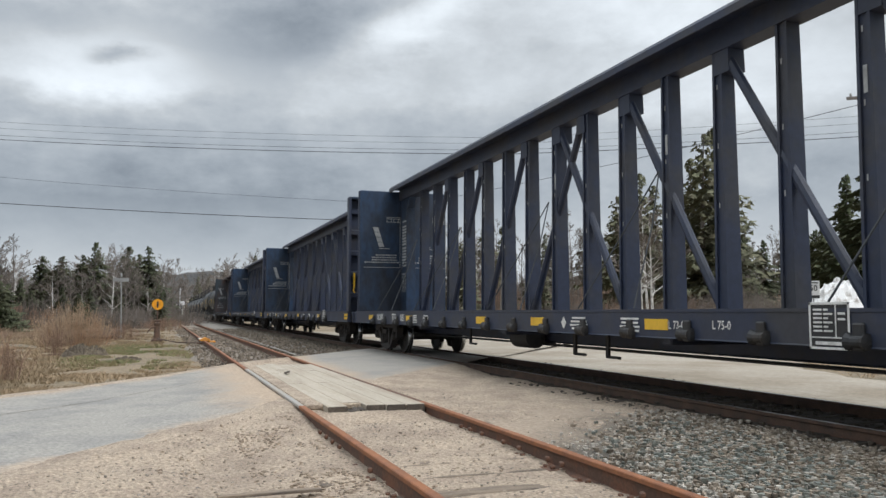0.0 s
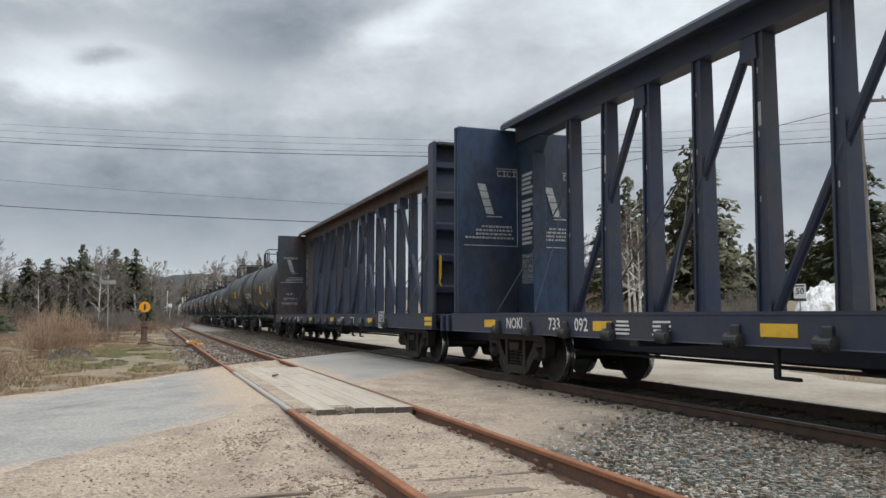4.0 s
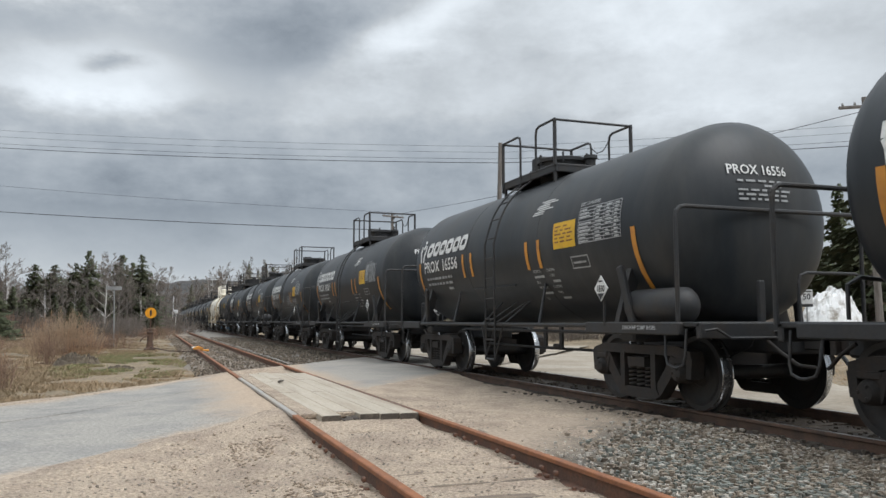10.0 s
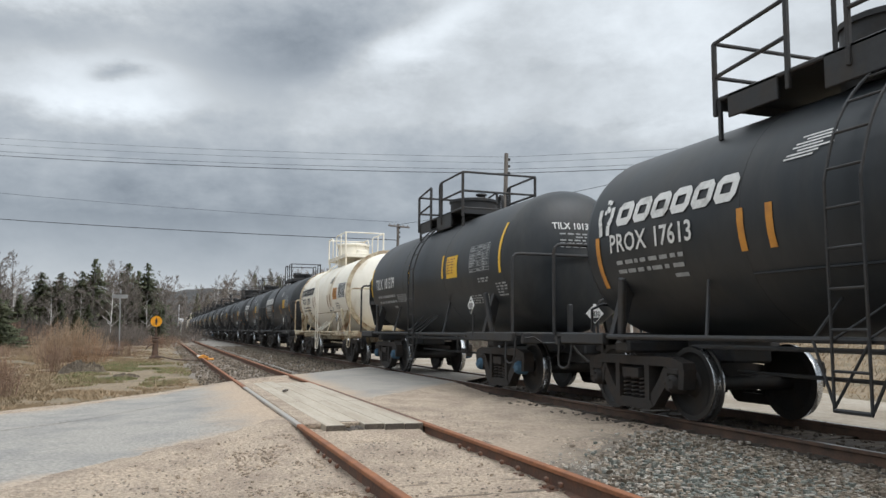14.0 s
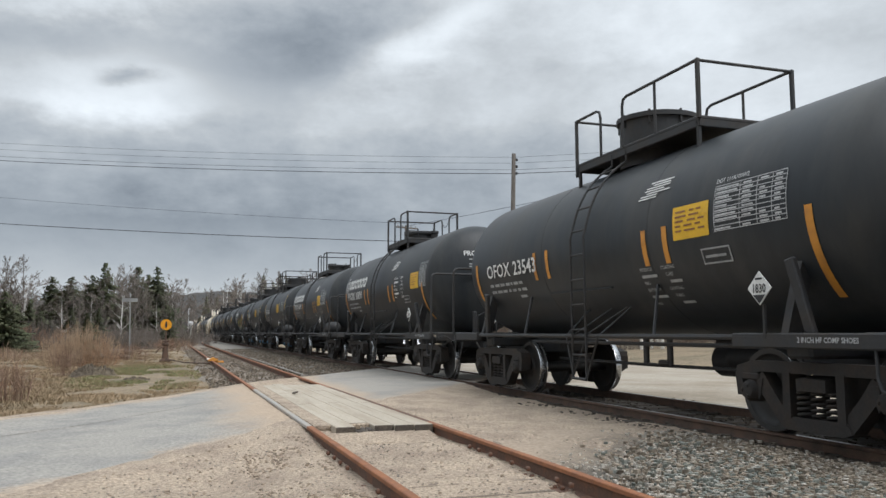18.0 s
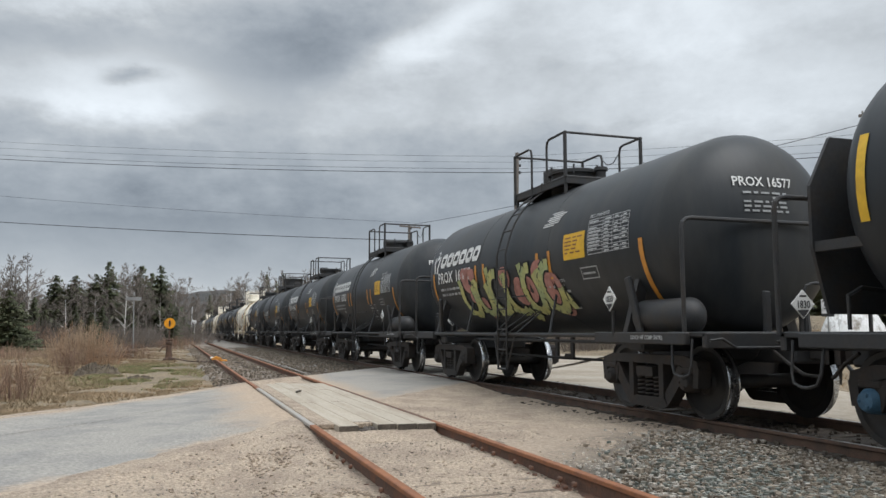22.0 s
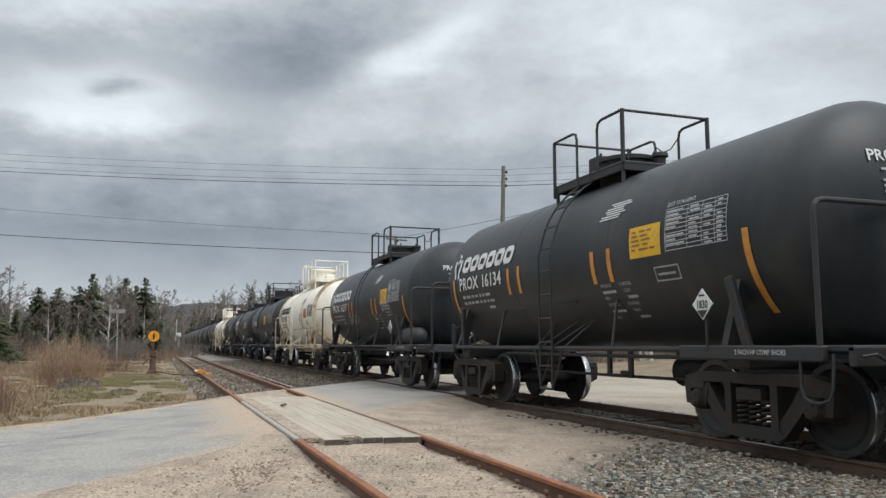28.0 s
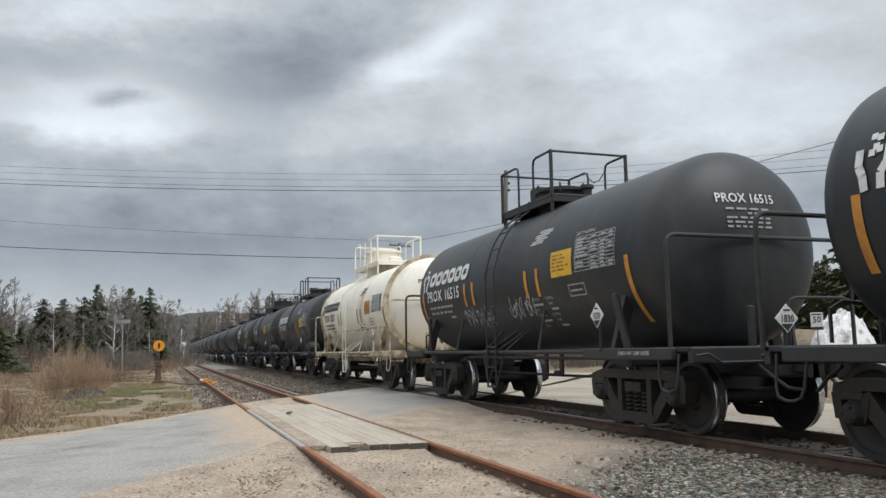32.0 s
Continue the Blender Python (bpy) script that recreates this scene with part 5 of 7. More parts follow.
def acid_car(mark, reservoir, kind="black", seed=1):
    """A short single-dome acid tank car."""
    rnd = random.Random(seed)
    a = ACID
    R, zc, half, head, tc = a["R"], a["zc"], a["half"], a["head"], a["tc"]
    cream = kind == "cream"
    body = tank_cream if cream else tank_black
    fittings = {"black": "low", "boxed": "low", "plain": "dome", "cream": "dome"}[kind]
    label = "cream white acid tank car with rust streaks and a pale frame" if cream else "black acid tank car with orange reflector bars and white lettering"
    car = thing("tank_car", label=label, category="tank car", group="cars of the freight train")
    tank = tank_body(car, R, zc, half, head, body)
    underframe(car, a["len"], R, zc, frame_black if not cream else cream_frame, tc, reservoir, cream_frame if cream else None)
    truck(car, tc), truck(car, -tc)
    pm = tank_cream if cream else frame_black
    if kind == "boxed":
        platform_box(car, pm, R, zc, 3.86, 4.66, 0.62, 1.8)
    else:
        if kind == "cream":
            platform_acid(car, pm, R, zc, 3.92, 4.72, 0.72, 1.55, fittings, 0.12)
        elif kind == "plain":
            platform_acid(car, pm, R, zc, 3.82, 4.57, 0.75, 1.62, fittings, -0.32)
        else:
            platform_acid(car, pm, R, zc, 3.74, 4.52, 0.75, 1.07, fittings, {"PROX 16708": 0.2, "PROX 16873": 0.15}.get(mark, -0.06))
    ladder(car, 0.04 if cream else 0.02, R, zc, 3.92 if cream else 3.80, pm, bend=0.62 if cream else 0.1)
    if cream:
        jack = Mesh().lathe([(-half - 0.12, R * 0.995), (-half - 0.10, R + 0.10), (-half - 0.02, R + 0.10), (-half, R)], 40, "y", (0, 0, zc - 0.02))
        part("jacket_flange", jack, cream_frame, tank, smooth=True)
        ring = Mesh().lathe([(half + 0.02, R), (half + 0.03, R + 0.05), (half + 0.10, R + 0.05), (half + 0.12, R * 0.99)], 40, "y", (0, 0, zc - 0.01))
        part("jacket_flange", ring, cream_frame, tank, smooth=True)
        seam = Mesh()
        Skin(R, zc).stroke(seam, [(0, 0), (3.0, 0.02), (6.1, 0.0)], 1.25, 1.74, 0.03, 0.012)
        part("jacket_seam", seam, cream_frame, tank)
        for gy in (3.5, 2.75, -2.6, -3.4):
            part("grab_iron", hoop([(-1.36, gy, 1.05), (-1.42, gy, 1.30), (-1.42, gy - 0.28, 1.45), (-1.36, gy - 0.28, 1.62)], 0.016), cream_frame, car)
    sk = Skin(R, zc)
    ink = dark_paint if cream else white_paint
    small = dark_paint if cream else dull_white
    if kind != "plain":
        logo(sk, tank, ink, 4.52 if cream else 4.42, 2.50, 0.98 if cream else 1.0)
    car_mark(sk, tank, mark, 4.14 if kind != "plain" else 3.92, 2.16 if kind != "plain" else 2.1, 0.34, 0.96 if cream or kind == "boxed" else 1.12, ink)
    load_stencil(sk, tank, mark, 4.02 if kind != "plain" else 3.86, 1.99 if kind != "plain" else 1.93, 0.085, small, rnd)
    if mark != "PROX 16891":
        coating_stencil(sk, tank, mark, -1.26, 1.87, 0.066, small, rnd)
    mb = Mesh()
    slant = 0.95 if kind == "boxed" else -1.28
    for r in range(7):
        sk.patch(mb, slant - 0.03 * r - (0.10 if r in (2, 5) else 0.0), 2.79 + 0.034 * r, 0.46 + rnd.uniform(-0.10, 0.06), 0.018, 0.012)
    part("top_stencil", mb, white_paint if not cream else small, tank, "slanting block of small stencilled rows")
    part("side_ledge", Mesh().box((-math.sqrt(R * R - 0.64 ** 2) - 0.01, 0.55, zc - 0.64), (0.03, 1.95, 0.025), 0.006), body, tank)
    tape = brown_tape if cream else orange_tape
    p1, p2, m1, m2 = {"plain": (1.86, 1.40, -1.42, -1.88), "boxed": (1.58, 1.15, -1.10, -1.54)}.get(kind, (1.80, 1.37, -1.10, -1.54))
    if mark == "PROX 16740":
        m1, m2 = -1.22, -1.66
    for y, z, h in ((4.50 if not cream else 4.75, 1.70, 0.72), (p1, 1.95, 0.46), (p2, 1.95, 0.46), (m1, 1.93, 0.46), (m2, 1.93, 0.46), (-4.25, 1.42, 0.98)):
        mb = Mesh()
        sk.patch(mb, y, z, 0.10, h)
        part("reflector_bar", mb, tape, tank)
    if mark == "PROX 16891":
        coating_stencil(sk, tank, mark, -1.82, 2.50, 0.078, ink, rnd)
    mb = Mesh()
    aft = 1.1 if mark == "PROX 16891" else -0.12
    sk.patch(mb, -2.24 - aft, 2.18, 0.68, 0.40)
    sheet_ = part("notice", mb, yellow_sheet if not cream else orange_tape, tank, "yellow notice sheet")
    mb = Mesh()
    lines(sk, mb, -2.30 - aft, 2.50, 5, 0.56, 0.022, rnd, 0.014, 2.6)
    part("notice_print", mb, brown_tape, sheet_)
    mb = Mesh()
    table(sk, mb, -3.02 - aft, 2.20, 1.06 - 0.5 * aft, 0.50, rnd)
    if cream:
        back = Mesh()
        sk.patch(back, -3.02, 2.20, 1.06, 0.50, 0.008)
        part("table_back", back, dark_paint, tank)
    if not cream:
        sk.text(mb, -3.02 - aft, 2.74, "DOT 111A100W2", 0.075, 0.95, 0.012)
    part("data_table", mb, white_paint if cream else table_white, tank, "white printed data table")
    mb = Mesh()
    for u, v, w, h in ((0, 0, 0.5, 0.02), (0, 0.16, 0.5, 0.02), (0, 0, 0.02, 0.18), (0.48, 0, 0.02, 0.18), (0.06, 0.07, 0.36, 0.03)):
        sk.patch(mb, -2.6 - u, 1.86 + v, w, h, 0.012)
    part("label_frame", mb, small, tank)
    holder = placard(car, (-1.48, -3.78, 1.52), white_paint, "1830")
    part("placard_post", Mesh().tube([(-1.44, -3.78, 1.02), (-1.44, -3.78, 1.36)], 0.022, 6), pm, holder)
    e = a["len"] - 0.45
    if mark != "PROX 16556":
        endp = placard(car, (-0.08, -e - 0.14, 1.40), white_paint, "1830", facing="end")
        part("placard_post", Mesh().box((-0.08, -e - 0.11, 1.15), (0.05, 0.04, 0.3), 0.008), pm, endp)
    pts, fs = letters("2 INCH HF COMP SHOES", 0.07)
    wide = max(p[0] for p in pts)
    part("sill_print", Mesh().add([(-1.456, -4.22 - p[0] * 0.72 / wide, 0.985 + p[1]) for p in pts], fs), table_white, car, "small white stencilled line on the sill")
    head_text(car, mark, half, head, R, zc, ink)
    for spot in TAGS.get(mark, ()):
        scribble(sk, tank, *spot, rnd, graffiti_white)
    return car


def striped_acid_car(mark, reservoir, seed=1):
    """An acid tank car with yellow bars, a plated platform and blue bearing caps."""
    rnd = random.Random(seed)
    R, zc, half, head, tc = 1.33, 2.375, 4.66, 0.60, 4.0
    car = thing("tank_car", label="black acid tank car with yellow reflector bars and blue bearing caps", category="tank car", group="cars of the freight train")
    tank = tank_body(car, R, zc, half, head, tank_black)
    underframe(car, 6.06, R, zc, frame_black, tc, reservoir)
    truck(car, tc, True), truck(car, -tc, True)
    platform_box(car, frame_black, R, zc)
    ladder(car, 0.35, R, zc, 3.86, frame_black)
    sk = Skin(R, zc)
    car_mark(sk, tank, mark, 4.14, 2.22, 0.39, 0.87, white_paint)
    load_stencil(sk, tank, mark, 4.02, 1.98, 0.105, dull_white, rnd, 1.85)
    mb = Mesh()
    lines(sk, mb, 2.19, 2.00, 5, 0.85, 0.024, rnd)
    lines(sk, mb, -2.9, 1.78, 4, 1.0, 0.026, rnd)
    lines(sk, mb, -3.5, 2.08, 2, 0.6, 0.03, rnd)
    lines(sk, mb, -4.3, 1.95, 5, 0.5, 0.03, rnd)
    part("stencil_block", mb, dull_white, tank, "worn block of small stencils")
    flank = mark in ("TILX 101681", "TILX 101685", "TILX 101738")
    b1, b2, note = (-1.00, -2.12, -1.22) if flank else (1.08, -1.44, -1.74)
    for y, z, h in ((4.68, 2.05, 0.8), (b1, 2.25, 0.50), (b2, 2.22, 0.50), (-4.55, 2.15, 0.95)):
        mb = Mesh()
        sk.patch(mb, y, z, 0.10, h)
        part("reflector_bar", mb, yellow_tape, tank)
    mb = Mesh()
    sk.patch(mb, note, 2.20, 0.66, 0.46)
    n = part("notice", mb, yellow_sheet, tank, "yellow notice sheet")
    mb = Mesh()
    lines(sk, mb, note - 0.05, 2.58, 6, 0.5, 0.022, rnd, 0.014, 2.6)
    part("notice_print", mb, brown_tape, n)
    mb = Mesh()
    table(sk, mb, -3.10, 2.24, 1.02, 0.5, rnd)
    part("data_table", mb, dull_white, tank, "white printed data table")
    rib = Mesh()
    sk.stroke(rib, [(0, 0.0), (1.4, 0.10), (1.6, 0.16)], -0.2, 1.72, 0.06, 0.02)
    part("side_rib", rib, tank_black, tank)
    holder = placard(car, (-1.48, -3.60, 1.58), white_paint, "1830")
    part("placard_post", Mesh().tube([(-1.44, -3.60, 1.02), (-1.44, -3.60, 1.42)], 0.022, 6), frame_black, holder)
    endp = placard(car, (-0.08, -5.79, 1.40), white_paint, "1830", facing="end")
    part("placard_post", Mesh().box((-0.08, -5.76, 1.15), (0.05, 0.04, 0.3), 0.008), frame_black, endp)
    shield = Mesh().slab([(-1.05, 1.25), (1.05, 1.25), (1.22, 1.9), (1.22, 2.5), (0.95, 3.0), (-0.95, 3.0), (-1.22, 2.5), (-1.22, 1.9)], "y", half + 0.68, half + 0.72)
    for sx in (-1, 1):
        shield.slab([(sx * 1.20, 1.85), (sx * 1.20, 1.95), (sx * 1.10, 1.95), (sx * 1.10, 1.85)], "y", half, half + 0.69)
    part("head_shield", shield, frame_black, tank, "black head shield plate")
    head_text(car, mark, half, head, R, zc, white_paint)
    return car


def long_car(mark, style, seed=1):
    """A long general-service tank car with yellow bars."""
    rnd = random.Random(seed)
    R, zc, half, head, tc = 1.48, 2.58, 6.05, 0.62, 5.1
    car = thing("tank_car", label="long black tank car with yellow bars and a round top housing", category="tank car", group="cars of the freight train")
    tank = tank_body(car, R, zc, half, head, tank_black)
    underframe(car, 7.1, R, zc, frame_black, tc, False)
    truck(car, tc, style == 2), truck(car, -tc, style == 2)
    platform_long(car, frame_black, R, zc, 0.05, style == 2)
    ladder(car, 1.0, R, zc, zc + R + 0.1, frame_black, foot=0.45)
    sk = Skin(R, zc)
    car_mark(sk, tank, mark, 5.30, 2.12, 0.38, 1.06, white_paint)
    load_stencil(sk, tank, mark, 5.20, 1.90, 0.10, dull_white, rnd, 1.9)
    mb = Mesh()
    lines(sk, mb, 2.75, 2.0, 5, 1.0, 0.045, rnd)
    lines(sk, mb, -3.3, 1.8, 4, 1.3, 0.045, rnd)
    part("stencil_block", mb, dull_white, tank, "worn block of small stencils")
    bars = ((6.28, 2.0, 0.85), (2.96, 2.36, 0.46), (0.62, 2.38, 0.46), (-2.30, 2.34, 0.46)) if style == 1 else ((6.28, 2.0, 0.85), (3.16, 2.36, 0.46), (1.68, 2.40, 0.46), (-0.98, 2.30, 0.46), (-3.22, 2.28, 0.46))
    for y, z, h in bars + ((-5.10 if style == 1 else -5.82, 2.1, 0.9),):
        mb = Mesh()
        sk.patch(mb, y, z, 0.11, h)
        part("reflector_bar", mb, yellow_tape, tank)
    for y, z, w, h, mat in (((0.55, 1.38, 0.9, 0.55, yellow_sheet), (-0.95, 2.20, 0.66, 0.44, yellow_sheet)) if style == 1 else ((2.28, 1.42, 0.78, 0.34, orange_tape), (-2.35, 2.22, 0.74, 0.46, yellow_sheet))):
        mb = Mesh()
        sk.patch(mb, y, z, w, h)
        s = part("notice", mb, mat, tank, "yellow notice sheet")
        mb = Mesh()
        lines(sk, mb, y - 0.06, z + h - 0.06, 4, w - 0.12, 0.025, rnd, 0.014, 2.6)
        part("notice_print", mb, brown_tape, s)
    mb = Mesh()
    table(sk, mb, -3.7 if style == 1 else -4.55, 2.25, 1.05, 0.55, rnd)
    part("data_table", mb, dull_white, tank, "white printed data table")
    h = placard(car, (-1.52, -4.55, 1.6), white_paint if style == 1 else yellow_sheet, "HOT" if style == 1 else "2426")
    part("placard_post", Mesh().tube([(-1.46, -4.55, 1.02), (-1.46, -4.55, 1.44)], 0.022, 6), frame_black, h)
    head_text(car, mark, half, head, R, zc, white_paint)
    return car


def lumber_car(mark, brown, seed=1):
    """A centre-beam lumber car: deck, tapered posts, sloping braces, a top chord and two bulkheads."""
    rnd = random.Random(seed)
    bay, b = 1.18, 10.78
    posts = [0.36 + bay * k for k in range(-7, 8)]
    beam = beam_blue
    panel = panel_brown if brown else panel_blue
    car = thing("lumber_car", label="empty brown and blue centre-beam lumber car" if brown else "empty dark blue centre-beam lumber car", category="lumber car", group="cars of the freight train")
    end = b + 1.15
    # deck and sills
    part("deck", Mesh().box((-0.85, 0, 1.06), (1.14, 2 * b + 0.5, 0.06), 0.01).box((0.85, 0, 1.06), (1.14, 2 * b + 0.5, 0.06), 0.01).box((0, 0, 0.78), (0.5, 2 * end - 0.7, 0.5), 0.03), beam, car)
    for sx in (-1, 1):
        sill = part("side_sill", Mesh().slab([(sx * 1.26, 1.128), (sx * 1.46, 1.128), (sx * 1.46, 1.094), (sx * 1.45, 1.09), (sx * 1.45, 0.80), (sx * 1.46, 0.785), (sx * 1.30, 0.785), (sx * 1.30, 0.81), (sx * 1.36, 0.82), (sx * 1.36, 1.09), (sx * 1.26, 1.094)], "y", -b - 0.48, b + 0.20), beam, car)
        for y in posts:
            y += 0.12
            part("winch", Mesh().lathe([(y - 0.11, 0.03), (y - 0.10, 0.075), (y - 0.05, 0.055), (y + 0.05, 0.055), (y + 0.10, 0.08), (y + 0.11, 0.03)], 12, "y", (sx * 1.485, 0, 0.84)).box((sx * 1.47, y, 0.88), (0.05, 0.12, 0.24), 0.02), frame_black, sill)
    for y in (-b * 0.45, 0, b * 0.45):
        part("cross_bearer", Mesh().box((0, y, 0.80), (2.7, 0.2, 0.2), 0.02), beam, car)
    # top chord
    cm = chord_brown if brown else beam
    part("top_chord", Mesh().slab([(-0.48, 4.80), (-0.48, 4.90), (-0.42, 4.97), (0.42, 4.97), (0.48, 4.90), (0.48, 4.80), (0.44, 4.80), (0.42, 4.87), (0.15, 4.88), (0.15, 4.56), (-0.15, 4.56), (-0.15, 4.88), (-0.42, 4.87), (-0.44, 4.80)], "y", -b, b), cm, car)
    # tapered posts, one to a bay line
    for k, y in enumerate(posts):
        w0, w1, d0, d1 = 0.098, 0.072, 0.115, 0.095
        mb = Mesh().add([(-d0, y - w0, 1.08), (d0, y - w0, 1.08), (d0, y + w0, 1.08), (-d0, y + w0, 1.08), (-d1, y - w1, 4.62), (d1, y - w1, 4.62), (d1, y + w1, 4.62), (-d1, y + w1, 4.62)],
                        [(0, 1, 5, 4), (1, 2, 6, 5), (2, 3, 7, 6), (3, 0, 4, 7), (4, 5, 6, 7), (3, 2, 1, 0)])
        post = part("post", mb, beam, car)
        lip = Mesh()
        for sy in (-1, 1):
            lip.add([(-d0 - 0.03, y + sy * w0 - 0.02, 1.08), (-d0 + 0.02, y + sy * w0 - 0.02, 1.08), (-d0 + 0.02, y + sy * w0 + 0.02, 1.08), (-d0 - 0.03, y + sy * w0 + 0.02, 1.08),
                     (-d1 - 0.03, y + sy * w1 - 0.02, 4.62), (-d1 + 0.02, y + sy * w1 - 0.02, 4.62), (-d1 + 0.02, y + sy * w1 + 0.02, 4.62), (-d1 - 0.03, y + sy * w1 + 0.02, 4.62)],
                    [(0, 1, 5, 4), (1, 2, 6, 5), (2, 3, 7, 6), (3, 0, 4, 7), (4, 5, 6, 7), (3, 2, 1, 0)])
        part("post_flange", lip, beam, post)
        # slots are not cut: pale marks stand for the sky showing through
        sky_marks = Mesh()
        for z in (2.5, 3.3, 4.1):
            sky_marks.box((-d0 + (d0 - d1) * (z - 1.08) / 3.54 - 0.004, y + 0.03, z), (0.006, 0.022, 0.07), 0.002)
        if k % 3 == 1:
            sky_marks.box((-d0 + (d0 - d1) * 2.5 / 3.54 - 0.004, y + 0.01, 3.55), (0.006, 0.055, 0.30), 0.002)
        part("post_slot", sky_marks, dull_white, post)
    # braces climb from both ends towards the middle, two bays each
    for k in (0, 2, 4, 6):
        for y0, y1 in ((0.22 + bay * (k + 1), 0.52 + bay * (k - 1)), (0.46 - bay * (k + 2), 0.26 - bay * k)):
            part("brace", Mesh().tube([(-0.06, y0, 1.15), (-0.06, y1, 4.55)], 0.065, 8), beam, car)
            part("gusset", Mesh().slab([(y1 - 0.15, 4.25), (y1 + 0.15, 4.25), (y1 + 0.13, 4.66), (y1 - 0.13, 4.66)], "x", -0.13, 0.13), beam, car)
    # tie-down cables, slack
    for k in (-7, -3, 0, 4, 7):
        y = bay * k + 0.36
        for sy in (-1, 1):
            part("tie_cable", Mesh().tube([(-0.25, y, 3.15), (-0.62, y + sy * 0.35, 2.3), (-1.2, y + sy * 0.75, 1.14)], 0.012, 5), cable_black, car)
    # bulkheads
    for s in (-1, 1):
        y = s * b
        bk = part("bulkhead", Mesh().box((0, y + s * 0.06, 2.98), (2.78, 0.10, 3.72), 0.02), panel, car, "steel end bulkhead with horizontal ribs")
        for sx in (-1, 1):
            part("bulkhead_flange", Mesh().box((sx * 1.37, y + (0.165 if s > 0 else -0.275), 2.98), (0.08, 0.10 if s > 0 else 0.32, 3.72), 0.02), beam, bk)
        part("bulkhead_cap", Mesh().box((0, y + (0.165 if s > 0 else -0.275), 4.80), (2.62, 0.10 if s > 0 else 0.32, 0.08), 0.02), panel, bk)
        # added plate, and ribs in beam colour, stand for shade on the outer face
        part("outer_plate", Mesh().box((0, y + s * 0.118, 2.98), (2.64, 0.02, 3.64), 0.003), beam, bk)
        for k in range(5):
            part("rib", Mesh().slab([(y + s * 0.11, 1.52 + 0.68 * k), (y + s * 0.26, 1.58 + 0.68 * k), (y + s * 0.26, 1.70 + 0.68 * k), (y + s * 0.11, 1.76 + 0.68 * k)], "x", -1.32, 1.32), beam, bk)
        if s < 0:
            lever = part("brake_lever", Mesh().box((-1.20, y - 0.30, 2.12), (0.06, 0.05, 0.50), 0.015), yellow_tape, bk, "yellow hand brake lever")
            part("lever_tip", hoop([(-1.20, y - 0.32, 1.90), (-1.28, y - 0.36, 1.80), (-1.22, y - 0.36, 1.74)], 0.02), yellow_tape, lever)
            part("end_reflector", Mesh().box((-1.456, y - 0.25, 0.905), (0.012, 0.46, 0.08), 0.002).box((-1.456, y - 0.25, 1.01), (0.012, 0.46, 0.08), 0.002), yellow_tape, bk)
        part("centre_web", Mesh().slab([(y, 1.08), (y - s * 0.74, 1.08), (y - s * 0.74, 4.25), (y - s * 0.98, 4.56), (y - s * 0.98, 4.60), (y, 4.60)], "x", -0.10, 0.10), panel, car)
        part("web_flange", Mesh().box((0, y - s * 0.755, 2.67), (0.28, 0.03, 3.16), 0.008), panel, car)
        part("grab_bar", hoop([(0.4, y + s * 0.2, 4.74), (0.4, y + s * 0.2, 4.80), (1.1, y + s * 0.2, 4.80), (1.1, y + s * 0.2, 4.74)], 0.015), beam, bk)
        part("end_sill", Mesh().box((0, s * (end - 0.38), 0.93), (2.7, 0.12, 0.34), 0.02).box((0, s * (b + 0.4), 1.05), (2.6, 0.5, 0.05), 0.01), beam, car)
        coupler(car, s * end, s, truck_iron)
        # print on the inner face
        face = y - s * 0.0 - s * 0.012
        mb = Mesh()

        def bar(x, z, w, h, lean=0.0):
            mb.add([(x, face, z), (x + w, face, z), (x + w + lean * h, face, z + h), (x + lean * h, face, z + h)], [(0, 1, 2, 3)])
        for x0 in (-1.30, 0.20):
            for q in range(4):
                bar(x0 + 0.50 - 0.05 * q, 3.10 + 0.155 * q, 0.17, 0.14, -0.32)
            bar(x0 + 0.50, 3.04, 0.34, 0.022)
            for r in range(4):
                u = (0.4, 0.28, 0.28, 0.05)[r]
                while u < 1.06:
                    L = rnd.uniform(0.03, 0.09)
                    bar(x0 + u, 2.83 - 0.075 * r, L, 0.04)
                    u += L + 0.02
            if not brown:
                bar(x0 + 0.02, 2.46, 1.16, 0.016), bar(x0 + 1.17, 2.46, 0.016, 1.55), bar(x0 + 0.72, 4.02, 0.46, 0.016)
                for q in range(4):
                    bar(x0 + 0.74 + 0.11 * q, 3.87, 0.09, 0.022), bar(x0 + 0.74 + 0.11 * q, 3.97, 0.09, 0.022), bar(x0 + 0.74 + 0.11 * q + 0.035 * (q % 2), 3.89, 0.02, 0.08)
        if brown and s > 0:
            for string, z, x in (("73'-0\"", 2.02, -1.02), ("BETWEEN", 1.80, -1.12), ("BULKHEADS", 1.58, -1.20)):
                pts, fs = letters(string, 0.15, 0.9)
                mb.add([(x + p[0], face, z + p[1]) for p in pts], fs)
            for string, z, x in (("WARNING", 3.72, -1.15),):
                pts, fs = letters(string, 0.15, 0.9)
                mb.add([(x + p[0], face, z + p[1]) for p in pts], fs)
        part("bulkhead_print", mb, dull_white, bk)
        col = Mesh()
        ya = y - s * 0.20
        for z0, z1 in ((3.12, 3.84), (2.40, 3.02)):
            z = z1
            while z > z0:
                L = rnd.uniform(0.36, 0.52)
                col.add([(-0.106, ya, z), (-0.106, ya - s * L, z), (-0.106, ya - s * L, z + 0.055), (-0.106, ya, z + 0.055)], [(0, 1, 2, 3)])
                z -= 0.09 if z1 < 3.5 or rnd.random() < 0.8 else 0.16
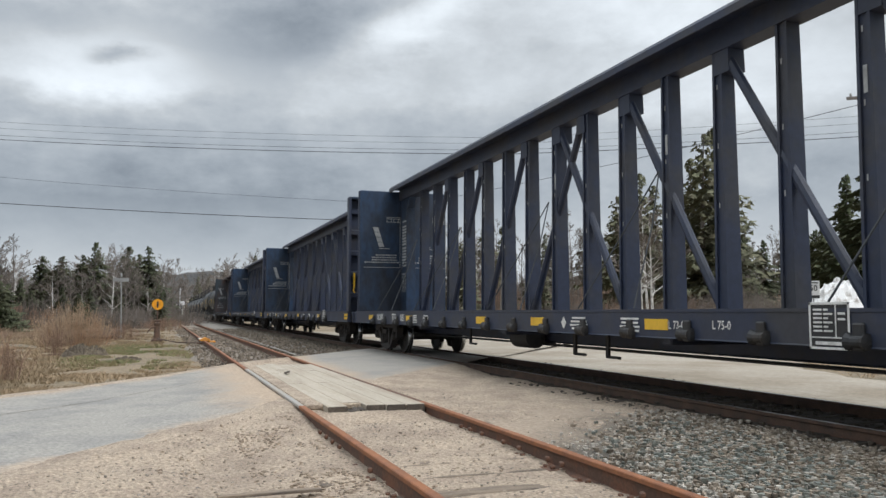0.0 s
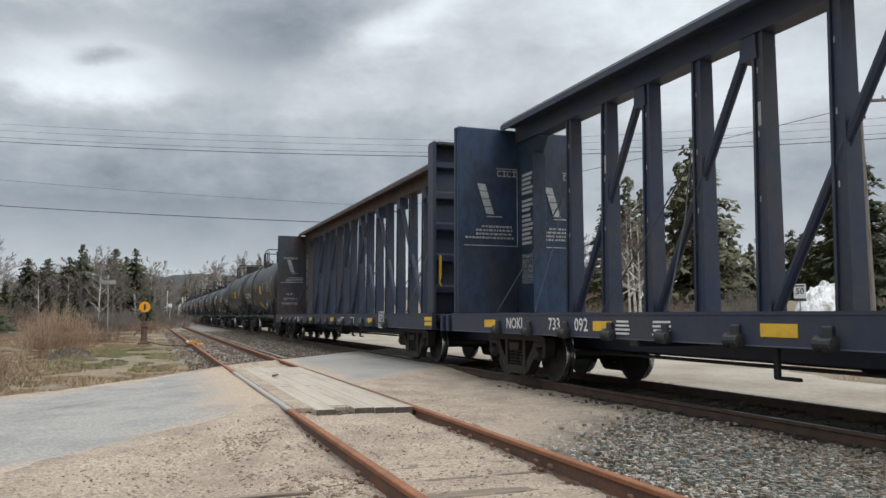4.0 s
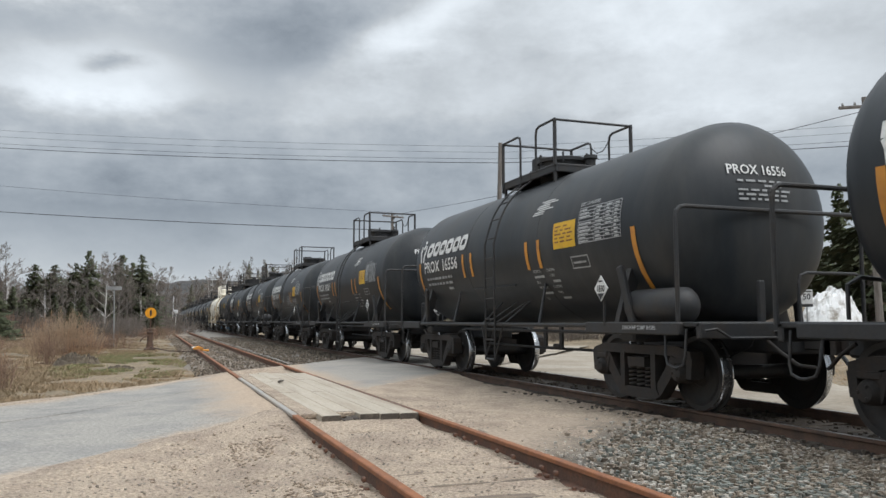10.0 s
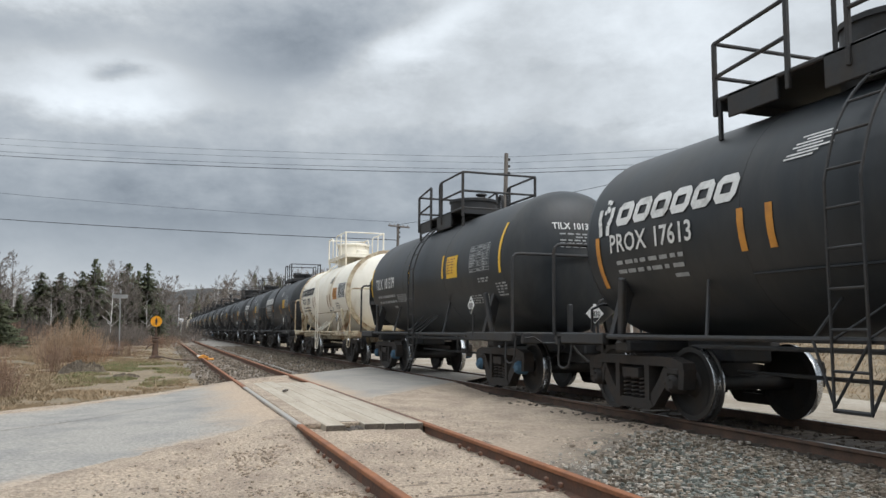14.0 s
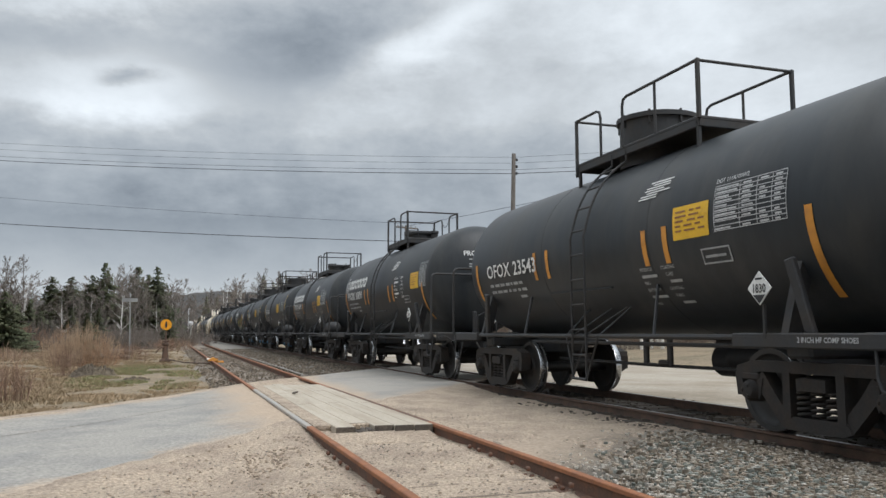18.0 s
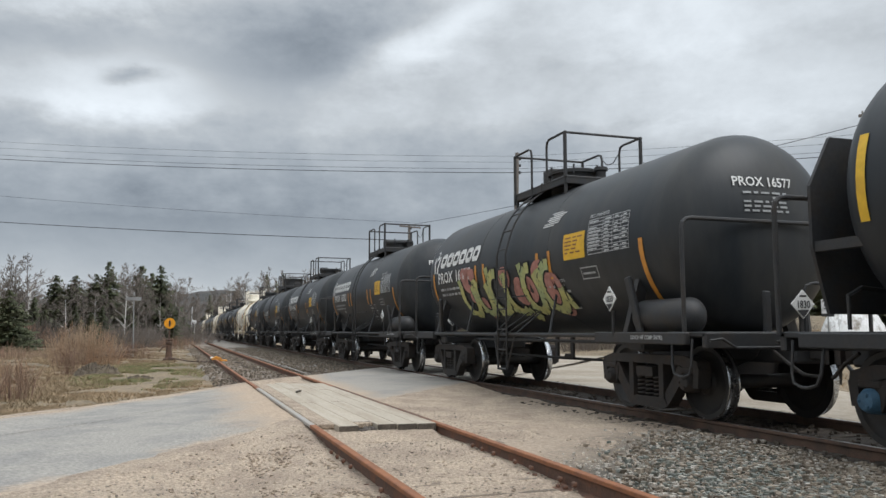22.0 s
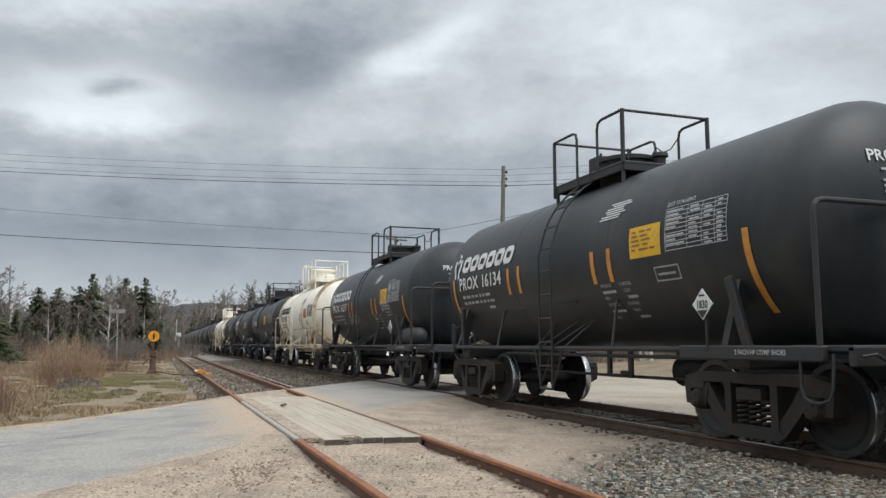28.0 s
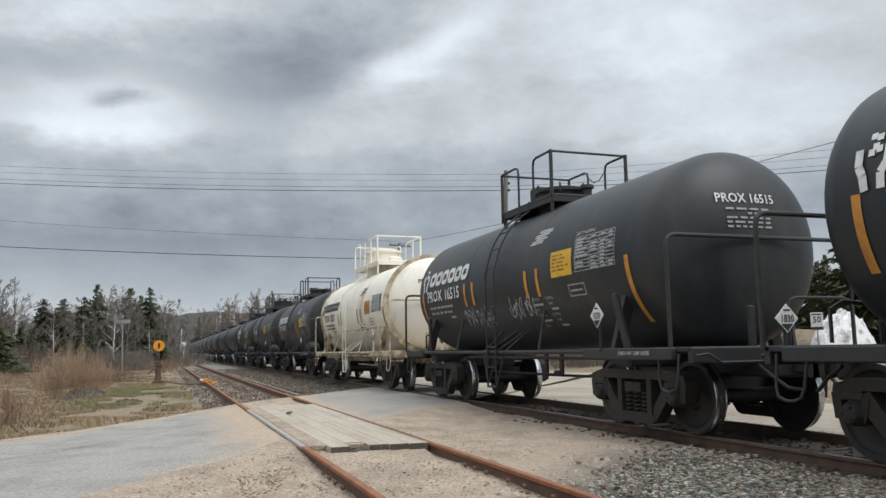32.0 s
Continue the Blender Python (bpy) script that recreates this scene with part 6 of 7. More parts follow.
        if s > 0:
            for r, string in enumerate(("WARNING", "DO NOT M", "CAR UNLE", "TIEDOWN", "SECURED", "KEYSLOTS")):
                pts, fs = letters(string, 0.115, 1.0)
                wide = max(p[0] for p in pts)
                col.add([(-0.106, ya - p[0] * 0.50 / wide, 2.21 - 0.10 * r + p[1]) for p in pts], fs)
        part("column_print", col, dull_white, bk)
    # side lettering and reflectors on the camera's side
    mb = Mesh()

    def word(string, y, z, size, squeeze=0.9):
        pts, fs = letters(string, size, squeeze)
        mb.add([(-1.458, y - p[0], z + p[1]) for p in pts], fs)
    if brown:
        word("ON.", 7.90, 0.86, 0.24), word("4143", 6.91, 0.86, 0.24)
    else:
        word("NOKL", 8.42, 0.875, 0.25, 1.0), word(mark[:3], 6.92, 0.875, 0.25, 1.0), word(mark[3:], 6.14, 0.875, 0.25, 1.0)
    word("IL 73-0", -5.02, 0.90, 0.13), word("L 75-0", -5.84, 0.91, 0.13)
    for y, w in ((-2.66, 0.5), (-4.0, 0.45), (4.3, 0.4), (5.1, 0.35)):
        for z in (0.86, 0.91, 0.96, 1.01):
            mb.box((-1.458, y - w / 2, z), (0.004, w * rnd.uniform(0.75, 1), 0.026), 0.001)
    mb.add([(-1.458, -2.38, 0.94), (-1.458, -2.46, 1.03), (-1.458, -2.54, 0.94), (-1.458, -2.46, 0.85)], [(0, 1, 2, 3)])
    part("side_print", mb, white_paint, car)
    fr = Mesh()
    first = mark == "733081"
    lf = -7.22 if first else -7.12
    rows = [(0, 0, 0.46, 0.022), (0, 0.398, 0.46, 0.022), (0, 0, 0.022, 0.42), (0.438, 0, 0.022, 0.42), (0.30, 0.11, 0.012, 0.29), (0.02, 0.10, 0.42, 0.012)]
    for r in range(6):
        rows += [(0.05, 0.345 - 0.038 * r, 0.10, 0.018), (0.17, 0.345 - 0.038 * r, 0.05 + 0.05 * (r % 2), 0.018)]
    rows += [(0.33, 0.31, 0.08, 0.02), (0.33, 0.26, 0.08, 0.02), (0.07, 0.04, 0.30, 0.03)]
    for y0, z0, w, h in rows:
        fr.box((-1.462, lf - y0 - w / 2, 0.76 + z0 + h / 2), (0.006, w, h), 0.001)
    part("load_frame", Mesh().box((-1.452, lf - 0.22, 0.97), (0.012, 0.44, 0.42), 0.002), dark_paint, car)
    part("load_frame_print", fr, white_paint, car)
    for y in (9.34, 5.64) + ((1.04, -1.34, -4.56) if first else (2.5, -1.18, -6.02)):
        part("reflector_bar", Mesh().box((-1.455, y - 0.24, 0.945), (0.008, 0.48, 0.13), 0.002), yellow_tape, car)
    truck(car, 8.85), truck(car, -8.85)
    part("brake_rod", Mesh().tube([(-0.3, -7.3, 0.5), (-0.3, 7.3, 0.5)], 0.025, 6), frame_black, car)
    for y in (-2.6, -1.6, 3.0):
        part("hanger", Mesh().box((-0.8, y, 0.62), (0.05, 0.08, 0.40), 0.01).box((-0.8, y - 0.15, 0.43), (0.05, 0.36, 0.04), 0.01), frame_black, car)
    part("brake_cylinder", Mesh().lathe([(0.4, 0.06), (0.45, 0.2), (1.2, 0.2), (1.25, 0.06)], 18, "y", (-0.5, 0, 0.62)), frame_black, car, smooth=True)
    part("air_reservoir", Mesh().lathe([(1.7, 0.06), (1.78, 0.2), (3.0, 0.2), (3.08, 0.06)], 18, "y", (0.5, 0, 0.62)), frame_black, car, smooth=True)
    return car


def far_car():
    """A black acid car of the train's tail, never near: tank, platform, sills and trucks only."""
    R, zc, half, head, tc = ACID["R"], ACID["zc"], ACID["half"], ACID["head"], ACID["tc"]
    car = thing("tank_car", label="black acid tank car far back in the train", category="tank car", group="cars of the freight train")
    tank = tank_body(car, R, zc, half, head, tank_black, seams=False)
    for s in (-1, 1):
        part("end_platform", Mesh().box((0, s * 5.4, 1.0), (2.75, 0.8, 0.2), 0.015).box((0, s * 4.5, 0.86), (0.62, 3.2, 0.3), 0.03), frame_black, car)
        part("end_rail", hoop([(-1.36, s * 5.6, 1.05), (-1.36, s * 5.6, 2.36), (1.36, s * 5.6, 2.36), (1.36, s * 5.6, 1.05)], 0.03), frame_black, car)
        t = part("truck", SHARED["bolster"], None, car, at=pose(0, s * tc, 0))
        part("side_frame", SHARED["side_frame"], None, t, at=pose(-1.0, 0, 0))
        for sy in (-1, 1):
            part("wheel", SHARED["wheel"], None, t, at=pose(-HALF, sy * 0.889, 0.460))
            part("wheel", SHARED["wheel"], None, t, at=pose(HALF, sy * 0.889, 0.460, 0, 0, 180))
    deck = part("platform", Mesh().box((0, 0, 3.80), (1.2, 2.1, 0.1), 0.012).lathe([(3.6, 0.46), (3.95, 0.5), (4.0, 0.3)], 16, "z"), frame_black, car)
    part("guard_rail", hoop([(-0.6, 0.12, 3.8), (-0.6, 0.12, 4.56), (-0.6, -1.05, 4.56), (0.6, -1.05, 4.56), (0.6, 0.12, 4.56), (0.6, 0.12, 3.8)]), frame_black, deck)
    sk = Skin(R, zc)
    mb = Mesh()
    sk.patch(mb, 4.08, 2.06, 0.10, 0.72)
    part("reflector_bar", mb, orange_tape, tank)
    return car


def mural(car, sk):
    """A long painted tag in green and pink on one tank."""
    rnd = random.Random(77)
    mb = Mesh()
    for k in range(16):
        u, v, r = rnd.uniform(0.1, 5.2), rnd.uniform(0.0, 1.0), rnd.uniform(0.16, 0.34)
        mb.add([sk.at(2.7, 1.40, u + r * math.cos(a), v + r * 0.8 * math.sin(a), 0.018) for a in (2 * math.pi * j / 14 for j in range(14))], [tuple(range(14))])
    part("spray_mural_back", mb, graffiti_pink, car, "pink sprayed cloud behind the tag")
    mb, dk = Mesh(), Mesh()
    u = 0.15
    for k in range(6):
        w = rnd.uniform(0.66, 0.84)
        a0, a1 = rnd.uniform(1.2, 2.6), rnd.uniform(5.2, 7.4)
        pts = [(u + w * (0.5 + 0.42 * math.cos(a0 + (a1 - a0) * j / 10)), 0.45 + 0.42 * math.sin(a0 + (a1 - a0) * j / 10)) for j in range(11)]
        pts += [(pts[-1][0] + 0.12, pts[-1][1] - 0.25), (u + w * 1.1, rnd.uniform(-0.1, 0.1))]
        stem = [(u + 0.06, rnd.uniform(-0.05, 0.1)), (u + 0.10, 0.5), (u + 0.02, rnd.uniform(0.8, 1.0))]
        for line in (pts, stem):
            sk.stroke(dk, line, 2.9, 1.42, 0.25, 0.022)
            sk.stroke(mb, line, 2.9, 1.42, 0.18, 0.026)
        u += w
    part("spray_mural_outline", dk, dark_paint, car)
    part("spray_mural", mb, graffiti_green, car, "green and yellow sprayed letter shapes")


# the train, from the front: kind, mark, place of its centre along the track at the start, air reservoir shown
TRAIN = [
    ("lumber", "733081", 13.34, 0), ("lumber", "733087", 36.78, 0), ("lumber", "733092", 60.22, 0), ("lumber_brown", "4143", 83.66, 0),
    ("long1", "TILX 202280", 101.67, 0), ("long2", "TILX 202051", 116.59, 0),
    ("black", "PROX 16888", 130.24, 1), ("black", "PROX 16873", 142.74, 0), ("black", "PROX 16556", 155.24, 1), ("black", "PROX 16031", 167.74, 0),
    ("black", "PROX 16740", 180.24, 0), ("black", "PROX 16146", 192.74, 1), ("boxed", "PROX 17613", 205.24, 0), ("striped", "TILX 101379", 217.74, 0),
    ("cream", "PROX 17329", 230.24, 0), ("black", "PROX 16528", 242.74, 0), ("black", "PROX 16708", 255.24, 0), ("plain", "OFOX 23543", 267.74, 0),
    ("black", "PROX 16891", 280.24, 0), ("black", "PROX 16391", 292.74, 1), ("striped", "TILX 101681", 305.24, 1), ("striped", "TILX 101685", 317.74, 0),
    ("mural", "PROX 16577", 330.24, 1), ("black", "PROX 15002", 342.74, 1), ("black", "PROX 14142", 355.24, 0), ("plain", "OFOX 23595", 367.74, 0),
    ("black", "PROX 16421", 380.24, 0), ("cream", "PROX 17318", 392.74, 0), ("black", "PROX 16892", 405.24, 0), ("black", "PROX 16134", 417.74, 0),
    ("black", "PROX 16217", 430.24, 1), ("cream", "PROX 17342", 442.74, 0), ("striped", "TILX 101738", 455.24, 1), ("black", "PROX 16079", 467.74, 1),
    ("black", "PROX 16515", 480.24, 0), ("cream", "PROX 17337", 492.74, 0),
]
TAIL = TRAIN[-1][2] + 12.50
for k in range(15):
    TRAIN.append((("black", "striped", "black")[k] if k < 3 else "far", "", TAIL + 12.50 * k, 0))
MOVING = []
PATTERN = {}
for k, (kind, mark, y0, res) in enumerate(TRAIN):
    if not mark and kind in PATTERN:
        car = copy_thing(PATTERN[kind], Matrix.Identity(4))
    elif kind == "far":
        car = far_car()
        PATTERN[kind] = car
    elif kind.startswith("lumber"):
        car = lumber_car(mark, kind == "lumber_brown", k)
    elif kind.startswith("long"):
        car = long_car(mark, int(kind[-1]), k)
    elif kind == "striped":
        car = striped_acid_car(mark, res, k)
        PATTERN[kind] = car
    else:
        car = acid_car(mark, res, "black" if kind == "mural" else kind, k)
        if kind == "mural":
            mural(car, Skin(ACID["R"], ACID["zc"]))
        PATTERN.setdefault(kind, car)
    MOVING.append((car, y0, WHEELS[:]))
    WHEELS.clear()

# ---- crossing and lineside ----
# timber crossing planks between the siding rails: five rows of three boards
rnd = random.Random(11)
deck = thing("crossing_planks", label="weathered pale timber planks between the siding rails", category="level crossing", kind="structure")
for i in range(5):
    w = 0.234
    x = 1.84 + w * (i + 0.5)
    y = 9.26 + (0.02, 0.40, 0.06, 0.0, -0.02)[i]
    for k, L in enumerate((2.9, 3.0, 1.9) if i % 2 else (3.2, 2.3, 2.3)):
        gap = rnd.uniform(0.006, 0.014)
        tilt = Euler((0, rnd.uniform(-0.003, 0.003), rnd.uniform(-0.002, 0.002))).to_matrix()
        board = part("plank", Mesh().box((x, y + L / 2, -0.074 + rnd.uniform(-0.003, 0.002)), (w - rnd.uniform(0.002, 0.006), L - gap * 0.6, 0.14), 0.006, tilt), plank_wood, deck)
        board.data.materials.append(plank_end)
        for p in board.data.polygons:
            if p.normal.y < -0.6:
                p.material_index = 1
        y += L
part("sand_drift", Mesh().slab([(8.80, -0.135), (9.10, -0.088), (9.30, -0.066), (9.30, -0.16), (8.80, -0.16)], "x", SIDING_L + 0.08, SIDING_R - 0.08), sand, deck, "sand drifted against the ends of the boards")
part("blown_dust", Mesh().box((SIDING, 13.35, -0.0385), (SIDING_R - SIDING_L - 0.12, 7.5, 0.06), 0.01), sand, deck, "sand packed between the boards")
for x, y, L, a in ((2.10, 9.36, 0.20, 14), (2.19, 9.42, 0.26, -10), (2.28, 9.46, 0.22, 4)):
    thing("timber_scrap", Mesh().box((0, 0, 0), (0.06, L, 0.05), 0.012).box((0.04, -0.03, 0.01), (0.03, L * 0.6, 0.03), 0.008), tie_dark, "broken end of a crossing plank", "timber").matrix_world = pose(x, y, -0.075, 4, 3, a)


def tie_mesh(name, mat, seed):
    r = random.Random(seed)
    mb = Mesh().box((0, 0, 0), (2.5, 0.22, 0.16), 0.015)
    mb.v = [(x + r.uniform(-0.02, 0.02), y + r.uniform(-0.012, 0.012), z + r.uniform(-0.006, 0.006)) for x, y, z in mb.v]
    return mb.mesh(name, mat)


OLD, DARK = [tie_mesh("tie", tie_wood, s) for s in range(4)], [tie_mesh("tie", tie_dark, s) for s in range(4)]
PLATE = Mesh().box((0, 0, 0), (0.28, 0.19, 0.02), 0.005).box((-0.10, 0.06, 0.018), (0.03, 0.035, 0.03), 0.006).box((0.10, -0.06, 0.018), (0.03, 0.035, 0.03), 0.006).mesh("tie_plate", rust_and_shade)
SPIKE = Mesh().box((0, 0, 0), (0.045, 0.03, 0.03), 0.008).box((0.012, 0, -0.03), (0.018, 0.018, 0.06), 0.004).mesh("spike", rust_and_shade)
siding = thing("siding_ties", label="old split grey timber ties under the siding", category="track", kind="structure")
y = -2.0
while y < 70:
    if not 6.9 < y < 18.3:
        z = -0.226 + rnd.uniform(-0.014, 0.010) if y < 18 else -0.232
        t = part("tie", OLD[rnd.randrange(4)], None, siding, at=pose(SIDING + rnd.uniform(-0.06, 0.06), y + rnd.uniform(-0.05, 0.05), z, rnd.uniform(-0.6, 0.6), rnd.uniform(-0.4, 0.4), rnd.uniform(-2, 2)))
        if y < 22:
            for x in (SIDING_L, SIDING_R):
                part("tie_plate", PLATE, None, siding, at=pose(x, y, -0.158))
                for sx in (-1, 1):
                    part("spike", SPIKE, None, siding, at=pose(x + sx * 0.088, y + sx * 0.04, -0.132, 0, 0, 0 if sx < 0 else 180))
    y += 0.56
anchor = Mesh().box((0, 0, 0), (0.035, 0.05, 0.04), 0.01).mesh("rail_anchor", rust_and_shade)
for x in (SIDING_L, SIDING_R):
    y = 3.0
    while y < 8.6:
        for dy in (-0.13, 0.13):
            if rnd.random() < 0.45:
                continue
            part("rail_anchor", anchor, None, siding, at=pose(x - 0.075, y + dy + rnd.uniform(-0.03, 0.03), -0.088, 0, 0, rnd.uniform(-8, 8)))
        y += 0.56
main = thing("main_ties", label="dark oily timber ties under the main track", category="track", kind="structure")
y = 0.5
while y < 60:
    if not 12.5 < y < 20:
        part("tie", DARK[rnd.randrange(4)], None, main, at=pose(MAIN + rnd.uniform(-0.05, 0.05), y + rnd.uniform(-0.03, 0.03), -0.20, 0, 0, rnd.uniform(-1, 1)))
        if y < 16:
            part("tie_plate", PLATE, None, main, at=pose(MAIN - HALF, y, -0.155))
            part("spike", SPIKE, None, main, at=pose(MAIN - HALF - 0.09, y + 0.04, -0.13))
    y += 0.54
# broken ends of timber lying in the sand
for k, (x, y, L, a) in enumerate(((0.72, 5.55, 0.7, 6), (5.0, 4.9, 0.75, 12), (4.4, 4.1, 0.5, -4))):
    thing("timber_scrap", Mesh().box((0, 0, 0), (L, 0.05, 0.02), 0.004).box((L * 0.1, 0.05, -0.004), (L * 0.7, 0.035, 0.016), 0.004), tie_wood, "splintered grey piece of old tie", "timber").matrix_world = pose(x, y, -0.088 if x > 1 else -0.12, 2, 1, a)
thing("fallen_stick", Mesh().box((0, 0, 0), (0.30, 0.05, 0.03), 0.008), tie_dark, "dark splinter on the planks", "timber").matrix_world = pose(2.12, 14.4, 0.03, 0, 0, 70)

# yellow derail on the left siding rail
dr = thing("derail", Mesh().slab([(-0.16, 0.0), (0.20, 0.0), (0.20, 0.06), (0.02, 0.13), (-0.16, 0.05)], "y", 32.2, 32.7), derail_paint, "orange derail block clamped over the siding rail", "derail")
dr.matrix_world = pose(SIDING_L, 0, 0.0)
part("mounting_plate", Mesh().box((0.20, 32.45, -0.04), (0.42, 0.40, 0.06), 0.015), derail_paint, dr)
part("white_tip", Mesh().box((-0.08, 32.95, 0.05), (0.24, 0.35, 0.06), 0.015), white_paint, dr)
part("throw_rod", Mesh().tube([(-0.1, 33.0, -0.12), (-1.0, 35.2, -0.15), (-1.75, 38.8, -0.1)], 0.03, 6), dark_rail, dr)

# switch stand with its round target
st = thing("switch_stand", Mesh().box((0, 0, 0.06), (0.5, 0.42, 0.12), 0.02).lathe([(0.1, 0.20), (0.2, 0.15), (0.75, 0.11), (0.8, 0.15), (0.88, 0.15), (0.9, 0.06)], 14, "z"), dark_rail, "dark iron switch stand with an orange round target", "switch stand")
st.matrix_world = pose(-0.2, 39.0, -0.27)
part("mast", Mesh().tube([(0, 0, 0.85), (0, 0, 1.95)], 0.035, 8), dark_rail, st)
disc = part("target", Mesh().lathe([(-0.012, 0.02), (-0.012, 0.245), (0.012, 0.245), (0.012, 0.02)], 28, "y", (0, -0.05, 1.72)), sign_orange, st, "orange round target with a dark bar")
part("target_bar", Mesh().slab([(0, 1.90), (-0.045, 1.79), (-0.045, 1.64), (0, 1.54), (0.045, 1.64), (0.045, 1.79)], "y", -0.075, -0.066), dark_paint, disc)
part("hand_lever", hoop([(-0.05, -0.1, 0.72), (-0.30, -0.15, 0.62), (-0.42, -0.15, 0.42)], 0.03), dark_rail, st)
part("lantern_bracket", Mesh().box((0.0, -0.02, 0.97), (0.34, 0.1, 0.08), 0.02), dark_rail, st)

# street name sign on its post
ss = thing("street_sign", Mesh().tube([(0.07, 0, -0.1), (0.0, 0, 3.0)], 0.03, 8), sign_grey, "grey street name sign on a thin post", "sign")
ss.matrix_world = pose(-2.1, 46.0, -0.2)
part("name_board", Mesh().box((-0.02, -0.05, 3.02), (0.8, 0.03, 0.2), 0.01), sign_grey, ss, "pale blank name board")
part("name_board", Mesh().box((0.0, 0.05, 3.28), (0.05, 0.8, 0.2), 0.01), sign_grey, ss)

# speed sign beside the far road
sp = thing("speed_sign", Mesh().box((0, 0, 0.9), (0.07, 0.05, 2.6), 0.01), sign_grey, "white speed limit sign reading 50", "sign")
sp.matrix_world = pose(33.4, 34.4, 0.35, 0, 0, -44)
bd = part("sign_board", Mesh().box((0, -0.05, 2.05), (0.62, 0.03, 0.78), 0.01), sign_white, sp, "white sign board with black digits")
pts, fs = letters("50", 0.46, 0.9)
w = max(p[0] for p in pts)
part("digits", Mesh().add([(p[0] - w / 2, -0.07, 1.90 + p[1]) for p in pts], fs), dark_paint, bd)
part("top_line", Mesh().box((0, -0.07, 2.34), (0.48, 0.006, 0.07), 0.002), dark_paint, bd)
part("lower_board", Mesh().box((0, -0.05, 1.58), (0.62, 0.03, 0.16), 0.01), dark_paint, sp, "small dark board under the sign")

# white mast far down the line
mp = thing("marker_post", Mesh().tube([(0, 0, -0.3), (0, 0, 4.4)], 0.07, 8), sign_white, "thin white post beside the far switch", "post")
mp.matrix_world = pose(2.2, 112, 0)
part("post_head", Mesh().box((0.25, 0, 2.3), (0.7, 0.3, 0.5), 0.08), sign_white, mp)


# utility poles and wires
def pole(x, y, h, lean, arms, turn):
    p = thing("utility_pole", Mesh().tube([(0, 0, -0.6), (0, 0, h)], 0.15, 10, r2=0.10), pole_wood, "weathered grey wooden utility pole", "utility pole")
    p.matrix_world = pose(x, y, 0, 0, lean, turn)
    for z in arms:
        arm = part("cross_arm", Mesh().box((0, -0.12, z), (2.0, 0.10, 0.12), 0.015), pole_wood, p)
        for k in (-0.85, -0.4, 0.4, 0.85):
            part("insulator", Mesh().lathe([(z + 0.06, 0.02), (z + 0.10, 0.05), (z + 0.17, 0.04), (z + 0.2, 0.02)], 10, "z", (k, -0.12, 0)), sign_grey, arm, smooth=True)
    for k in range(3):
        part("bracket", Mesh().box((0.12, 0, h - 0.3 - 0.35 * k), (0.2, 0.08, 0.14), 0.02), dark_paint, p)
    return p


pole(15.98, 36.65, 10.1, 1.5, (), 0)
pole(17.0, 59.0, 9.3, 0, (9.1,), 20)
pole(26.3, 23.4, 9.9, -1.2, (9.5,), -30)


def wire(a, b, sag, r=0.012):
    a, b = Vector(a), Vector(b)
    path = [a.lerp(b, k / 16) - Vector((0, 0, sag * 4 * (k / 16) * (1 - k / 16))) for k in range(17)]
    thing("overhead_wire", Mesh().tube(path, r, 5), cable_black, "thin black overhead wire", "wire", "overhead wires")


for dz, r in ((0.0, 0.007), (-0.38, 0.007), (-0.80, 0.009), (-1.05, 0.017)):
    wire((16.2, 36.6, 9.9 + dz * 0.8), (-20, 60, 13.9 + dz * 1.1), 0.35, r)
    wire((16.2, 36.6, 9.9 + dz * 0.8), (48, 12, 10.5 + dz), 0.4, r)
wire((17.0, 59.0, 8.05), (-25, 75, 10.6), 0.25, 0.028)
wire((17.0, 59.0, 9.45), (-25, 75, 13.0), 0.30, 0.011)
wire((17.0, 59.0, 9.25), (26.3, 23.4, 9.4), 0.3, 0.014)


# ---- trees, shrubs and grass ----
def conifer_mesh(h, wide, seed, thin=0.0, leaf=needles):
    """Needle crown: whorls of drooping boughs, each a spray of small needle tufts; and the trunk."""
    r = random.Random(seed)
    v, f = [], []
    z = h * 0.06
    while z < h * 0.99:
        k = 1 - z / h
        reach = 1.5 * wide * k ** 0.88 * (0.75 + 0.5 * r.random()) + 0.05
        for b in range(r.randint(7, 10)):
            if r.random() < thin:
                continue
            a = r.uniform(0, 6.283)
            L = reach * r.uniform(0.5, 1.15)
            n = max(2, int(L / 0.24))
            for i in range(n):
                d = L * (i + 0.7) / n
                px, py = d * math.cos(a), d * math.sin(a)
                pz = z - 0.30 * d * (1 if k > 0.12 else -1) + 0.05 * d * d + r.uniform(-0.10, 0.10)
                for _ in range(4):
                    aa = a + r.uniform(-1.5, 1.5)
                    s = r.uniform(0.22, 0.50) * min(1.0, 0.35 + 2.2 * k)
                    w = s * 0.42
                    ex, ey, ez = px + s * math.cos(aa), py + s * math.sin(aa), pz - r.uniform(-0.06, 0.34)
                    m = len(v)
                    v += [(px - w * math.sin(aa), py + w * math.cos(aa), pz + r.uniform(0, 0.12)), (px + w * math.sin(aa), py - w * math.cos(aa), pz - 0.10), (ex, ey, ez)]
                    f.append((m, m + 1, m + 2))
        z += h * 0.022 + 0.04
    me = bpy.data.meshes.new("crown")
    me.from_pydata(v, [], f)
    me.materials.append(leaf)
    return me, Mesh().tube([(0, 0, -0.3), (0.02 * h, 0, h * 0.5), (0, 0, h * 0.98)], 0.022 * h, 7, r2=0.02).mesh("trunk", bark_grey, True)


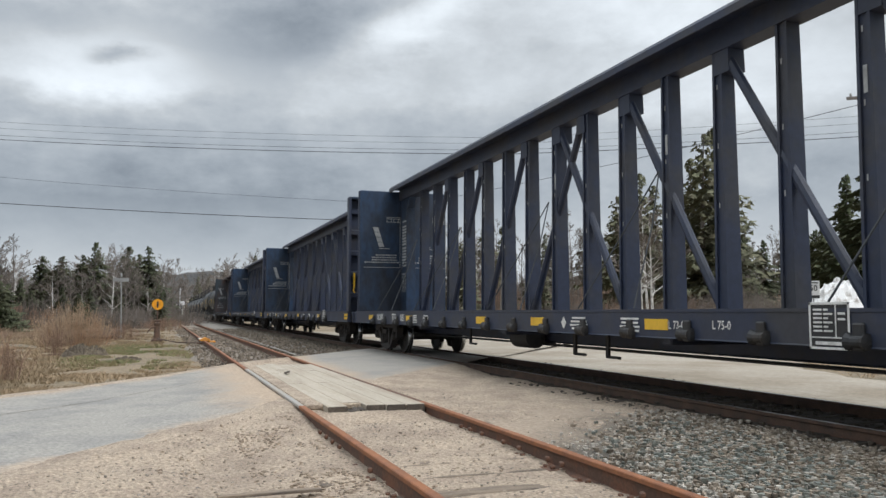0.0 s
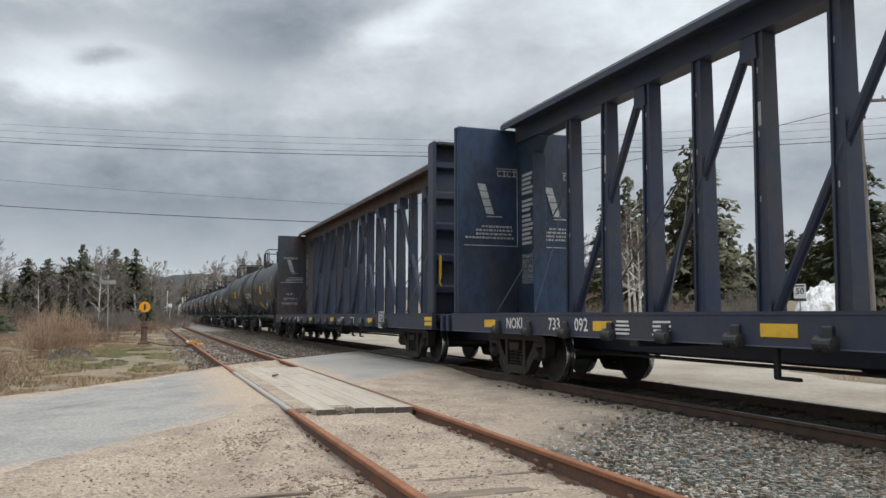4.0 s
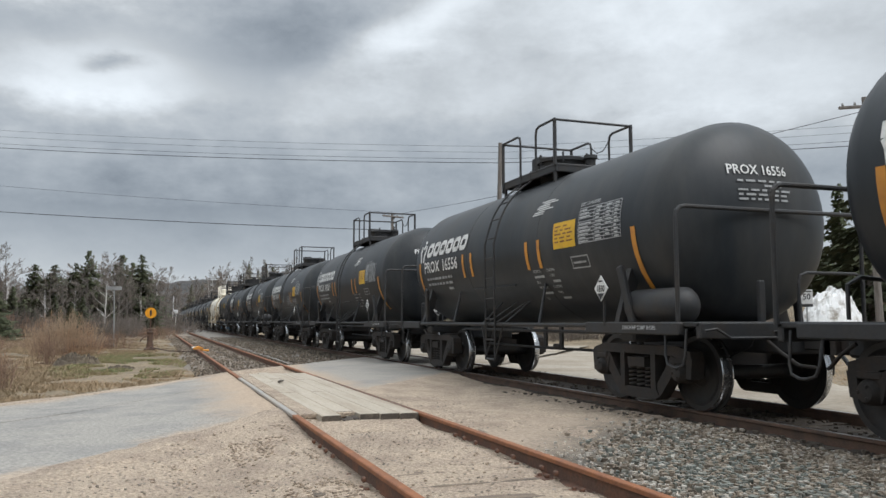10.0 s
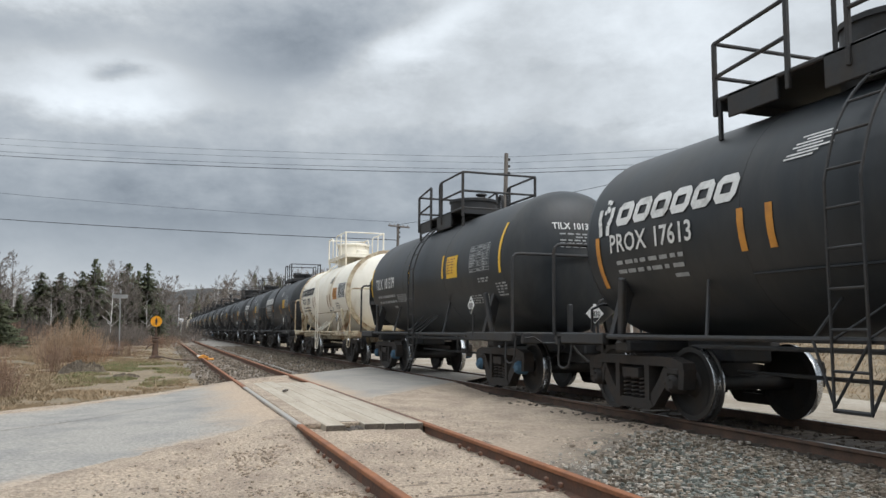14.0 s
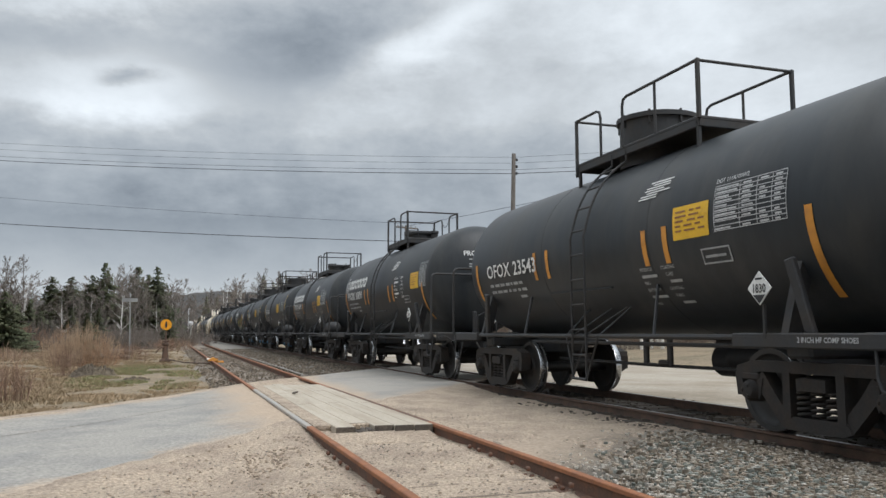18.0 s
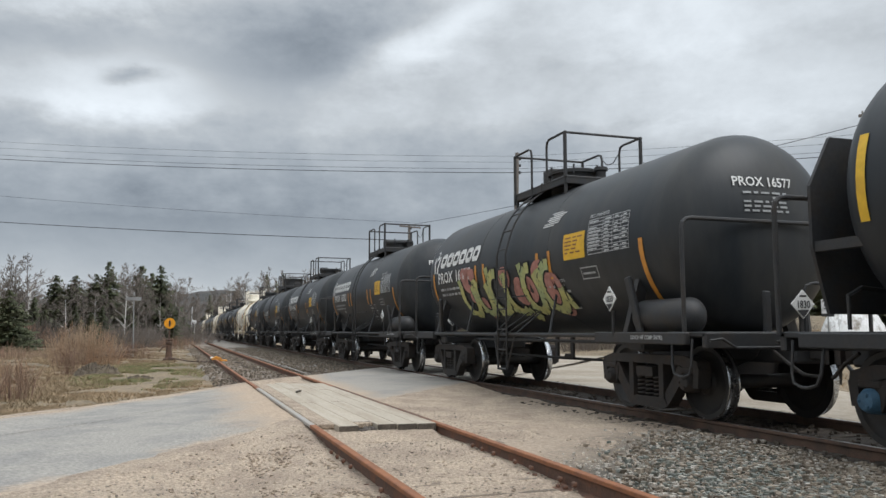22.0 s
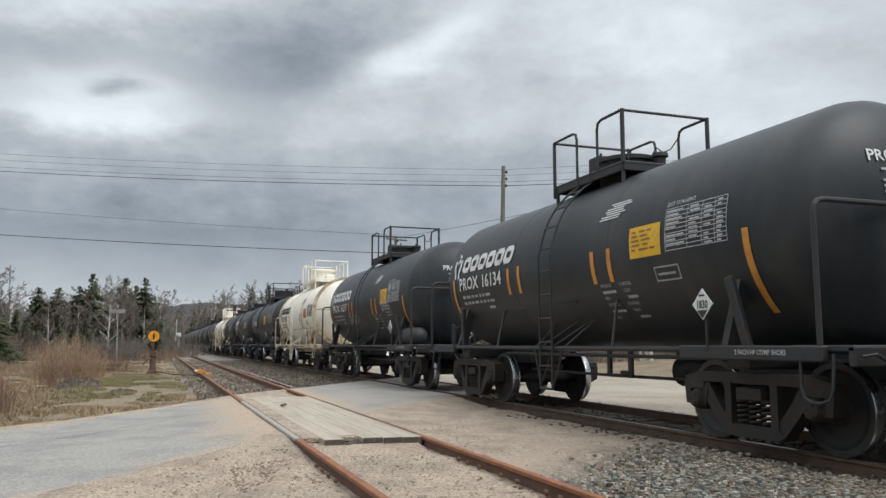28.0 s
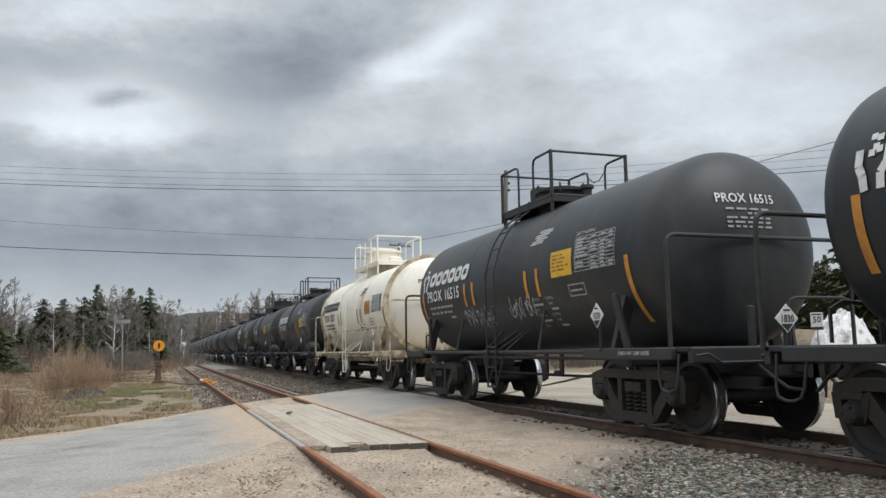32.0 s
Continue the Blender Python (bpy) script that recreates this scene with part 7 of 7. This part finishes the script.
def bare_mesh(h, seed, bark, spread=1.0):
    """A leafless tree: trunk and limbs, then a haze of fine twigs."""
    r = random.Random(seed)
    limbs, tw = Mesh(), Mesh()

    def grow(p, d, L, rad, level):
        q = p + d * L
        mid_p = p.lerp(q, 0.5) + Vector((r.uniform(-1, 1), r.uniform(-1, 1), 0)) * L * 0.06
        rad = max(rad, 0.015)
        (limbs if level < 2 else tw).tube([p, mid_p, q], rad, 5 if level < 1 else 3, False, rad * 0.55)
        if level >= 4 or L < 0.12:
            return
        for _ in range(r.randint(3, 4) if level < 3 else r.randint(2, 4)):
            s = r.uniform(0.35, 1.0)
            e = Vector((r.gauss(0, 1), r.gauss(0, 1), r.uniform(-0.2, 0.9))).normalized()
            nd = (d * r.uniform(0.7, 1.3) + e * 0.75 * spread).normalized()
            grow(p.lerp(q, s), nd, L * r.uniform(0.45, 0.70), rad * 0.5, level + 1)

    z = 0.0
    top = Vector((r.uniform(-0.04, 0.04) * h, r.uniform(-0.04, 0.04) * h, h * 0.92))
    limbs.tube([(0, 0, -0.3), top * 0.4 + Vector((r.uniform(-0.02, 0.02) * h, 0, 0)), top], 0.014 * h, 7, False, 0.012)
    for k in range(15):
        s = 0.25 + 0.74 * (k + r.random()) / 15
        a = r.uniform(0, 6.283)
        d = Vector((math.cos(a), math.sin(a), r.uniform(0.5, 1.2))).normalized()
        grow(top * s, d, h * 0.21 * (1.25 - s) * r.uniform(0.7, 1.2) + 0.2, 0.006 * h * (1.2 - s), 1)
    return tw.mesh("twigs", twig), limbs.mesh("trunk", bark, True)


SPRUCE = [conifer_mesh(10, w, s, t) for w, s, t in ((2.3, 1, 0.2), (2.8, 2, 0.25), (2.0, 3, 0.15), (3.2, 4, 0.3))]
# the pines carry the lighter copy of the needles
PINE = [conifer_mesh(10, 1.9, 9, 0.5, lit_olive_needles), conifer_mesh(10, 1.6, 10, 0.55, lit_olive_needles), conifer_mesh(10, 2.4, 11, 0.4, lit_olive_needles)]
BARE = [bare_mesh(9, s, bark_grey, 0.9) for s in (21, 22, 23, 24)]
BIRCH = [bare_mesh(9, s, bark_birch, 0.6) for s in (31, 32)]


def tree(kind, x, y, h, rnd):
    """Plants one tree of a kind, as a trunk with its crown."""
    crown, trunk = rnd.choice({"spruce": SPRUCE, "pine": PINE, "bare": BARE, "birch": BIRCH}[kind])
    label, cat = {"spruce": ("dark green spruce with drooping boughs", "spruce tree"), "pine": ("thin ragged conifer with gaps in its crown", "conifer tree"),
                  "bare": ("leafless grey-brown deciduous tree", "bare tree"), "birch": ("leafless birch with a pale trunk", "birch tree")}[kind]
    base = new(kind + "_tree" if kind != "spruce" else "spruce_tree", trunk)
    tagged(base, label, cat, "trees along the line")
    s = h / (10 if kind in ("spruce", "pine") else 9)
    base.matrix_world = pose(x, y, rise(x, y) - 0.05, 0, 0, rnd.uniform(0, 360)) @ Matrix.Diagonal((s * rnd.uniform(0.85, 1.15), s * rnd.uniform(0.85, 1.15), s, 1))
    part("crown", crown, None, base)


rnd = random.Random(3)


def polar(az, d):
    return d * math.sin(radians(az)), d * math.cos(radians(az))


# the wood on the far left: named firs first, then the mixed rest
for kind, az, d, h in (("spruce", -4.2, 92, 9.0), ("spruce", -4.9, 95, 7.8), ("spruce", -6.2, 96, 7.6), ("spruce", -7.3, 100, 7.8), ("spruce", -2.2, 96, 8.9), ("spruce", -0.95, 98, 9.1), ("spruce", -1.5, 104, 8.6),
                       ("spruce", -9.9, 60, 4.2), ("spruce", -9.2, 62, 3.4), ("spruce", -4.5, 74, 3.6), ("spruce", -5.2, 78, 3.0), ("spruce", -10.8, 70, 5.5), ("spruce", -7.9, 80, 3.4), ("spruce", -2.8, 86, 3.2), ("spruce", 0.1, 100, 4.0), ("spruce", 0.5, 106, 4.6),
                       ("bare", -8.8, 84, 8.6), ("bare", -9.7, 80, 8.0), ("bare", -10.1, 82, 8.4), ("bare", -2.6, 92, 8.6), ("birch", -3.2, 80, 6.0), ("birch", -6.6, 78, 5.0)):
    tree(kind, *polar(az, d), h, rnd)
for k in range(5):
    az, d = -13 + 13.2 * rnd.random(), rnd.uniform(70, 84)
    tree("spruce", *polar(az, d), rnd.uniform(2.4, 4.6), rnd)
for k in range(150):
    az = -13 + 13.8 * rnd.random()
    d = rnd.uniform(82, 135)
    x, y = polar(az, d)
    el = 3.5 + 0.9 * math.exp(-((az + 2.2) / 2.2) ** 2) - (1.2 if -8.6 < az < -7.5 else 0)
    h = (d * math.tan(radians(el * rnd.uniform(0.66, 1.04))) + 1.3)
    tree(rnd.choice(("bare", "bare", "bare", "bare", "bare", "birch", "birch")), x, y, h, rnd)
for k in range(64):
    az = 1.2 + 11.0 * rnd.random()
    d = rnd.uniform(170, 260)
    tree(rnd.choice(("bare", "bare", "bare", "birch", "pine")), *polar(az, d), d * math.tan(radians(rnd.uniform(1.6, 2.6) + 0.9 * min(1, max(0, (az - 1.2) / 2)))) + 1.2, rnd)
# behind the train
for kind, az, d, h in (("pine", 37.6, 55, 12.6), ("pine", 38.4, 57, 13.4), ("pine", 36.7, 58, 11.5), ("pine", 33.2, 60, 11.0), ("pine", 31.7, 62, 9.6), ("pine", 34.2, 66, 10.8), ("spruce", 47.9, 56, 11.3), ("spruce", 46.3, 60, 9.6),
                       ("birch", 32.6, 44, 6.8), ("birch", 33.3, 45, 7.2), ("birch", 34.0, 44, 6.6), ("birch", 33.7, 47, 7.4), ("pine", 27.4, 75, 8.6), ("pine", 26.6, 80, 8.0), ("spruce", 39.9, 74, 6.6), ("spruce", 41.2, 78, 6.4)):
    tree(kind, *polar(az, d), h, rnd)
for k in range(110):
    az = 18 + 38 * rnd.random()
    if 42.2 < az < 46.2:
        continue
    d = rnd.uniform(55, 100)
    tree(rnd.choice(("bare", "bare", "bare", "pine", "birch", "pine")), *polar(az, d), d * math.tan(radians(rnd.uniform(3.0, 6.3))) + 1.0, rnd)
for k in range(14):
    az = 42 + 5 * rnd.random()
    d = rnd.uniform(105, 140)
    tree(rnd.choice(("bare", "spruce")), *polar(az, d), d * math.tan(radians(rnd.uniform(3.0, 5))) + 1.0, rnd)


def shrub(x, y, w, h, n, mat, label, seed):
    """A thicket of thin upright stems that fork near the top."""
    r = random.Random(seed)
    mb = Mesh()
    thick = 3.0 if h > 1.5 and math.hypot(x, y) > 65 else 1.0
    for _ in range(n):
        a, d = r.uniform(0, 6.283), w * 0.5 * r.random() ** 0.7
        p = Vector((d * math.cos(a), d * math.sin(a) * 0.7, 0))
        H = h * r.uniform(0.5, 1.05) * (1 - 0.45 * (d / (w * 0.5)) ** 2)
        lean = Vector((math.cos(a) * d * 0.25 + r.gauss(0, 0.12), math.sin(a) * d * 0.25 + r.gauss(0, 0.12), 0))
        q = p + lean + Vector((0, 0, H))
        mb.tube([p - Vector((0, 0, 0.15)), p.lerp(q, 0.5) + lean * 0.15, q], 0.009 * thick, 3, False, 0.003 * thick)
        for _ in range(3):
            s = p.lerp(q, r.uniform(0.4, 0.9))
            mb.tube([s, s + Vector((r.gauss(0, 0.16), r.gauss(0, 0.16), r.uniform(0.12, 0.4)))], 0.005 * thick, 3, False, 0.002 * thick)
    ob = thing("shrub", mb, mat, label, "shrub")
    ob.matrix_world = pose(x, y, rise(x, y))


shrub(-3.4, 36, 2.6, 1.9, 400, reed_stem, "thicket of bare tan and reddish stems", 1)
shrub(-4.4, 38.5, 1.6, 1.0, 110, shrub_stem, "reddish-brown leafless thicket of thin stems", 2)
shrub(-1.9, 42, 2.0, 0.8, 150, shrub_stem, "reddish-brown leafless thicket of thin stems", 3)
shrub(-3.4, 19.5, 1.1, 0.95, 70, reed_stem, "clump of dry brown reeds", 4)
shrub(-2.9, 17.6, 0.8, 0.8, 50, shrub_stem, "clump of dry brown reeds", 5)
shrub(-3.0, 27.5, 0.9, 1.1, 50, shrub_stem, "small bare reddish bush in the field", 6)
shrub(-7.5, 44, 4.5, 0.45, 200, shrub_stem, "reddish-brown leafless thicket of thin stems", 7)
shrub(-10.5, 50, 6, 0.6, 220, shrub_stem, "reddish-brown leafless thicket of thin stems", 8)
shrub(0.2, 62, 3.0, 1.0, 220, shrub_stem, "reddish-brown leafless thicket of thin stems", 9)
for k in range(34):
    az, d = 18 + 36 * rnd.random(), rnd.uniform(42, 60)
    if not 41.5 < az < 46.8:
        shrub(*polar(az, d), rnd.uniform(3, 5), rnd.uniform(1.4, 2.6), 200, rnd.choice((shrub_stem, twig)), "brown leafless roadside thicket", 20 + k)


rnd = random.Random(41)
for k in range(40):
    az, d = -13 + 13.6 * rnd.random(), rnd.uniform(70, 100)
    shrub(*polar(az, d), rnd.uniform(5, 9), rnd.uniform(1.4, 3.0), 230, rnd.choice((twig, twig, twig, shrub_stem)), "grey-brown leafless undergrowth at the wood's edge", 60 + k)


for k in range(30):
    az, d = 18 + 38 * rnd.random(), rnd.uniform(66, 84)
    if not 42.0 < az < 46.5:
        shrub(*polar(az, d), rnd.uniform(5, 9), rnd.uniform(2.6, 5.4), 230, rnd.choice((twig, twig, shrub_stem)), "grey-brown leafless undergrowth of the roadside wood", 110 + k)


def grass(name, count, place, tall, mat, label, seed):
    r = random.Random(seed)
    v, f = [], []
    made = 0
    while made < count:
        p = place(r)
        if p is None:
            continue
        for _ in range(4):
            h = r.uniform(*tall)
            a = r.uniform(0, 6.283)
            w = 0.006 + 0.0006 * p[1] ** 0.8
            bx, by = p[0] + r.gauss(0, 0.05), p[1] + r.gauss(0, 0.05)
            k = len(v)
            v += [(bx - w, by, p[2] - 0.02), (bx + w, by, p[2] - 0.02), (bx + h * 1.0 * math.cos(a), by + h * 1.0 * math.sin(a), p[2] + h)]
            f.append((k, k + 1, k + 2))
        made += 1
    me = bpy.data.meshes.new(name)
    me.from_pydata(v, [], f)
    me.materials.append(mat)
    tagged(new(name, me), label, "grass", kind="stuff")


def in_field(r, far=62):
    y = 13 + (far - 13) * r.random() ** 1.4
    x = r.uniform(-0.20 * y - 3, 1.2)
    if in_road(x, y) < 1.1 or noise.noise((x * 0.5, y * 0.5, 9.0)) + 0.6 * noise.noise((x * 1.7, y * 1.1, 4.0)) < -0.12 + (0.20 if x > -0.8 else 0) or (x > 0.1 and y > 22 and r.random() < 0.75):
        return None
    return x, y, rise(x, y)


grass("dry_grass", 26000, in_field, (0.02, 0.085), grass_dry, "flattened tan dead grass", 1)
grass("green_grass", 3600, lambda r: (lambda p: p if p and math.hypot(p[0] + 0.7, (p[1] - 28) / 4) < 2.3 * r.random() ** 0.5 else None)(in_field(r, 40)), (0.02, 0.08), grass_green, "patch of short fresh grass", 2)
grass("dry_grass", 7000, lambda r: (lambda x, y: (x, y, rise(x, y)) if x > yard_edge(y) + 0.4 and x > 0.84 * y and not -0.3 < in_road(x, y) < 1.3 else None)(r.uniform(12, 45), r.uniform(4, 50)), (0.06, 0.22), grass_dry, "brown dead grass beside the yard", 3)


def heap(name, x, y, w, h, mat, label, cat, seed, rough=1.0):
    mb = Mesh()
    n = 30
    for j in range(n + 1):
        for i in range(n + 1):
            u, v = i / n * 2 - 1, j / n * 2 - 1
            k = max(0, 1 - u * u - v * v)
            mb.v.append((u * w, v * w * 0.7, h * k ** 0.7 * (1 + rough * (0.7 * noise.noise((u * 3, v * 3, seed)) + 0.8 * noise.noise((u * 9, v * 9, seed)))) - 0.06))
    mb.f = [(j * (n + 1) + i, j * (n + 1) + i + 1, (j + 1) * (n + 1) + i + 1, (j + 1) * (n + 1) + i) for j in range(n) for i in range(n)]
    thing(name, mb, mat, label, cat).matrix_world = pose(x, y, rise(x, y))


heap("dirt_mound", -2.2, 27.2, 0.75, 0.32, dirt, "low heap of dark dug soil", "soil heap", 1.0)
heap("snow_mound", *polar(45.6, 52.8), 2.1, 2.2, old_snow, "last dirty white snow pile beside the far road", "snow pile", 3.0, 0.3)
heap("dirt_mound", -0.9, 24.5, 0.5, 0.12, dirt, "low heap of dark dug soil", "soil heap", 2.0)
for k in range(7):
    thing("log", Mesh().tube([(-0.9, 0, 0), (0, 0.03, 0.03), (0.9, 0, 0)], 0.12, 8, r2=0.09), bark_grey, "cut log lying in a rough pile", "log", "log pile").matrix_world = pose(-3.0 + rnd.uniform(-0.3, 0.3), 45 + rnd.uniform(-0.4, 0.4), -0.15 + 0.13 * (k // 3), rnd.uniform(-5, 5), rnd.uniform(-8, 8), rnd.uniform(-30, 30))

# wooded hills on the horizon
mb = Mesh()
n = 220
for j in range(5):
    for i in range(n + 1):
        az = -40 + 110 * i / n
        d = 620 + 60 * j
        x, y = polar(az, d)
        el = 2.0 + 0.7 * math.exp(-((az - 3) / 5) ** 2) + 0.5 * noise.noise((az * 0.12, 0, 3)) + 0.10 * noise.noise((az * 2.2, j, 1)) + 0.05 * noise.noise((az * 7, j, 1))
        mb.v.append((x, y, -1 if j == 0 else d * math.tan(radians(el)) * (0.5 + 0.125 * j)))
mb.f = [(j * (n + 1) + i, j * (n + 1) + i + 1, (j + 1) * (n + 1) + i + 1, (j + 1) * (n + 1) + i) for j in range(4) for i in range(n)]
thing("wooded_hill", mb, hill_wood, "far hills of bare grey woodland", kind="structure", smooth=True)


def motions():
    """The whole train rolls past at about fifty kilometres an hour, gaining a little speed."""
    run = (
        (0.0, 0.30), (1.0, 14.02), (2.0, 28.35), (3.0, 42.48), (6.0, 84.54), (7.0, 98.86), (8.0, 113.11),
        (9.0, 127.62), (10.0, 142.17), (11.0, 156.00), (12.0, 171.08), (13.0, 185.01), (14.0, 199.91), (17.0, 243.18),
        (18.0, 257.41), (19.0, 272.29), (20.0, 287.00), (21.0, 302.24), (22.0, 316.93), (23.0, 331.12), (24.0, 346.61),
        (25.0, 361.19), (28.0, 406.70), (29.0, 421.96), (30.0, 436.53), (31.0, 452.12), (32.0, 466.84),
    )
    for car, y0, wheels in MOVING:
        walk(car, [(t, pose(MAIN, y0 - s, 0)) for t, s in run])
        # the wheels of the passing cars roll; 14.5 m/s on a wheel of 0.46 m
        t0, t1 = max(0.0, (y0 - 24) / 14.6), min(32.0, (y0 + 2) / 14.6)
        n = int((t1 - t0) / 0.045)
        for wheel, y in wheels:
            if n > 2:
                turns = [(0.0, 0.0)] * (t0 > 0) + [(t0 + 0.045 * k, 81.2 * k) for k in range(n + 1)] + [(32.0, 81.2 * n)] * (t0 + 0.045 * n < 31.95)
                walk(wheel, [(t, pose(-HALF, y, 0.460, a, 0, 0)) for t, a in turns])


motions()
